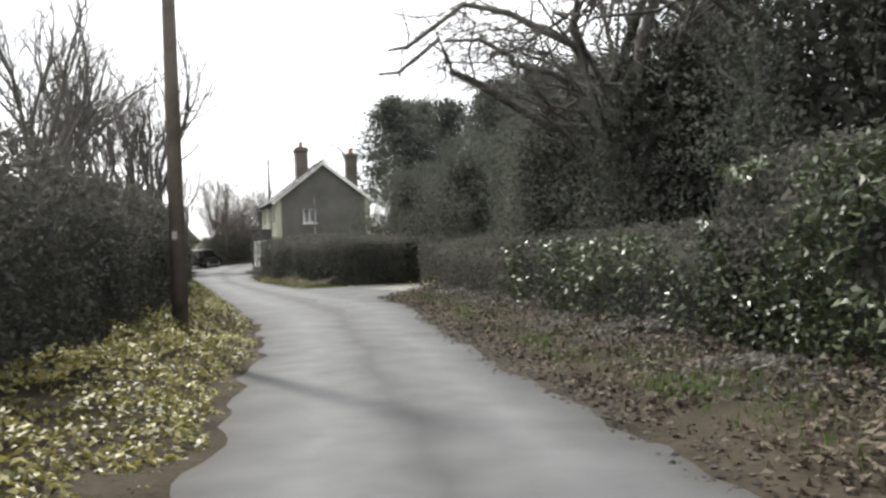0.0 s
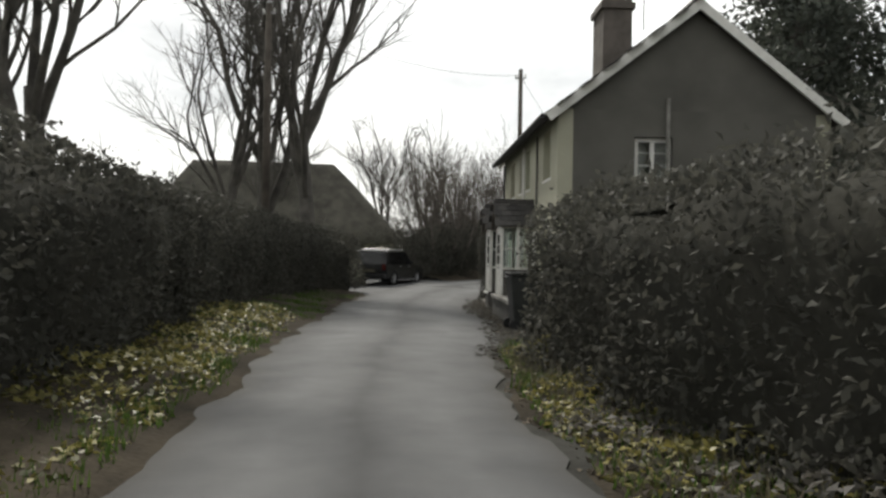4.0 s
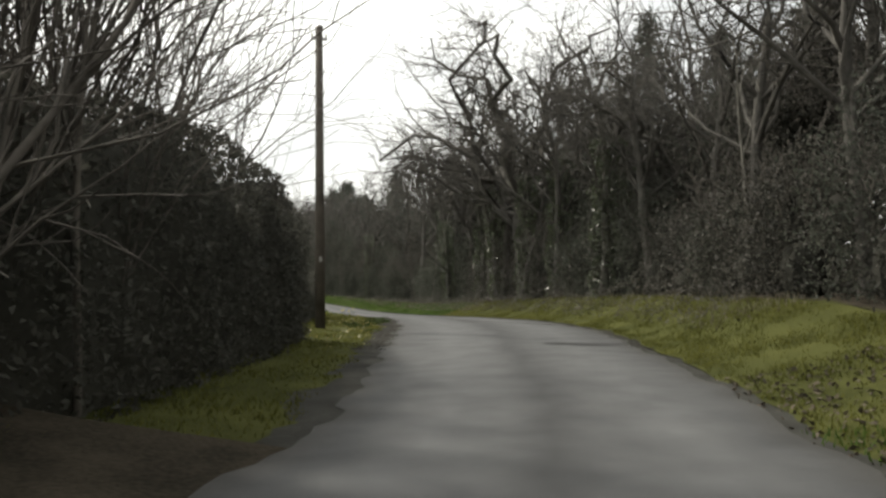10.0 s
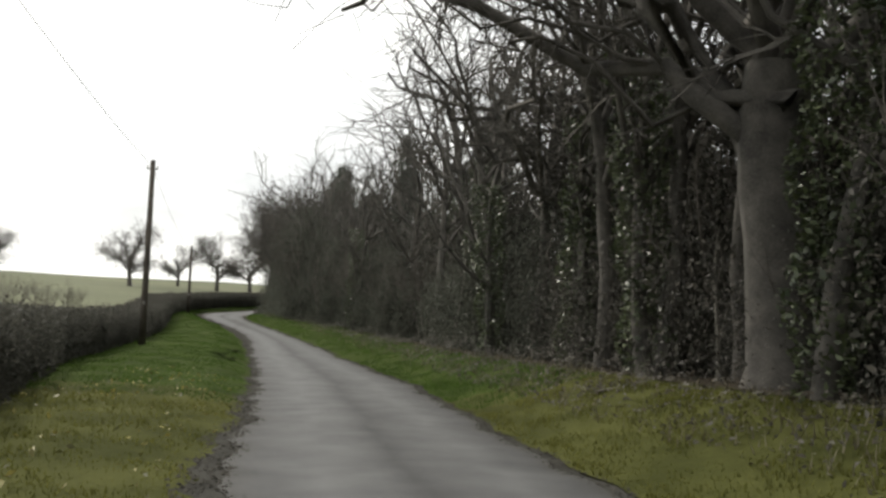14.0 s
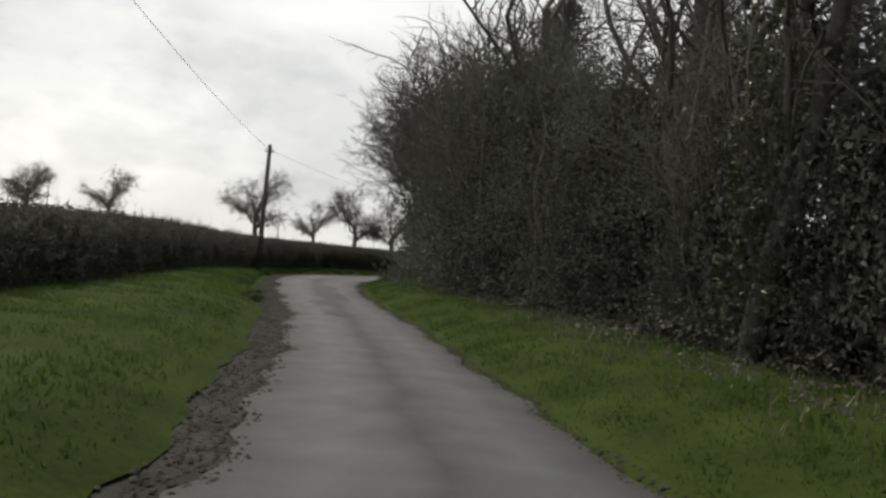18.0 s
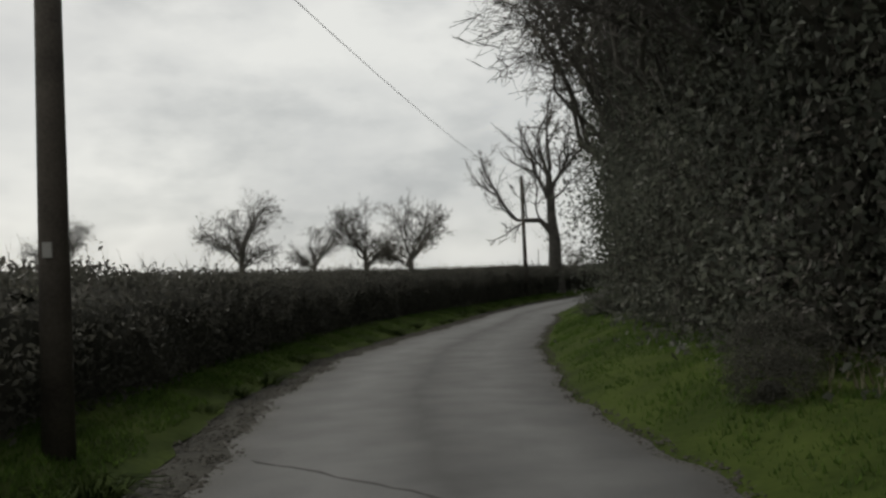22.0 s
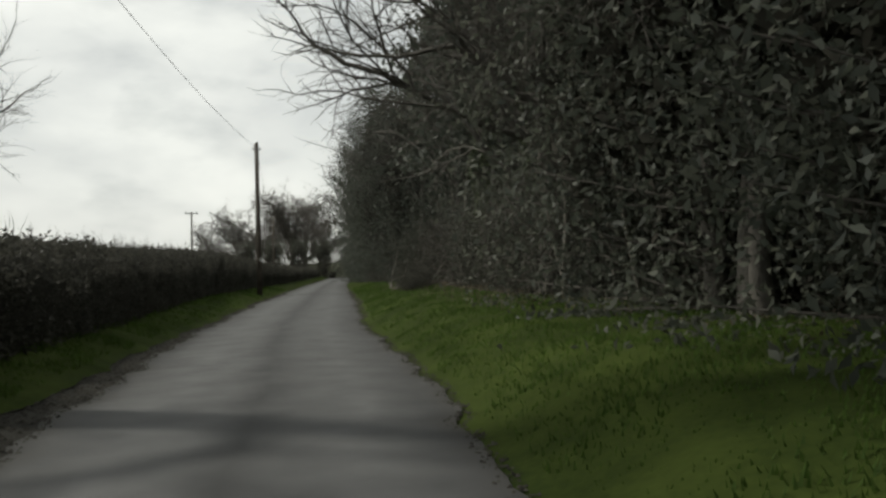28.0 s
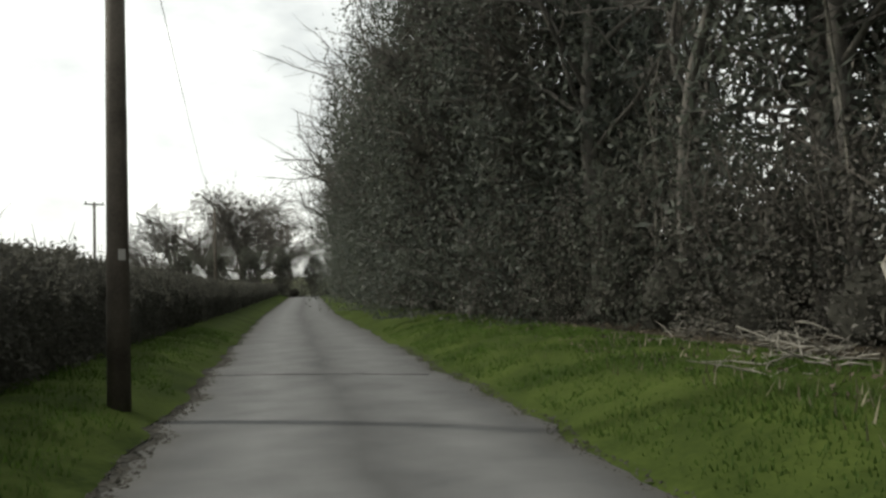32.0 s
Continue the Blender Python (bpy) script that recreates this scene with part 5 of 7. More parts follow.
# ---- thatched cottage behind the parked car ----
def thatched_cottage():
    ob = empty("thatched_cottage", -32.6, 94.0, 0.0, 204, "low old cottage under a mossy hipped thatched roof", "house")
    part("walls", box(-4.6, -4.3, -0.3, 14.0, 4.3, 2.3), RENDER, ob)
    bm = bmesh.new()
    n = 24
    rows = []
    # rounded hipped roof: from eave to ridge
    for k in range(9):
        f = k / 8
        drop = f ** 0.9
        x0, x1, y = -5.3 + 5.3 * f, 15.0 - 4.0 * f, 5.0 * (1 - f)
        z = 2.0 + 6.3 * drop
        ring = []
        for i in range(n):
            a = i / n * 2 * math.pi
            c, s_ = math.cos(a), math.sin(a)
            e = 0.22
            px = (x0 + x1) / 2 + math.copysign(abs(c) ** e, c) * (x1 - x0) / 2
            py = math.copysign(abs(s_) ** e, s_) * max(y, 0.05)
            ring.append(bm.verts.new((px, py, z + 0.05 * math.sin(a * 5 + k))))
        rows.append(ring)
    for a, b in zip(rows, rows[1:]):
        for i in range(n):
            bm.faces.new((a[i], a[(i + 1) % n], b[(i + 1) % n], b[i]))
    bm.faces.new(rows[-1])
    bm.faces.new(rows[0][::-1])
    bmesh.ops.recalc_face_normals(bm, faces=bm.faces)
    part("thatched_roof", bm, THATCH, ob, "thick weathered thatch", True)
    part("chimney", box(7, -0.4, 6.6, 7.8, 0.4, 9.3), BRICK, ob)


thatched_cottage()


# ---- parked off-road car ----
def off_road_car():
    # x runs forward, z up; about 4.6 m long
    ob = empty("off_road_car", -18.6, 65.95, -0.22, 86, "black off-road estate car parked off the lane", "car")
    ob.scale = (0.93, 0.87, 0.82)
    W = 0.9

    def shell(name, outline, w0, w1, material, label="", z_split=1.05):
        """A body from a side outline, narrowing above z_split."""
        bm = bmesh.new()
        a, b = [], []
        for x, z in outline:
            w = w0 if z <= z_split else w0 + (w1 - w0) * (z - z_split) / 0.8
            a.append(bm.verts.new((x, -w, z)))
            b.append(bm.verts.new((x, w, z)))
        bm.faces.new(a)
        bm.faces.new(b[::-1])
        for i in range(len(a)):
            j = (i + 1) % len(a)
            bm.faces.new((a[j], a[i], b[i], b[j]))
        bmesh.ops.recalc_face_normals(bm, faces=bm.faces)
        bmesh.ops.bevel(bm, geom=[e for e in bm.edges if e.calc_length() > 0.3], offset=0.035, segments=2, affect="EDGES")
        return part(name, bm, material, ob, label)

    body = [(-2.25, 0.42), (-2.28, 0.75), (-2.25, 1.08), (0.95, 1.10), (1.15, 1.08), (2.1, 0.98), (2.24, 0.85), (2.28, 0.5), (2.2, 0.36),
            (1.88, 0.36), (1.80, 0.62), (1.58, 0.78), (1.28, 0.78), (1.06, 0.62), (0.98, 0.34), (-0.98, 0.34), (-1.06, 0.62), (-1.28, 0.78), (-1.58, 0.78), (-1.80, 0.62), (-1.88, 0.40)]
    shell("body", body, W, W, CAR_PAINT, "glossy black bodywork")
    cabin = [(-2.22, 1.085), (-2.08, 1.72), (-1.8, 1.78), (0.1, 1.79), (0.35, 1.74), (1.0, 1.105)]
    shell("cabin", cabin, W - 0.03, W - 0.17, CAR_PAINT)
    for y in (-1, 1):
        for a, b, c, d in ((-2.0, -1.25, -1.78, -1.25), (-1.17, -0.42, -1.17, -0.42), (-0.34, 0.78, -0.34, 0.28)):
            bm = bmesh.new()
            q = []
            for x, z in ((a, 1.14), (b, 1.14), (d, 1.68), (c, 1.68)):
                w = W - 0.03 + (-0.14) * (z - 1.05) / 0.8 + 0.006
                q.append(bm.verts.new((x, y * w, z)))
            bm.faces.new(q if y < 0 else q[::-1])
            bmesh.ops.solidify(bm, geom=bm.faces[:], thickness=0.012)
            part("side_window", bm, CAR_GLASS, ob)
        part("roof_rail", tube((-1.9, y * 0.66, 1.84), (0.1, y * 0.66, 1.84), 0.018, 0.018, 8), STEEL, ob)
        for x in (-1.85, -0.9, 0.05):
            part("rail_foot", tube((x, y * 0.66, 1.77), (x, y * 0.66, 1.84), 0.016, 0.016, 6), STEEL, ob)
        part("door_mirror", box(0.55, y * 0.93 - 0.08, 1.12, 0.68, y * 0.93 + 0.08, 1.30, 0.03), CAR_PAINT, ob)
        part("sill_step", box(-0.95, y * 0.92 - 0.05, 0.30, 0.95, y * 0.92 + 0.05, 0.36, 0.01), STEEL, ob)
        part("tail_lamp", box(-2.30, y * 0.76 - 0.09, 0.82, -2.22, y * 0.76 + 0.09, 1.12, 0.015), RED_LAMP, ob)
        part("headlamp", box(2.18, y * 0.68 - 0.16, 0.72, 2.27, y * 0.68 + 0.16, 0.92, 0.02), GLASS, ob)
        for x in (-0.38, 0.62):
            part("door_handle", box(x - 0.35, y * 0.905 - 0.012, 0.98, x - 0.18, y * 0.905 + 0.012, 1.01, 0.006), STEEL, ob)
        for x in (-1.43, 1.43):
            wh = mesh_part("wheel", None, ob)
            part("tyre", tube((x, y * 0.68, 0.37), (x, y * 0.91, 0.37), 0.37, 0.37, 28), TYRE, wh)
            part("rim", tube((x, y * 0.85, 0.37), (x, y * 0.918, 0.37), 0.24, 0.23, 24), BLACK, wh)
            for k in range(5):
                c, s_ = math.cos(k * 1.2566), math.sin(k * 1.2566)
                part("spoke", tube((x, y * 0.922, 0.37), (x + c * 0.22, y * 0.922, 0.37 + s_ * 0.22), 0.038, 0.028, 6), ALLOY, wh)
            part("hub_cap", tube((x, y * 0.90, 0.37), (x, y * 0.935, 0.37), 0.06, 0.05, 12), ALLOY, wh)
    bm = bmesh.new()
    q = [bm.verts.new(v) for v in ((-2.235, -0.72, 1.16), (-2.235, 0.72, 1.16), (-2.115, 0.66, 1.66), (-2.115, -0.66, 1.66))]
    bm.faces.new(q)
    bmesh.ops.solidify(bm, geom=bm.faces[:], thickness=0.012)
    part("rear_window", bm, CAR_GLASS, ob)
    bm = bmesh.new()
    q = [bm.verts.new(v) for v in ((0.99, -0.74, 1.13), (0.42, -0.66, 1.70), (0.42, 0.66, 1.70), (0.99, 0.74, 1.13))]
    bm.faces.new(q)
    bmesh.ops.solidify(bm, geom=bm.faces[:], thickness=0.012)
    part("windscreen", bm, CAR_GLASS, ob)
    part("rear_bumper", box(-2.40, -0.88, 0.40, -2.2, 0.88, 0.62, 0.04), BLACK, ob)
    part("front_bumper", box(2.15, -0.88, 0.34, 2.38, 0.88, 0.60, 0.04), BLACK, ob)
    part("number_plate", box(-2.32, -0.28, 0.72, -2.285, 0.28, 0.84, 0.004), STRAW, ob, "dull yellow plate")
    for k in range(6):
        part("plate_bar", box(-2.326, -0.22 + k * 0.075, 0.745, -2.319, -0.175 + k * 0.075, 0.815), BLACK, ob)
    part("number_plate_recess", box(-2.29, -0.4, 0.66, -2.26, 0.4, 0.92, 0.01), BLACK, ob)
    part("roof_bar", tube((-1.4, -0.68, 1.87), (-1.4, 0.68, 1.87), 0.014, 0.014, 6), STEEL, ob)
    part("rear_spoiler", box(-2.16, -0.66, 1.74, -1.95, 0.66, 1.79, 0.015), ALLOY, ob)


off_road_car()


# ---- poles, wires, posts ----
def utility_pole(x, y, top, label, arm=False, z=None, radius=0.13, lean=(0, 0)):
    z = land1(x, y) if z is None else z
    ob = empty("utility_pole", x, y, z, 0, label, "pole", "poles beside the lane")
    ob.matrix_basis = pose(x, y, z, lean[0], lean[1], 0)
    part("shaft", tube((0, 0, -0.6), (0, 0, top), radius, radius * 0.68, 12), POLE_WOOD, ob, "", True)
    part("cap", tube((0, 0, top), (0, 0, top + 0.05), radius * 0.75, radius * 0.5, 12), STEEL, ob)
    part("bracket", box(-0.2, -0.03, top - 0.32, 0.2, 0.03, top - 0.26), STEEL, ob)
    for k in (-0.17, 0.17):
        part("insulator", tube((k, 0, top - 0.26), (k, 0, top - 0.16), 0.03, 0.025, 8), WHITE, ob)
    part("number_tag", box(-0.035, -radius - 0.012, 1.75, 0.035, -radius + 0.01, 1.87), STONE, ob)
    if arm:
        part("cross_arm", box(-0.75, -0.05, top - 0.2, 0.75, 0.05, top - 0.1), POLE_WOOD, ob)
        for k in (-0.65, 0.65):
            part("arm_insulator", tube((k, 0, top - 0.1), (k, 0, top + 0.1), 0.04, 0.03, 8), BLACK, ob)
    return Vector((x, y, z + top - 0.2))


def cable(a, b, sag, label="thin black overhead telephone cable"):
    n = 24
    st = Sticks(1)
    pts = [tuple(a.lerp(b, k / n) - Vector((0, 0, 4 * sag * (k / n) * (1 - k / n)))) for k in range(n + 1)]
    st.limb(pts, [0.007] * (n + 1), 5)
    tagged(new("overhead_cable", st.mesh("overhead_cable", WIRE)), label, "cable")


DARK_POLE = "weathered wooden telephone pole rising out of the hedge"
tops = []
tops.append(utility_pole(-3.85, 12.3, 7.6, "weathered wooden telephone pole in the hedge", z=-0.25))
tops.append(utility_pole(-18.5, 54.2, 8.6, "weathered wooden telephone pole before the bare tree", z=-0.3))
tops.append(utility_pole(-12.45, 62.4, 8.2, "stout dark wooden pole beside the lane", z=-0.25, radius=0.11))
tops.append(utility_pole(-11.8, 88.2, 7.5, "weathered wooden telephone pole at the end of the hedge", z=-0.1))
tops.append(utility_pole(-10.5, 126.7, 7.1, DARK_POLE, z=-1.2))
tops.append(utility_pole(-10.9, 168.7, 5.95, DARK_POLE, z=-1.05))
tops.append(utility_pole(-0.3, 207.3, 7.0, "weathered wooden telephone pole beside the tall bare tree", z=-0.8))
tops.append(utility_pole(17.9, 238.2, 7.15, DARK_POLE, z=-0.5))
tops.append(utility_pole(40.0, 283.0, 7.2, DARK_POLE))
for a, b in zip(tops, tops[1:]):
    cable(a, b, 0.55)
utility_pole(36.0, 296.0, 8.4, "distant pole with a cross arm in the field", True)
for x, y in ((-76.7, 311.5), (45, 360), (38, 400), (-30, 330)):
    utility_pole(x, y, 7.5, "distant wooden pole in the field")


def striped_post(x, y, z, h):
    ob = empty("marker_post", x, y, z, 0, "black and white striped wooden marker post", "post", "marker posts")
    part("post", tube((0, 0, -0.3), (0, 0, h), 0.085, 0.08, 14), BLACK, ob)
    part("domed_cap", lump(2, 0.085, 0.085, 0.05, WHITE, "domed_cap", 0.0) and box(-0.06, -0.06, h, 0.06, 0.06, h + 0.04, 0.02), WHITE, ob)
    k = 0.1
    while k < h - 0.15:
        part("white_band", tube((0, 0, k), (0, 0, k + 0.22), 0.089, 0.088, 14), WHITE, ob)
        k += 0.44


striped_post(-12.95, 60.75, -0.28, 1.0)
striped_post(-12.8, 61.55, -0.28, 1.0)


def footpath_sign():
    p = at(95.5, -4.7)
    ob = empty("footpath_sign", float(p[0]), float(p[1]), float(p[2]), 20, "wooden footpath sign above the hedge", "sign")
    part("post", box(-0.05, -0.05, -0.3, 0.05, 0.05, 3.05, 0.008), POLE_WOOD, ob)
    part("board", box(-0.62, -0.07, 2.7, 0.05, -0.05, 2.92, 0.006), POLE_WOOD, ob)
    for k in range(5):
        part("letter_bar", box(-0.52 + k * 0.1, -0.075, 2.78, -0.46 + k * 0.1, -0.071, 2.84), WHITE, ob)


footpath_sign()


# ---- hedges ----
DARK_HEDGE = "dark clipped hawthorn hedge beside the lane"
# first stretch, left: tall rough hedge on a bank
hedge([-14, 0, 12, 24], [-3.0, -2.9, -2.9, -2.7], [-5.4] * 4, [2.5, 2.5, 2.3, 2.1], HEDGE_LEAF, "tall rough dark hedge on the bank", 201, 221, 0.048, 5, 0.3, 0.07)
hedge([24, 36, 46], [-2.9, -2.8, -2.9], [-5.0] * 3, [2.0, 1.9, 1.8], HEDGE_LEAF, "tall rough dark hedge on the bank", 202, 221, 0.048, 4, 0.3, 0.07)
hedge([46, 54, 62.6], [-3.1, -3.2, -2.9], [-5.6, -5.8, -5.4], [2.1, 2.2, 1.9], HEDGE_LEAF, "dense dark hedge with a sunlit top", 203, 247, 0.048, 3, 0.15, 0.07)
# first stretch, right
hedge([-14, 0, 9], [4.9, 4.8, 4.7], [7.6] * 3, [2.2, 2.3, 2.1], HEDGE_LEAF, "dark hedge grown through with ivy", 204, 234, 0.051, 3, 0.1, 0.07)
hedge([8.4, 18, 26.5], [4.6, 4.5, 4.9], [7.0, 6.7, 6.9], [1.5, 1.45, 1.55], HEDGE_LEAF, "clipped dark hedge ending in a rounded corner", 205, 260, 0.042, 0, 0.05)
# before the cottage
hedge([32.2, 36, 40, 43.4], [3.8, 2.5, 1.75, 1.6], [6.0, 4.6, 3.6, 3.3], [1.75, 1.95, 1.9, 1.7], HEDGE_LEAF, "clipped dark hedge round the cottage garden", 206, 286, 0.042, 0, 0.05)
hedge([32.6, 34.6], [3.6, 3.4], [15.5, 15.5], [1.75, 1.8], HEDGE_LEAF, "dark clipped hedge along the far side of the side lane", 217, 240, 0.045, 1, 0.05)
# behind the cottage end
hedge([59.9, 61.2, 62.4], [2.0, 2.05, 2.15], [4.6, 4.8, 5.0], [2.5, 2.5, 2.45], HEDGE_LEAF, "tall square clipped hedge at the end of the cottage", 207, 312, 0.042, 0, 0.0)
# left hedge along the fields
hedge([90, 95.5, 100, 108, 120], [-4.9, -3.9, -3.4, -3.4, -5.4], [-7.4, -6.4, -6.0, -6.0, -7.6], [1.9, 1.75, 1.55, 1.4, 1.35], HEDGE_LEAF, DARK_HEDGE, 208, 234, 0.042, 5, 0.05, 0.08)
for k, (ss, front, tall) in enumerate((
        ([120, 130, 140, 150], [-5.4, -5.6, -4.8, -4.2], [1.2, 1.12, 1.12, 1.2]),
        ([150, 160, 170, 180], [-4.2, -3.5, -3.3, -3.4], [1.2, 1.32, 1.3, 1.38]),
        ([180, 190, 200, 210], [-3.4, -3.1, -3.1, -3.7], [1.38, 1.56, 1.56, 1.54]),
        ([210, 220, 232, 244], [-3.7, -3.5, -3.1, -2.9], [1.54, 1.52, 1.58, 1.64]),
        ([244, 256, 268, 280], [-2.9, -2.9, -2.8, -2.6], [1.64, 1.56, 1.46, 1.36]))):
    hedge(ss, front, np.array(front) - 1.9, tall, HEDGE_LEAF, DARK_HEDGE, 209 + k, 270, 0.042, 7, 0.3, 0.08)
hedge([280, 310, 345], [-2.6, -2.6, -2.6], [-4.4, -4.4, -4.4], [1.3, 1.3, 1.3], HEDGE_LEAF, DARK_HEDGE, 214, 117, 0.060, 3, 0.3, 0.08)

# ---- first stretch: trees round the cottage ----
plant(PINE, -3.0, 63.0, 1.05, label="tall dark pine behind the cottage")
for x, y, k in ((1.5, 62, 1.0), (4.5, 54, 1.0), (8, 60, 1.15), (11, 48, 1.0), (3.5, 45, .8), (7.5, 40, .85), (13, 38, 0.9), (-1.0, 70, 1.1), (10.5, 30, .9)):
    plant(PINE, x, y, k)
for s, l, k in ((34, 8, 1.0), (30, 14, 1.1), (38, 6.5, 0.9), (27, 11, 1.0), (20, 9, 1.1), (14, 9.5, 1.2), (8, 9.6, 1.3), (2, 10, 1.3), (12, 13, 1.5), (22, 14, 1.5), (42, 7.0, .8)):
    plant_at(HOLLY, s, l, k, 0.1, tall=1.25)
for s, l, k in ((26, 20, 1.6), (30, 21, 1.6), (34, 19, 1.5), (22, 19, 1.6), (37, 14, 1.2), (21, 15, 1.3)):
    plant_at(HOLLY, s, l, k, 0.0, tall=1.2)
for s, l, k in ((37, 10.5, .8), (31, 12, .95), (25, 9.5, .9), (19, 9.2, .95), (13, 9.8, 1.05), (7, 9.8, 1.1), (1, 9.8, 1.1), (22, 13, 1.15), (41, 9.0, .7), (28, 15, 1.2), (16, 14, 1.3), (9, 14, 1.3)):
    plant_at(YEW, s, l, k, 0.0)
for s, l, k in ((16, 9.5, 1.0), (9, 12, 1.05), (24, 12, 1.0), (3, 12.5, 1.0)):
    plant_at(IVY, s, l, k, 0.1)
plant_at(OAK, 17, 11.5, 1.0, 0.1, label="bare oak reaching over the lane")
plant_at(GREAT_OAK, 19.5, 9.0, 1.0, 0.1, turn=200, label="bare oak with long limbs reaching over the lane")
# left side: multi-stemmed trees and shrubs behind the hedge
plant(ASH, -19.6, 60.0, 1.5, -0.2, label="tall multi-stemmed bare tree behind the hedge")
plant(ASH, -22.4, 59.2, 1.05, -0.2, label="tall multi-stemmed bare tree behind the hedge")
plant(ASH, -22.6, 62.4, 1.3, -0.2, label="tall multi-stemmed bare tree behind the hedge")
for x, y, k in ((-15, 33, 1.0), (-17, 41, 1.1), (-11.5, 23, .85), (-21, 48, 1.15), (-24, 36, 1.0), (-18, 26, .85)):
    plant(ASH, x, y, k)
for x, y, k in ((-24, 92, 0.9), (-21, 97, .8), (-30, 98, 1.0), (-36, 90, .9)):
    plant(ASH, x, y, k)
for x, y, k in ((-9.5, 18, 1.0), (-12, 28, 1.0), (-15.5, 37, 1.1), (-18.5, 46, 1.2), (-20, 53, 1.1), (-22.5, 57, 1.1), (-25, 62, 1.1)):
    plant(LAUREL, x, y, k)
# shrub belt past the car
hedge([73, 75.5, 79, 83, 86.5], [-4.6, -3.2, -2.7, -2.7, -3.0], [-7.0, -6.2, -6.0, -5.6, -5.0], [2.3, 2.7, 2.9, 2.8, 2.2], HEDGE_LEAF, "tall dense dark evergreen hedge under bare shrubs", 216, 300, 0.045, 4, -0.05, 0.16)
for x, y, k in ((-18.0, 71.4, 0.95), (-17.4, 73.6, 1.15), (-16.6, 76.8, 1.2), (-18.8, 75.2, 1.15), (-16.4, 79.4, 1.05)):
    plant(SHRUB, x, y, k, 0.0)
for x, y, k, h in ((-18.2, 69.6, .9, 1.0), (-17.4, 71.2, .9, 1.1), (-18.4, 78.6, 1.2, 1.2), (-20.5, 70, 1.0, 1.0), (-22, 68.5, 0.9, 1.0), (-13.7, 84.3, .5, 1.0)):
    plant(LAUREL, x, y, k, -0.05, tall=h, label="dark dense evergreen bush under the bare shrubs")
plant(LAUREL, -19.7, 59.9, .8, -0.2)
plant([PALE], -19.4, 63.0, .7, -0.2, label="glossy garden shrub at the end of the hedge")

# past the cottage on the right
for s, l, k in ((64.5, 4.6, .7), (66.5, 6.5, 1.1), (70, 8.5, 1.0), (75, 10, 1.1)):
    plant_at(HOLLY, s, l, k, 0.0)
plant_at(IVY, 66.0, 5.2, 0.8, 0.0)
plant_at(IVY, 70.0, 7.4, 0.9, 0.0)
hedge([74.8, 77.8], [4.2, 4.2], [6.6, 6.6], [2.2, 2.15], HEDGE_LEAF, "square clipped bush beside the verge", 215, 286, 0.045, 2, 0.05)

# ---- woodland on the right ----
rng = np.random.default_rng(77)


def wood_front(s):
    return float(np.interp(s, [70, 86, 97, 108, 118, 130, 140, 150, 165, 175, 185, 195, 205, 215, 228, 246, 258, 270, 290, 340], [7, 5.4, 5.0, 5.6, 5.8, 5.4, 4.8, 4.4, 4.4, 4.0, 4.2, 4.4, 3.9, 4.6, 5.4, 6.0, 4.6, 3.7, 3.4, 3.4]))


def up(s):
    return float(bank(s)) - 0.1


for s in np.arange(82, 335, 2.2):
    f = wood_front(s)
    models = HOLLY if 118 < s < 172 or rng.uniform() < 0.4 else THICKET
    models = {id(HOLLY): BACK_HOLLY, id(THICKET): BACK_THICKET}[id(models)] if s > 262 else models
    plant_at(models, s + rng.normal(0, 0.5), f + 1.5 + rng.uniform(0, 0.6), rng.uniform(0.7, 1.05), up(s), tall=rng.uniform(0.95, 1.4))
for s in np.arange(82, 335, 3.2):
    f = wood_front(s)
    plant_at(BACK_HOLLY if rng.uniform() < 0.5 else BACK_THICKET, s, f + rng.uniform(3.6, 5.0), rng.uniform(1.3, 1.8), up(s), tall=rng.uniform(1.2, 1.6))
for s in np.arange(86, 340, 3.2):
    f = wood_front(s)
    plant_at(IVY if rng.uniform() < 0.3 else WOOD, s + rng.normal(0, 0.8), f + rng.uniform(0.6, 3.0), rng.uniform(0.8, 1.15), up(s))
for s in np.arange(88, 340, 3.0):
    f = wood_front(s)
    plant_at(WOOD if rng.uniform() < 0.5 else FIR, s + rng.normal(0, 1.0), f + rng.uniform(5.0, 11.0), rng.uniform(0.9, 1.25), up(s))
for s, l, k, turn in ((108, 6.9, 1.15, 160), (121, 8.6, 0.95, 40), (97, 9.5, 0.95, 290), (88, 10.5, 0.9, 100)):
    plant_at(GREAT_OAK, s, l, k, up(s), turn=turn, tall=0.95, label="big bare oak with crooked limbs at the edge of the wood")
for s in np.arange(84, 142, 3.4):
    plant_at(TALL_THICKET if rng.uniform() < 0.7 else YEW, s, wood_front(s) + rng.uniform(4.5, 7.5), rng.uniform(0.85, 1.1), up(s))
for s, l, k in ((139, 7.0, .55), (142.5, 6.8, .58), (146, 6.6, .62), (150, 6.4, .7), (154, 6.4, .82), (158, 6.2, 1.0), (162, 6.3, 1.0), (166, 6.2, 1.0), (170, 6.0, 1.0), (174, 5.8, 1.0), (178, 5.8, 1.0), (183, 6.0, 1.0), (188, 6.4, 1.0)):
    plant_at(YEW, s, l, k, up(s))
for s, l, k in ((191, 6.2, .9), (196.5, 5.3, .95), (202, 5.4, 1.0), (208, 5.4, 1.0), (213.5, 5.6, 1.0), (219, 5.8, 1.0), (257, 6.4, 1.0), (262, 5.4, 1.1), (267, 5.2, 1.1), (273, 5.2, 1.1), (280, 5.0, 1.1), (288, 5.0, 1.0), (297, 5.0, 1.0), (307, 5.0, .95)):
    plant_at(CONIFER, s, l, k, up(s), tall=1.1)
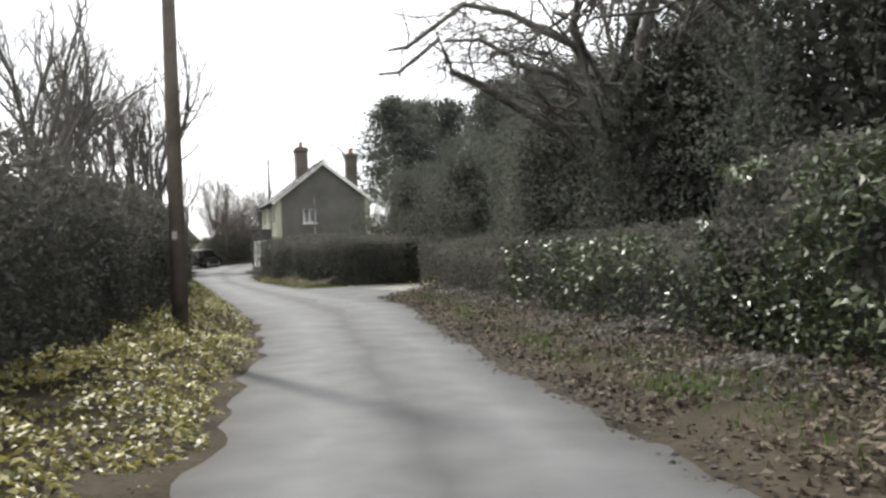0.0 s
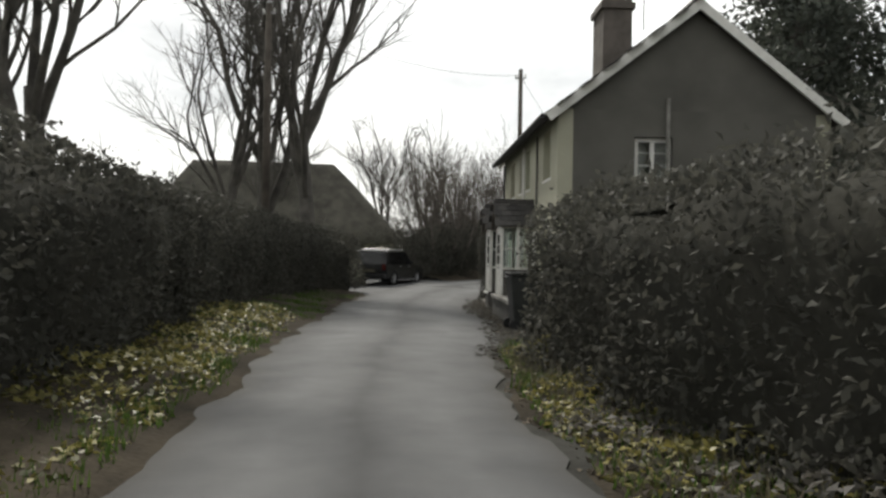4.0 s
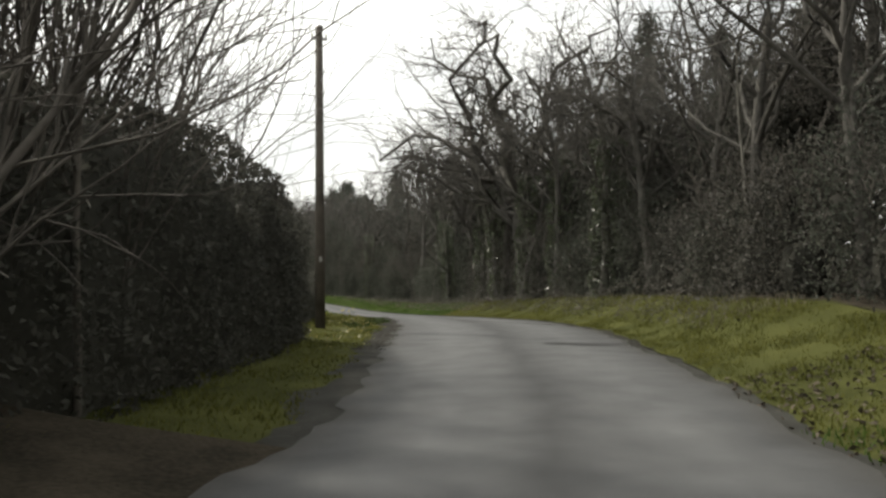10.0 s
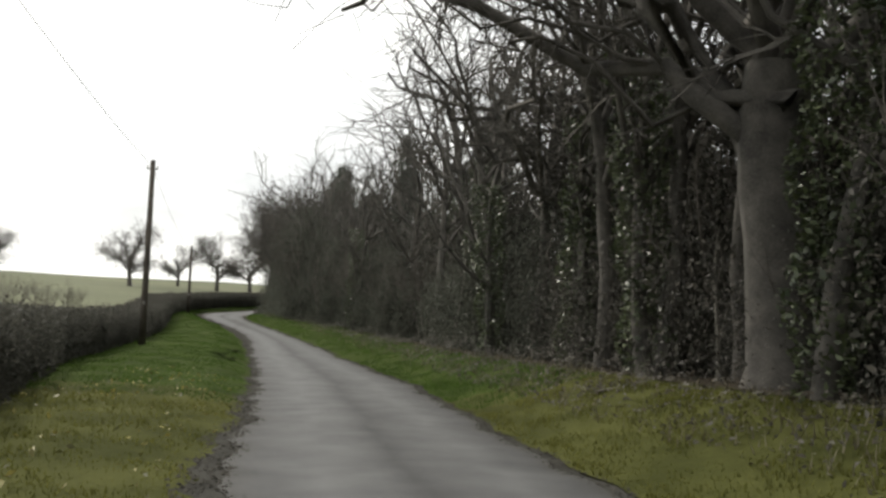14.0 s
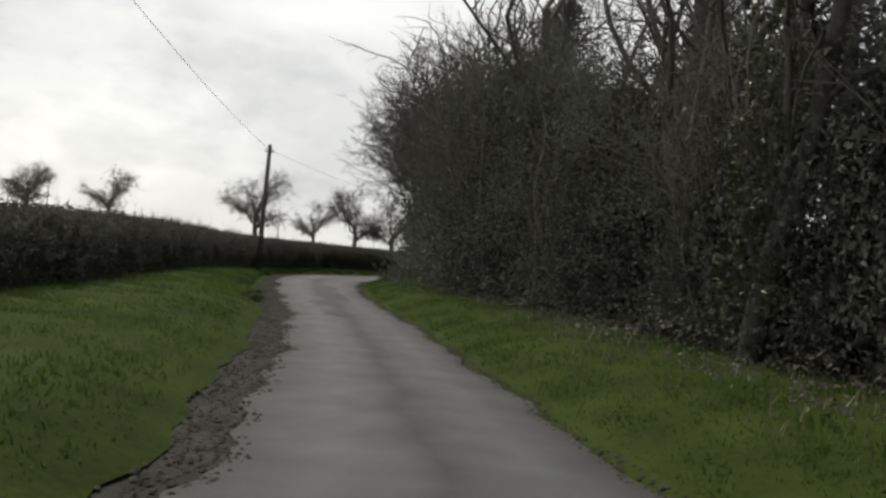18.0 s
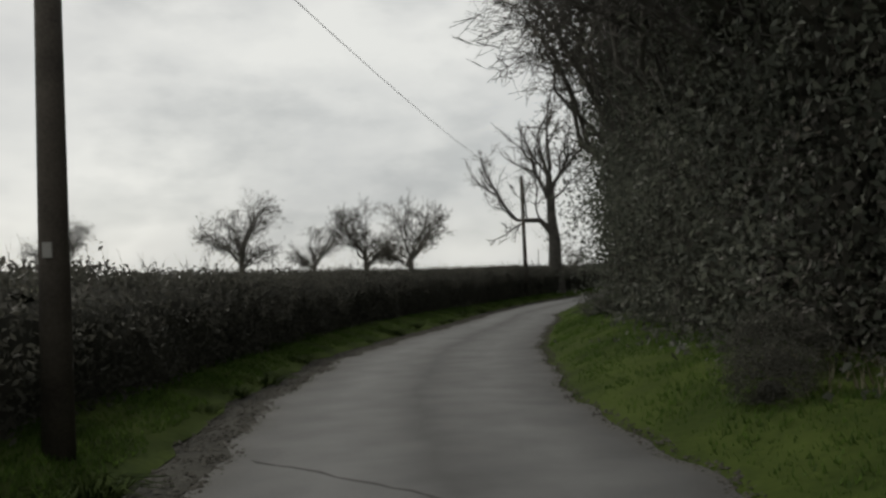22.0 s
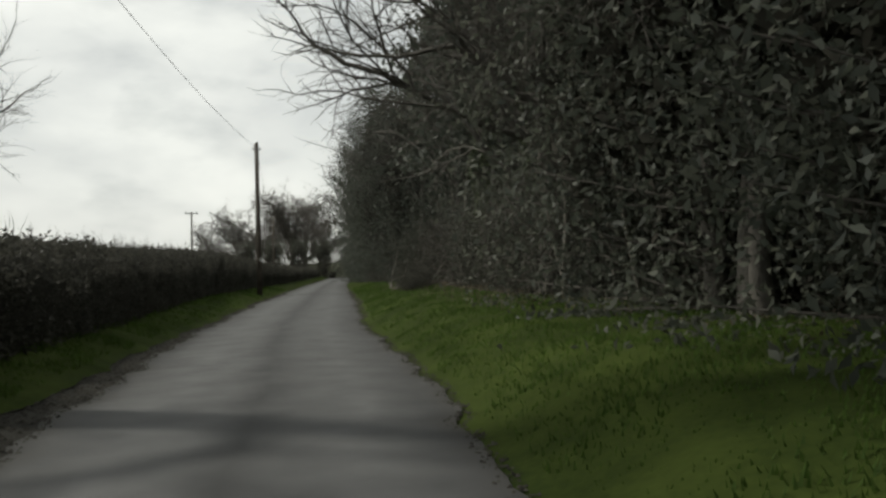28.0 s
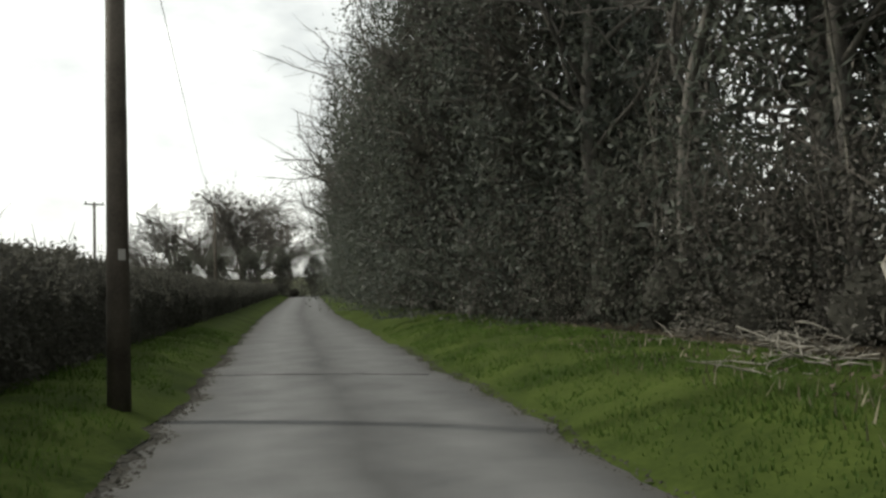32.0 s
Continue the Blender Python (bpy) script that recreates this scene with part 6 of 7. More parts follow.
for s, l, k in ((199, 7.6, 1.2), (211, 7.8, 1.2), (240, 9.0, 1.2), (247, 8.6, 1.25)):
    plant_at(PINE, s, l, k, up(s), label="tall dark pine inside the wood")
for s in (*np.arange(196, 236, 5.6), *np.arange(262, 300, 5.6)):
    plant_at(YEW, s, wood_front(s) + rng.uniform(3.6, 5.5), rng.uniform(0.9, 1.15), up(s))
for s, l, k in ((166, 6.0, 1.05), (172, 5.4, 1.3), (177, 4.9, 1.4), (182, 4.9, 1.45), (186.5, 5.2, 1.4), (191, 4.7, 1.4), (213, 5.6, 1.1), (218, 5.7, 1.2), (224, 6.3, 0.95)):
    plant_at(EDGE_TREE, s, l, k, up(s), tall=1.0)
for s, l, k in ((215, 6.0, 1.1), (221.5, 6.2, 1.15)):
    plant_at(YEW, s, l, k, up(s))
for s, l, k in ((106, -13, .5), (111, -14, .45), (117, -15, .5), (150, -13, .42), (155, -15, .45), (160, -12, .4), (166, -11, .35), (131, -16, .45)):
    plant_at(SHRUB, s, l, k, 0.1, label="low bare shrub behind the field hedge")
for s, l, k in ((134, 7.4, .75), (139, 6.8, .7), (145, 6.4, .72), (151, 6.2, .8), (157, 6.2, 1.1), (163, 6.2, 1.15), (169, 6.2, 1.1)):
    plant_at(SHRUB, s, l, k, up(s), tall=1.15)
for s in np.arange(156, 192, 2.0):
    plant_at(HOLLY, s + rng.normal(0, 0.4), wood_front(s) + rng.uniform(1.0, 1.6), rng.uniform(0.95, 1.1), up(s), tall=rng.uniform(1.2, 1.55))
for s in np.arange(178, 262, 6.5):
    plant_at(FIR, s, wood_front(s) + rng.uniform(2.2, 3.5), rng.uniform(0.85, 1.1), up(s))
for s in np.arange(242, 264, 7.0):
    plant_at(FIR, s, wood_front(s) + rng.uniform(2.6, 3.4), rng.uniform(1.2, 1.4), up(s))
for s in np.arange(262, 340, 4.5):
    plant_at(FIR, s, wood_front(s) + rng.uniform(1.8, 2.6), rng.uniform(0.95, 1.2), up(s))

# ---- fields on the left ----


def limb_tree():
    """The tall bare tree by the lane with one heavy low limb reaching out."""
    ob = empty("roadside_tree", 2.7, 213.2, -0.8, 0, "tall bare roadside tree with a heavy crooked limb", "tree")
    st = Sticks(301)
    st.limb([(0, 0, -0.3), (0.02, 0, 0.9), (-0.05, 0, 2.2), (0.0, 0, 3.6), (-0.1, 0.1, 5.0), (-0.12, 0.1, 6.6), (-0.2, 0, 8.2)], [0.62, 0.47, 0.43, 0.38, 0.30, 0.25, 0.17], 12)
    mesh_part("trunk", st.mesh("trunk", BARK), ob, "dark rough trunk with ivy stems")
    fine = [None, (8, 0.7, 0.5, 0.14, 0.05, 5, 6), (6, 0.7, 0.5, 0.2, 0.03, 4, 4), (5, 0.7, 0.5, 0.2, 0.0, 3, 3), (0, 0, 0, 0.2, 0, 3, 3)]
    g = Sticks(302)
    arm = [(0.0, 0, 3.7), (-0.35, 0, 4.4), (-0.9, -0.1, 4.95), (-1.7, -0.2, 4.95), (-2.4, -0.2, 5.0), (-3.0, -0.3, 5.7), (-3.5, -0.4, 6.6)]
    g.limb(arm, [0.24, 0.2, 0.17, 0.14, 0.11, 0.08, 0.05], 8)
    for q, w, n in ((2, (-0.2, 0.2, 1), 2.2), (3, (-0.6, 0, -0.35), 1.7), (4, (-0.8, -0.3, 0.5), 2.0), (5, (-0.9, 0.2, 0.5), 2.2), (6, (-0.5, 0, 0.9), 2.0), (6, (-0.9, 0.3, 0.4), 1.8), (3, (-0.3, -0.4, 0.8), 1.9)):
        w = np.array(w) / np.linalg.norm(w)
        g.grow(arm[q], w, n, 0.07, 1, fine)
    mesh_part("limb", g.mesh("limb", BARK), ob, "heavy crooked limb reaching over the hedge")
    for k, (h, w, n, r) in enumerate(((8.1, (-0.1, 0, 1), 3.0, 0.15), (7.0, (0.6, 0.2, 0.9), 3.4, 0.14), (6.0, (-0.7, 0.3, 0.9), 3.6, 0.15), (6.6, (0.2, -0.7, 0.9), 3.0, 0.12), (7.6, (-0.5, -0.3, 0.9), 2.8, 0.12), (6.2, (0.8, -0.2, 0.75), 2.4, 0.08), (2.6, (0.6, 0.2, 0.7), 1.5, 0.022), (3.1, (-0.6, 0.3, 0.6), 1.6, 0.022), (1.9, (-0.6, -0.4, 0.6), 1.2, 0.02), (2.1, (0.7, -0.3, 0.7), 1.3, 0.02), (7.4, (-0.6, 0.3, 0.7), 2.8, 0.1), (5.0, (0.3, 0.6, 0.8), 2.2, 0.07))):
        g = Sticks(310 + k)
        w = np.array(w) / np.linalg.norm(w)
        g.grow((-0.05, 0, h), w, n, r, 1, fine)
        mesh_part("limb", g.mesh("limb", BARK), ob)


limb_tree()
for l in range(-14, 15, 4):
    plant_at(YEW, 346 + 0.2 * l, l, 0.8, 0.0)
    plant_at(LAUREL, 343 + 0.2 * l, l + 1.5, 1.3, 0.0)
END_TREES = ((73, 345, 1.55), (68, 344, 1.35), (79, 350, 1.5), (60.5, 340, 1.15), (56, 337, .95), (86, 356, 1.4))


def overhang_tree(s, l, seed, low, reach, label):
    # a tree of the wood's edge with heavy limbs reaching out over the lane
    p = at(s, l)
    ob = empty("overhanging_tree", float(p[0]), float(p[1]), float(p[2]) + up(s), math.degrees(heading(s)), label, "tree")
    st = Sticks(seed)
    st.limb([(0, 0, -0.4), (0.05, 0, 2), (-0.05, 0.1, 5), (0, 0.1, 8), (0.1, 0, 11)], [0.4, 0.27, 0.22, 0.16, 0.06], 10)
    mesh_part("trunk", st.mesh("trunk", BARK), ob)
    fine = [None, (9, 0.55, 0.5, 0.10, 0.02, 5, 7), (7, 0.6, 0.5, 0.16, 0.03, 4, 5), (5, 0.6, 0.55, 0.2, 0.02, 3, 3), (0, 0, 0, 0.2, 0, 3, 3)]
    for k, (h, w) in enumerate(((low, (-1, -0.1, 0.12)), (low + 0.8, (-0.9, -0.4, 0.2)), (low + 1.6, (-0.9, 0.3, 0.35)), (low + 2.8, (-0.8, 0.1, 0.6)), (low + 4.0, (-0.5, -0.3, 0.8)), (low + 4.5, (0.5, 0.3, 0.8)))):
        g = Sticks(seed + 10 + k)
        g.least = 0.004
        w = np.array(w) / np.linalg.norm(w)
        g.grow((0, 0, h), w, reach * (1 - 0.1 * k), 0.022 * reach, 1, fine)
        mesh_part("limb", g.mesh("limb", BARK), ob)


overhang_tree(228.5, 6.7, 501, 3.9, 4.7, "bare tree reaching over the verge from the wood")
for s, l, k in ((97, 5.9, .8), (102.5, 6.2, .9), (106, 6.0, .85), (111.5, 6.4, .9), (116, 6.6, .9), (122, 6.2, .8)):
    plant_at(IVY, s, l, k, up(s))
overhang_tree(190, 7.4, 601, 3.2, 2.9, "bare tree with low twigs reaching over the verge")
for x, y, k in ((-29.6, 292.8, 1.3), (-21.3, 327, 1.0), (-10.8, 305, 1.3), (-2.8, 308, 1.35), (-60, 300, 1.0), (-72, 290, .9), (-80, 310, .9), (-95, 300, 1.0), (24, 300, 0.5), *END_TREES):
    plant(FAR, x, y, k)


# ---- grass blades, litter and ground plants ----
def scatter(s0, s1, near, far, n, seed):
    """Random stations and offsets between two offset lines given as functions of s."""
    rng = np.random.default_rng(seed)
    s = rng.uniform(s0, s1, n)
    k = rng.uniform(0, 1, n)
    return rng, s, near(s) * (1 - k) + far(s) * k, k


def surface_up(s, l):
    """Height of verge and bank over the lane's level."""
    s, l = np.asarray(s, float), np.asarray(l, float)
    r, e = right_edge(s), left_edge(s)
    right = right_rise(s, l)
    left = np.where(s > 76.5, left_rise(s, l),
                    np.interp(np.clip((e - l) / np.maximum(e + 10.0, 0.1), 0, 1), np.linspace(0, 1, 7), [0, 0.22, 0.42, 0.5, 0.5, 0.45, 0.4]))
    early = np.interp(np.clip((l - r) / np.maximum(16.0 - r, 0.1), 0, 1), np.linspace(0, 1, 7), [0, 0.12, 0.22, 0.3, 0.3, 0.3, 0.3])
    return np.where(l > 0, np.where(s < 62, early, right), left) - 0.035


def grass(name, s0, s1, near, far, n, height, seed, material, label, clump=0.45):
    """Thin curved blades standing on the verge, thicker in tufts."""
    rng, s, l, k = scatter(s0, s1, near, far, n, seed)
    patchy = np.array([noise.noise(Vector((a * 0.9, b * 0.9, seed))) for a, b in zip(s, l)])
    keep = rng.uniform(-0.5, 0.5, n) < patchy + 1 - clump
    s, l, k, patchy = s[keep], l[keep], k[keep], patchy[keep]
    n = len(s)
    p = at(s, l)
    p[:, 2] += surface_up(s, l) - 0.01
    a = rng.uniform(0, 6.28, n)
    h = height * rng.uniform(0.5, 1.3, n) * (0.8 + 0.7 * np.clip(patchy, -0.5, 0.8))
    lean = rng.uniform(0.1, 0.8, n) * h
    w = rng.uniform(0.006, 0.014, n)
    c, d = np.cos(a), np.sin(a)
    side = np.stack([-d * w, c * w, np.zeros(n)], -1)
    tip = p + np.stack([c * lean, d * lean, h], -1)
    v = np.stack([p - side, p + side, tip], 1).reshape(-1, 3)
    o = v.mean(0)
    ob = new(name, mesh_of(name, v - o, np.arange(3 * n).reshape(-1, 3), material))
    ob.location = tuple(float(q) for q in o)
    tagged(ob, label, "grass", kind="stuff")


def line_of(off):
    return lambda s: np.full(np.shape(s), float(off))


def past_left(d):
    return lambda s: left_edge(s) - d


def verge_left(s):
    return left_edge(s) - 0.35 - np.interp(s, [132, 142, 156, 165, 215, 232], [0, 0.35, 0.45, 0.35, 0.5, 0])


def past_right(d):
    return lambda s: right_edge(s) + d


for a, b, n, seed in ((76, 112, 46000, 1), (112, 152, 52000, 2), (152, 186, 52000, 3), (186, 220, 36000, 4), (220, 262, 40000, 5)):
    grass("verge_grass", a, b, verge_left, line_of(-5.2 if a < 100 else -6.0 if a < 150 else -4.2), n, 0.06, seed, OLIVE_BLADE if a < 112 else BLADE, "short green grass on the verge beside the hedge")
for a, b, n, seed in ((76, 112, 52000, 6), (112, 152, 52000, 7), (152, 186, 42000, 8), (186, 220, 46000, 9), (220, 262, 56000, 10)):
    grass("verge_grass", a, b, past_right(0.25), line_of(5.8), n, 0.065, seed, OLIVE_BLADE if a < 112 else BLADE, "bright green grass on the verge below the wood")
grass("dry_grass", 84, 175, past_right(1.3), line_of(6.0), 9000, 0.2, 11, STRAW, "dry straw-coloured grass stems along the wood", 0.9)
grass("dry_grass", 150, 185, past_left(2.0), line_of(-6.0), 2500, 0.14, 12, STRAW, "dry straw-coloured grass on the verge", 0.9)
grass("dry_grass", 220, 250, line_of(3.6), line_of(6.4), 1800, 0.2, 13, STRAW, "dry straw-coloured grass stems along the wood", 0.9)
grass("bank_grass", -6, 25, past_right(0.7), line_of(4.9), 15000, 0.13, 14, BLADE, "thin grass among dead leaves on the bank", 0.9)
grass("dry_grass", -6, 25, past_right(0.6), line_of(4.9), 6500, 0.16, 15, STRAW, "pale dry grass on the bank", 0.9)
grass("bank_grass", 32, 46, past_right(0.15), line_of(3.6), 9000, 0.14, 16, BLADE, "grass tufts below the clipped hedge", 0.7)
grass("bank_grass", 20, 60, past_left(0.15), line_of(-3.2), 24000, 0.13, 17, BLADE, "grass below the rough hedge", 0.9)


def ground_leaves(name, s0, s1, near, far, n, size, seed, material, label, mound=0.0, category="leaves"):
    rng, s, l, k = scatter(s0, s1, near, far, n, seed)
    lump_up = np.array([max(0.0, 0.5 + noise.fractal(Vector((a * 0.5, b * 0.8, seed)), 1.0, 2.0, 3)) for a, b in zip(s, l)])
    p = at(s, l)
    p[:, 2] += surface_up(s, l) + 0.01 + mound * lump_up * np.sin(np.clip(k * 1.5, 0, 1) * 1.57) * rng.uniform(0.35, 1.0, n) ** 0.5
    o = p.mean(0)
    ob = new(name, leaves(name, p - o, size, material, seed, 0.45))
    ob.location = tuple(float(q) for q in o)
    tagged(ob, label, category, kind="stuff")


ground_leaves("bramble_cover", -8, 26, past_left(0.1), line_of(-3.3), 36000, 0.036, 21, BANK_LEAF, "yellow-green brambles and ivy covering the sunlit bank", 0.62, "undergrowth")
ground_leaves("bramble_cover", 26, 50, past_left(0.2), line_of(-3.2), 9000, 0.04, 22, BANK_LEAF, "yellow-green brambles and ivy low on the bank", 0.3, "undergrowth")
ground_leaves("dead_leaves", -8, 25, past_right(0.1), line_of(5.0), 15000, 0.045, 23, DEAD_LEAF, "brown dead leaves and dead bracken on the bank under the hedge", 0.22)
ground_leaves("bramble_cover", -8, 25, past_right(1.2), line_of(5.0), 7000, 0.045, 19, BROWN_LEAF, "brown brambles on the bank under the hedge", 0.35, "undergrowth")
ground_leaves("bramble_cover", 33, 46, past_right(0.2), line_of(3.3), 7000, 0.04, 31, BANK_LEAF, "dull yellow-green brambles mounded below the clipped hedge", 0.35, "undergrowth")
ground_leaves("bramble_cover", 33, 45, past_right(0.3), line_of(3.3), 4000, 0.045, 32, BROWN_LEAF, "brown brambles mounded below the clipped hedge", 0.4, "undergrowth")
grass("dry_grass", 32.5, 46, past_right(0.2), line_of(3.2), 5000, 0.22, 33, STRAW, "dry grass stems on the bank below the hedge", 0.9)
ground_leaves("dead_leaves", 32, 46, past_right(0.05), line_of(3.4), 2500, 0.035, 24, DEAD_LEAF, "brown dead leaves under the clipped hedge", 0.04)
ground_leaves("dead_leaves", 44, 60, past_right(-0.25), past_right(0.9), 2200, 0.03, 25, DEAD_LEAF, "dead leaves drifted before the cottage kerb", 0.01)
ground_leaves("dead_leaves", 84, 260, line_of(4.2), line_of(7.0), 7000, 0.04, 26, DEAD_LEAF, "brown dead leaves along the edge of the wood", 0.1)
ground_leaves("bramble_cover", 86, 175, line_of(4.3), line_of(6.0), 9000, 0.04, 27, BROWN_LEAF, "low brown brambles along the edge of the wood", 0.55, "undergrowth")
ground_leaves("weeds", 84, 118, past_left(0.3), line_of(-3.4), 500, 0.045, 28, BANK_LEAF, "broad-leaved weeds on the grass verge", 0.16, "undergrowth")


def hedge_ivy(s0, s1, l, top, n, seed):
    """Glossy ivy spilling down the face of a hedge."""
    rng = np.random.default_rng(seed)
    s, h = rng.uniform(s0, s1, n), rng.uniform(0, 1, n) ** 0.8 * top
    keep = np.array([noise.noise(Vector((a * 0.9, b * 0.9, seed))) for a, b in zip(s, h)]) > -0.12
    s, h = s[keep], h[keep]
    p = at(s, l - 0.1 - rng.exponential(0.07, len(s)))
    p[:, 2] += h + 0.15
    o = p.mean(0)
    ob = new("hedge_ivy", leaves("hedge_ivy", p - o, 0.055, IVY_LEAF, seed, 0.2))
    ob.location = tuple(float(q) for q in o)
    tagged(ob, "glossy green ivy spilling down the hedge", "ivy", kind="stuff")


hedge_ivy(3.5, 9.5, 4.75, 2.1, 5200, 71)
hedge_ivy(9.5, 18, 4.6, 1.4, 2200, 72)


def clods(s0, s1, near, far, n, size, seed, label, level=0.0):
    """Crumbs of mud and small stones strewn along the broken edge of the lane."""
    rng, s, l, k = scatter(s0, s1, near, far, n, seed)
    p = at(s, l)
    p[:, 2] += level
    shape = np.array([(1, 0, 0), (0, 1, 0), (-1, 0, 0), (0, -1, 0), (0, 0, 0.7)])
    r = size * rng.uniform(0.3, 1.0, (n, 1, 1)) ** 2
    v = p[:, None] + shape[None] * r * rng.uniform(0.6, 1.3, (n, 5, 3))
    f = np.array([(0, 1, 4), (1, 2, 4), (2, 3, 4), (3, 0, 4)])[None] + 5 * np.arange(n)[:, None, None]
    o = p.mean(0)
    ob = new("mud_clods", mesh_of("mud_clods", (v - o).reshape(-1, 3), f.reshape(-1, 3), CLOD))
    ob.location = tuple(float(q) for q in o)
    tagged(ob, label, "mud", kind="stuff")


for a, b, n, seed in ((84, 132, 4000, 51), (132, 180, 7000, 52), (180, 222, 7000, 53), (222, 256, 4500, 54)):
    clods(a, b, past_left(-0.12), lambda s: verge_left(s) - 0.1, n * 2, 0.034, seed, "crumbled mud and small stones along the edge of the lane", 0.0)
    clods(a, b, past_right(-0.1), past_right(0.22), n, 0.026, seed + 10, "crumbled mud and small stones along the edge of the lane", 0.0)
clods(-6, 26, past_right(-0.15), past_right(0.5), 2500, 0.04, 55, "mud and grit washed along the edge of the lane", 0.0)
clods(44, 60, past_right(-0.2), past_right(0.7), 1800, 0.05, 56, "mud and grit along the cottage kerb", 0.02)


# ---- road marks: tar patches and cracks ----
def tar_patch(s0, s1, l0, l1, seed, label, material=None):
    rng = np.random.default_rng(seed)
    n = 26
    ss = np.linspace(s0, s1, n)
    wave = np.linspace(0, 7, n) + seed
    a = l0 + 0.14 * np.sin(wave * 1.7) + rng.normal(0, 0.03, n)
    b = l1 + 0.14 * np.sin(wave * 1.3 + 1) + rng.normal(0, 0.03, n)
    m = (l0 + l1) / 2
    pinch = np.minimum(1, np.sin(np.linspace(0.02, math.pi - 0.02, n)) * 3)
    a, b = m + (a - m) * pinch, m + (b - m) * pinch
    v = np.stack([at(ss, a), at(ss, m + 0 * ss), at(ss, b)], 1)
    r, e = right_edge(ss), left_edge(ss)
    for j, x in enumerate((a, m + 0 * ss, b)):
        v[:, j, 2] += 0.007
        v[:, j, 2] += np.array([np.interp(float((q - w) / (z - w)), np.linspace(0, 1, 6), lane_crown) for q, w, z in zip(np.broadcast_to(x, (n,)), e, r)])
    i, j = np.meshgrid(np.arange(n - 1), np.arange(2), indexing="ij")
    q = np.stack([i * 3 + j, i * 3 + j + 1, (i + 1) * 3 + j + 1, (i + 1) * 3 + j], -1).reshape(-1, 4)
    tagged(new("tar_patch", mesh_of("tar_patch", v.reshape(-1, 3), q, material or PATCH, True)), label, kind="structure")


for s0, s1, l0, l1, k in ((160.2, 164.3, 0.5, 1.2, 31), (157.6, 160.8, 0.75, 1.25, 32), (155.8, 157.9, 0.65, 1.35, 33), (153.2, 155.3, 0.3, 1.0, 36), (150.5, 152.0, 0.5, 0.9, 37)):
    tar_patch(s0, s1, l0, l1, k, "dark damp worn patch in the middle of the lane")
tar_patch(19.5, 28.0, 0.6, 0.95, 34, "dark strip of repaired tar in the lane")
tar_patch(84.5, 85.1, 1.6, 2.7, 35, "dark repair across the lane")


def road_crack(pts, seed):
    rng = np.random.default_rng(seed)
    st = Sticks(seed)
    path = []
    for (s0, l0), (s1, l1) in zip(pts, pts[1:]):
        for k in np.linspace(0, 1, 14)[:-1]:
            s, l = s0 + (s1 - s0) * k + rng.normal(0, 0.03), l0 + (l1 - l0) * k + rng.normal(0, 0.03)
            f = (l - left_edge(s)) / (right_edge(s) - left_edge(s))
            path.append(at(s, l) + (0, 0, np.interp(float(f), np.linspace(0, 1, 6), lane_crown) - 0.004))
    st.limb(path, rng.uniform(0.012, 0.024, len(path)), 5)
    tagged(new("road_crack", st.mesh("road_crack", PATCH)), "dark crack across the asphalt", kind="structure")


for k, pts in enumerate((((95.9, 0.87), (91.5, 3.0)), ((210.5, -2.0), (210.6, -1.2)), ((251.4, -1.0), (250.6, 0.6), (250.0, 2.3)), ((172.6, -1.5), (170.6, 0.3)), ((66.0, -1.5), (65.5, 1.6)), ((205.5, 0.4), (205.2, 1.3)))):
    road_crack(pts, 40 + k)


# ---- small things along the lane ----
def daffodils(s, l, n, seed, label):
    rng = np.random.default_rng(seed)
    p = at(s, l)
    ob = empty("daffodil_clump", float(p[0]), float(p[1]), float(p[2]) + float(surface_up(s, l)), 0, label, "flowers")
    st = Sticks(seed)
    heads = []
    for _ in range(n):
        q = rng.normal(0, 0.14, 2)
        top = np.array([q[0] * 1.5, q[1] * 1.5, rng.uniform(0.25, 0.4)])
        st.limb([(q[0], q[1], -0.02), top], [0.006, 0.004], 4)
        heads.append(top + rng.normal(0, 0.015, (8, 3)))
    for _ in range(n * 3):
        q = rng.normal(0, 0.16, 2)
        st.limb([(q[0], q[1], -0.02), (q[0] * 1.7, q[1] * 1.7, rng.uniform(0.15, 0.32))], [0.009, 0.002], 3)
    mesh_part("stems_and_leaves", st.mesh("stems", BLADE), ob, kind="stuff")
    mesh_part("flower_heads", leaves("flower_heads", np.concatenate(heads), 0.022, YELLOW, seed), ob, "yellow trumpet flowers", "stuff")


for k, (s, l, n) in enumerate(((25.8, 4.6, 5), (24.6, 4.5, 4), (101.6, -2.2, 4))):
    daffodils(s, l, n, 60 + k, "small clump of yellow daffodils beside the lane")


def branch(x, y, z, pts, r, label, seed):
    """A fallen broken branch with a few side twigs."""
    rng = np.random.default_rng(seed)
    st = Sticks(seed)
    pts = np.array(pts, float)
    st.limb(pts, np.linspace(r, r * 0.5, len(pts)), 8)
    for _ in range(4):
        k = int(rng.integers(1, len(pts)))
        d = rng.normal(0, 1, 3)
        d[2] = abs(d[2])
        st.grow(pts[k], d / np.linalg.norm(d), rng.uniform(0.25, 0.6), r * 0.4, 0, [(2, 0.6, 0.6, 0.15, 0, 5, 3), (0, 0, 0, 0.15, 0, 4, 2)])
    ob = new("fallen_branch", st.mesh("fallen_branch", PALE_BARK))
    ob.location = (x, y, z)
    tagged(ob, label, "branch", "fallen branches")


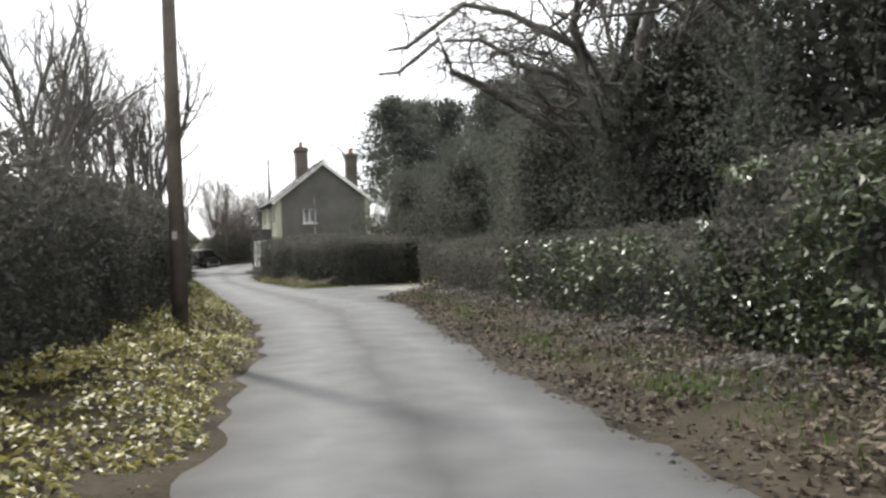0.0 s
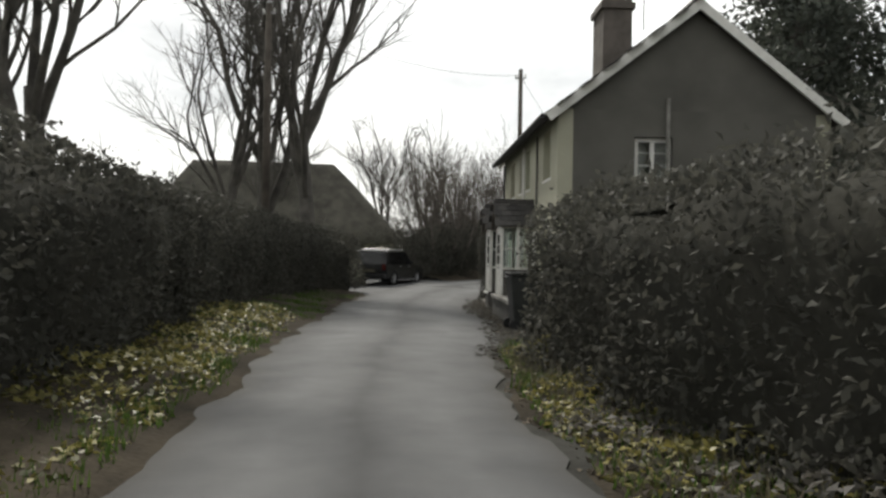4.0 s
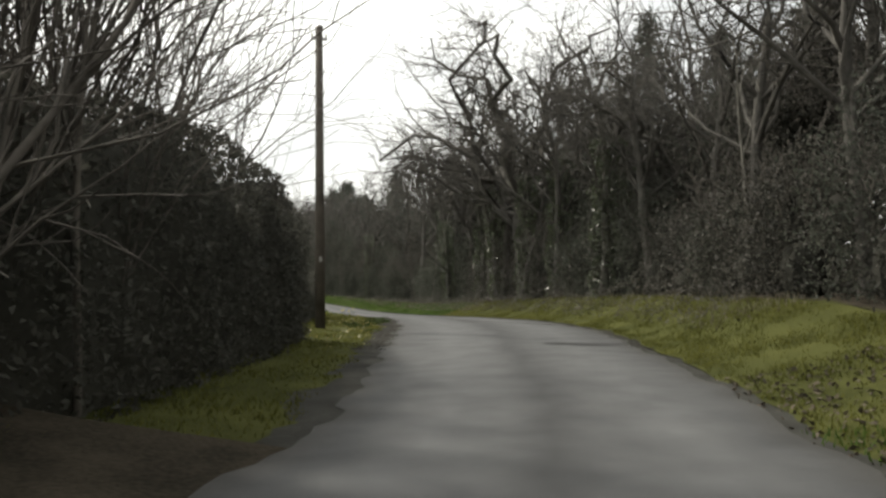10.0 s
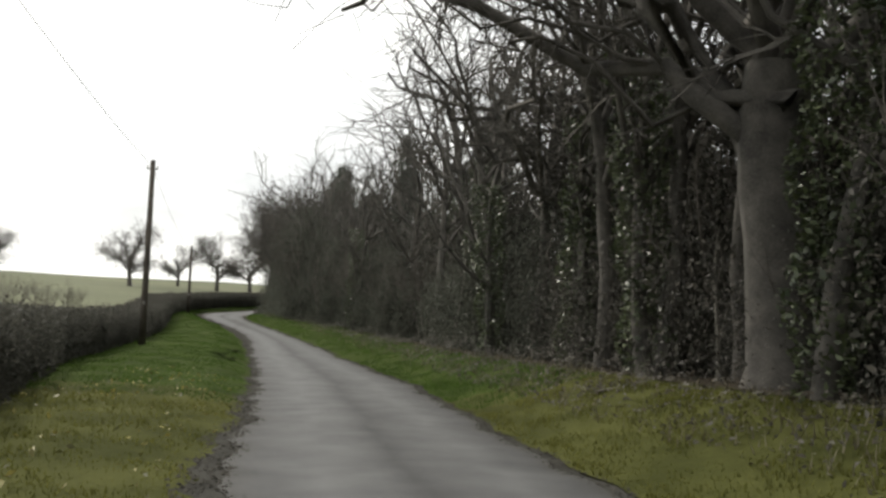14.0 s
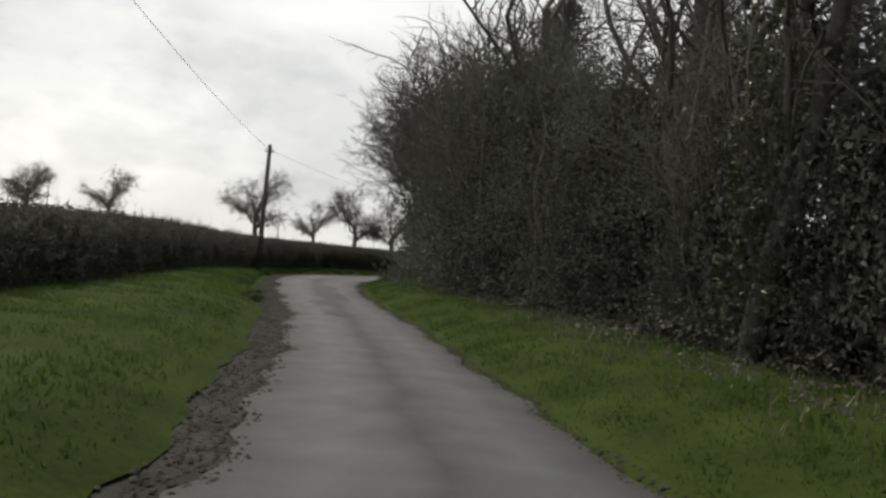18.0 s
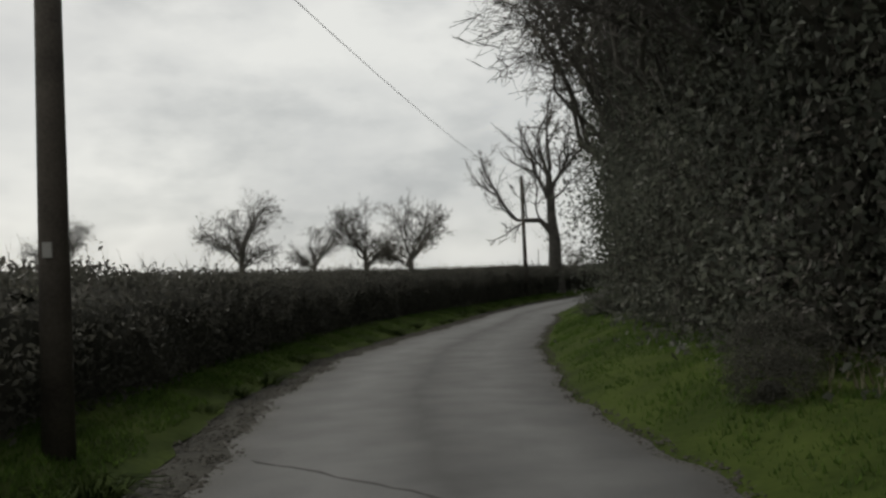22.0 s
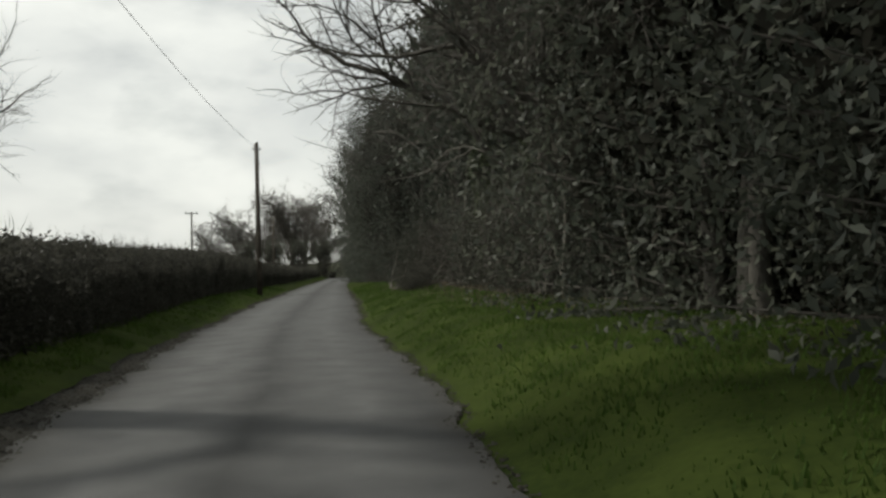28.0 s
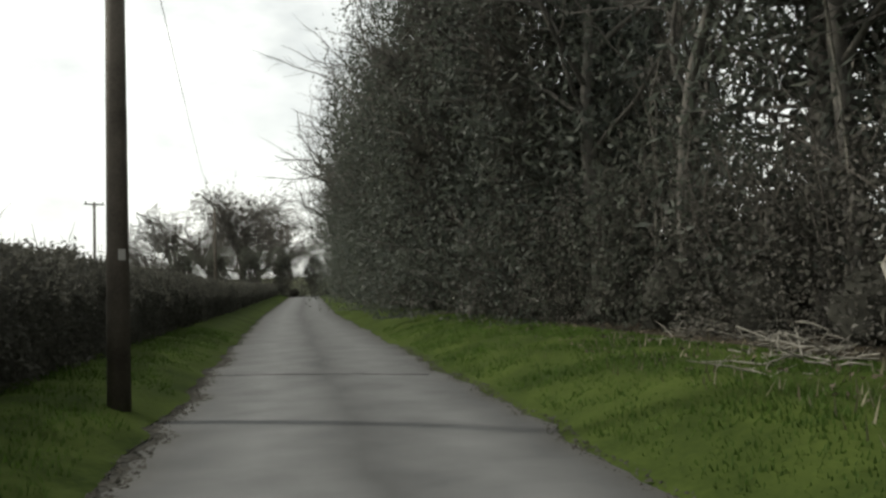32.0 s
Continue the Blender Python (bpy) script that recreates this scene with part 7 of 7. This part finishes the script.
PALE_LOG = "pale barkless fallen branch at the edge of the wood"
for k, (x, y, z, pts) in enumerate((
        (20.4, 231.1, -0.25, [(0, 0, 0.05), (0.05, 0.1, 0.4), (0.2, 0.2, 0.75), (0.6, 0.5, 1.2)]),
        (20.3, 231.0, -0.22, [(-0.1, 0, 0.1), (0.5, 0.2, 0.14), (1.1, 0.1, 0.3), (1.9, 0.4, 0.5)]),
        (21.6, 231.5, -0.2, [(0, 0, 0.1), (0.4, 0.2, 0.45), (0.9, 0.3, 0.6)]),
        (20.1, 228.7, -0.25, [(0, 0, 0.1), (0.4, -0.2, 0.35), (0.7, -0.3, 0.75)]),
        (20.8, 228.2, -0.25, [(0, 0, 0.08), (0.5, 0.1, 0.3), (1.0, 0.3, 0.35), (1.5, 0.4, 0.8)]),
        (19.2, 229.4, -0.3, [(0, 0, 0.07), (0.2, -0.3, 0.3), (0.3, -0.5, 0.5)]))):
    branch(x, y, z, pts, 0.06, PALE_LOG, 80 + k)
for k, (s, l, ln) in enumerate(((170, -5.6, 1.0), (158, 4.2, 0.9), (152, 4.6, 0.7), (160.5, 4.9, 1.3), (110, 4.9, 1.1), (96, 4.6, 0.8), (185, 4.2, .8))):
    p = at(s, l)
    branch(float(p[0]), float(p[1]), float(p[2]) + float(surface_up(s, l)) + 0.05, [(0, 0, 0), (ln * 0.4, 0.1, 0.06), (ln * 0.8, 0.05, 0.03), (ln, 0.2, 0.1)], 0.03, "thin pale stick lying on the grass", 95 + k)


def dead_stem(s, l, h, k):
    p = at(s, l)
    st = Sticks(k)
    st.grow((0, 0, -0.2), (st.rng.normal(0, 0.12), st.rng.normal(0, 0.12), 1), h, 0.05, 0, [(3, 0.5, 0.4, 0.05, 0.02, 6, 6), (2, 0.6, 0.5, 0.12, 0, 4, 3), (0, 0, 0, 0.12, 0, 3, 2)])
    ob = new("dead_sapling", st.mesh("dead_sapling", PALE_BARK))
    ob.location = (float(p[0]), float(p[1]), float(p[2]) + up(s))
    tagged(ob, "pale dead sapling leaning out of the wood edge", "tree", "dead saplings")


rng = np.random.default_rng(9)
for k in range(16):
    s = rng.uniform(88, 262)
    dead_stem(s, wood_front(s) + rng.uniform(0.2, 1.4), rng.uniform(1.5, 5.0), 400 + k)
for k, (s, l, h) in enumerate(((231, 6.6, 3.4), (245, 7.2, 5.0), (248, 7.6, 4.4), (252.5, 7.0, 4.8))):
    dead_stem(s, l, h, 430 + k)


def grass_tussock(seed):
    """A clump of long blades fanning out of one root."""
    ob = empty("grass_tussock", 0, 0, -900, 0, "dark tussock of rank grass on the muddy verge edge", "grass")
    st = Sticks(seed)
    r = st.rng
    for i in range(90):
        a, out = r.uniform(0, 6.283), r.uniform(0.05, 0.4)
        d = np.array([math.cos(a), math.sin(a), 0.0])
        root = d * r.uniform(0, 0.22)
        h = r.uniform(0.05, 0.13)
        st.limb([root - (0, 0, 0.03), root + d * out * 0.4 + (0, 0, h), root + d * out + (0, 0, h * r.uniform(0.35, 0.9))], [0.006, 0.005, 0.001], 3)
    mesh_part("foliage", st.mesh("foliage", RANK_GRASS), ob, kind="stuff")
    return hide_model(ob)


TUSSOCK = [grass_tussock(470 + i) for i in range(3)]
rng = np.random.default_rng(19)
for s in (*np.arange(90.5, 104, 1.7), *np.arange(124, 131, 2.3), *np.arange(152, 212, 1.8)):
    s = float(s + rng.normal(0, 0.5))
    l = float(verge_left(s)) - rng.uniform(-0.15, 0.3 if rng.uniform() < 0.7 else 1.0)
    plant_at(TUSSOCK, s, l, rng.uniform(0.6, 1.25), float(surface_up(s, l)) - 0.02)

# low dark bushes and brash on the verge
for s, l, k in ((239.6, 4.6, .5), (240.3, 4.9, .4), (237.6, 4.3, .35), (190.7, 3.9, .2), (189.2, 3.7, .33), (188.3, 4.3, .4), (172.6, 3.0, .28), (173.6, 3.5, .35), (206.8, 2.9, .26)):
    plant_at(LAUREL, s, l, k, float(surface_up(s, l)), tall=0.7, label="low dark bramble clump on the grass verge")


def brash_pile(s, l, n, seed):
    rng = np.random.default_rng(seed)
    p = at(s, l)
    st = Sticks(seed)
    for _ in range(n):
        a, q = rng.uniform(0, 6.28), rng.normal(0, 0.6, 2)
        h = max(0.05, 0.7 - np.hypot(*q) * 0.5) * rng.uniform(0.1, 1)
        d = np.array([math.cos(a), math.sin(a), rng.normal(0, 0.25)])
        m, ln = np.array([q[0], q[1], h]), rng.uniform(0.3, 0.9)
        st.limb([m - d * ln / 2, m + (0, 0, 0.03), m + d * ln / 2], [0.012, 0.01, 0.004], 4)
    ob = new("brash_pile", st.mesh("brash_pile", PALE_BARK))
    ob.location = (float(p[0]), float(p[1]), float(p[2]) + 0.15)
    tagged(ob, "low pile of pale cut brushwood by the wood", "brushwood", kind="stuff")


for k, (s, l) in enumerate(((245.4, 5.2), (246.5, 6.2), (248, 7), (249.5, 6.4), (250.8, 7.4))):
    brash_pile(s, l, 150, 120 + k)


ground_leaves("weeds", 62.5, 76, past_right(0.1), line_of(4.2), 5000, 0.045, 29, BANK_LEAF, "broad-leaved yellow-green weeds on the bank", 0.2, "undergrowth")
ground_leaves("dead_leaves", 62.5, 80, past_right(0.0), line_of(6.0), 4000, 0.04, 30, DEAD_LEAF, "dead leaves on the bank below the wood", 0.03)
grass("bank_grass", 62.5, 77, past_right(0.1), line_of(6.5), 16000, 0.1, 18, BLADE, "rough grass on the bank past the cottage")


def gate_post(x, y, z, h):
    ob = empty("gate_post", x, y, z, 18, "weathered grey wooden post at the foot of the hedge", "post")
    part("shaft", box(-0.075, -0.06, -0.3, 0.075, 0.06, h, 0.012), POLE_WOOD, ob)
    part("worn_cap", box(-0.07, -0.055, h + 0.001, 0.07, 0.055, h + 0.03, 0.014), STONE, ob)


gate_post(-12.26, 57.77, -0.35, 1.15)


# ---- the models themselves leave the scene; their copies keep the meshes ----
for ob in STORE.values():
    for child in list(ob.children_recursive):
        bpy.data.objects.remove(child)
    bpy.data.objects.remove(ob)
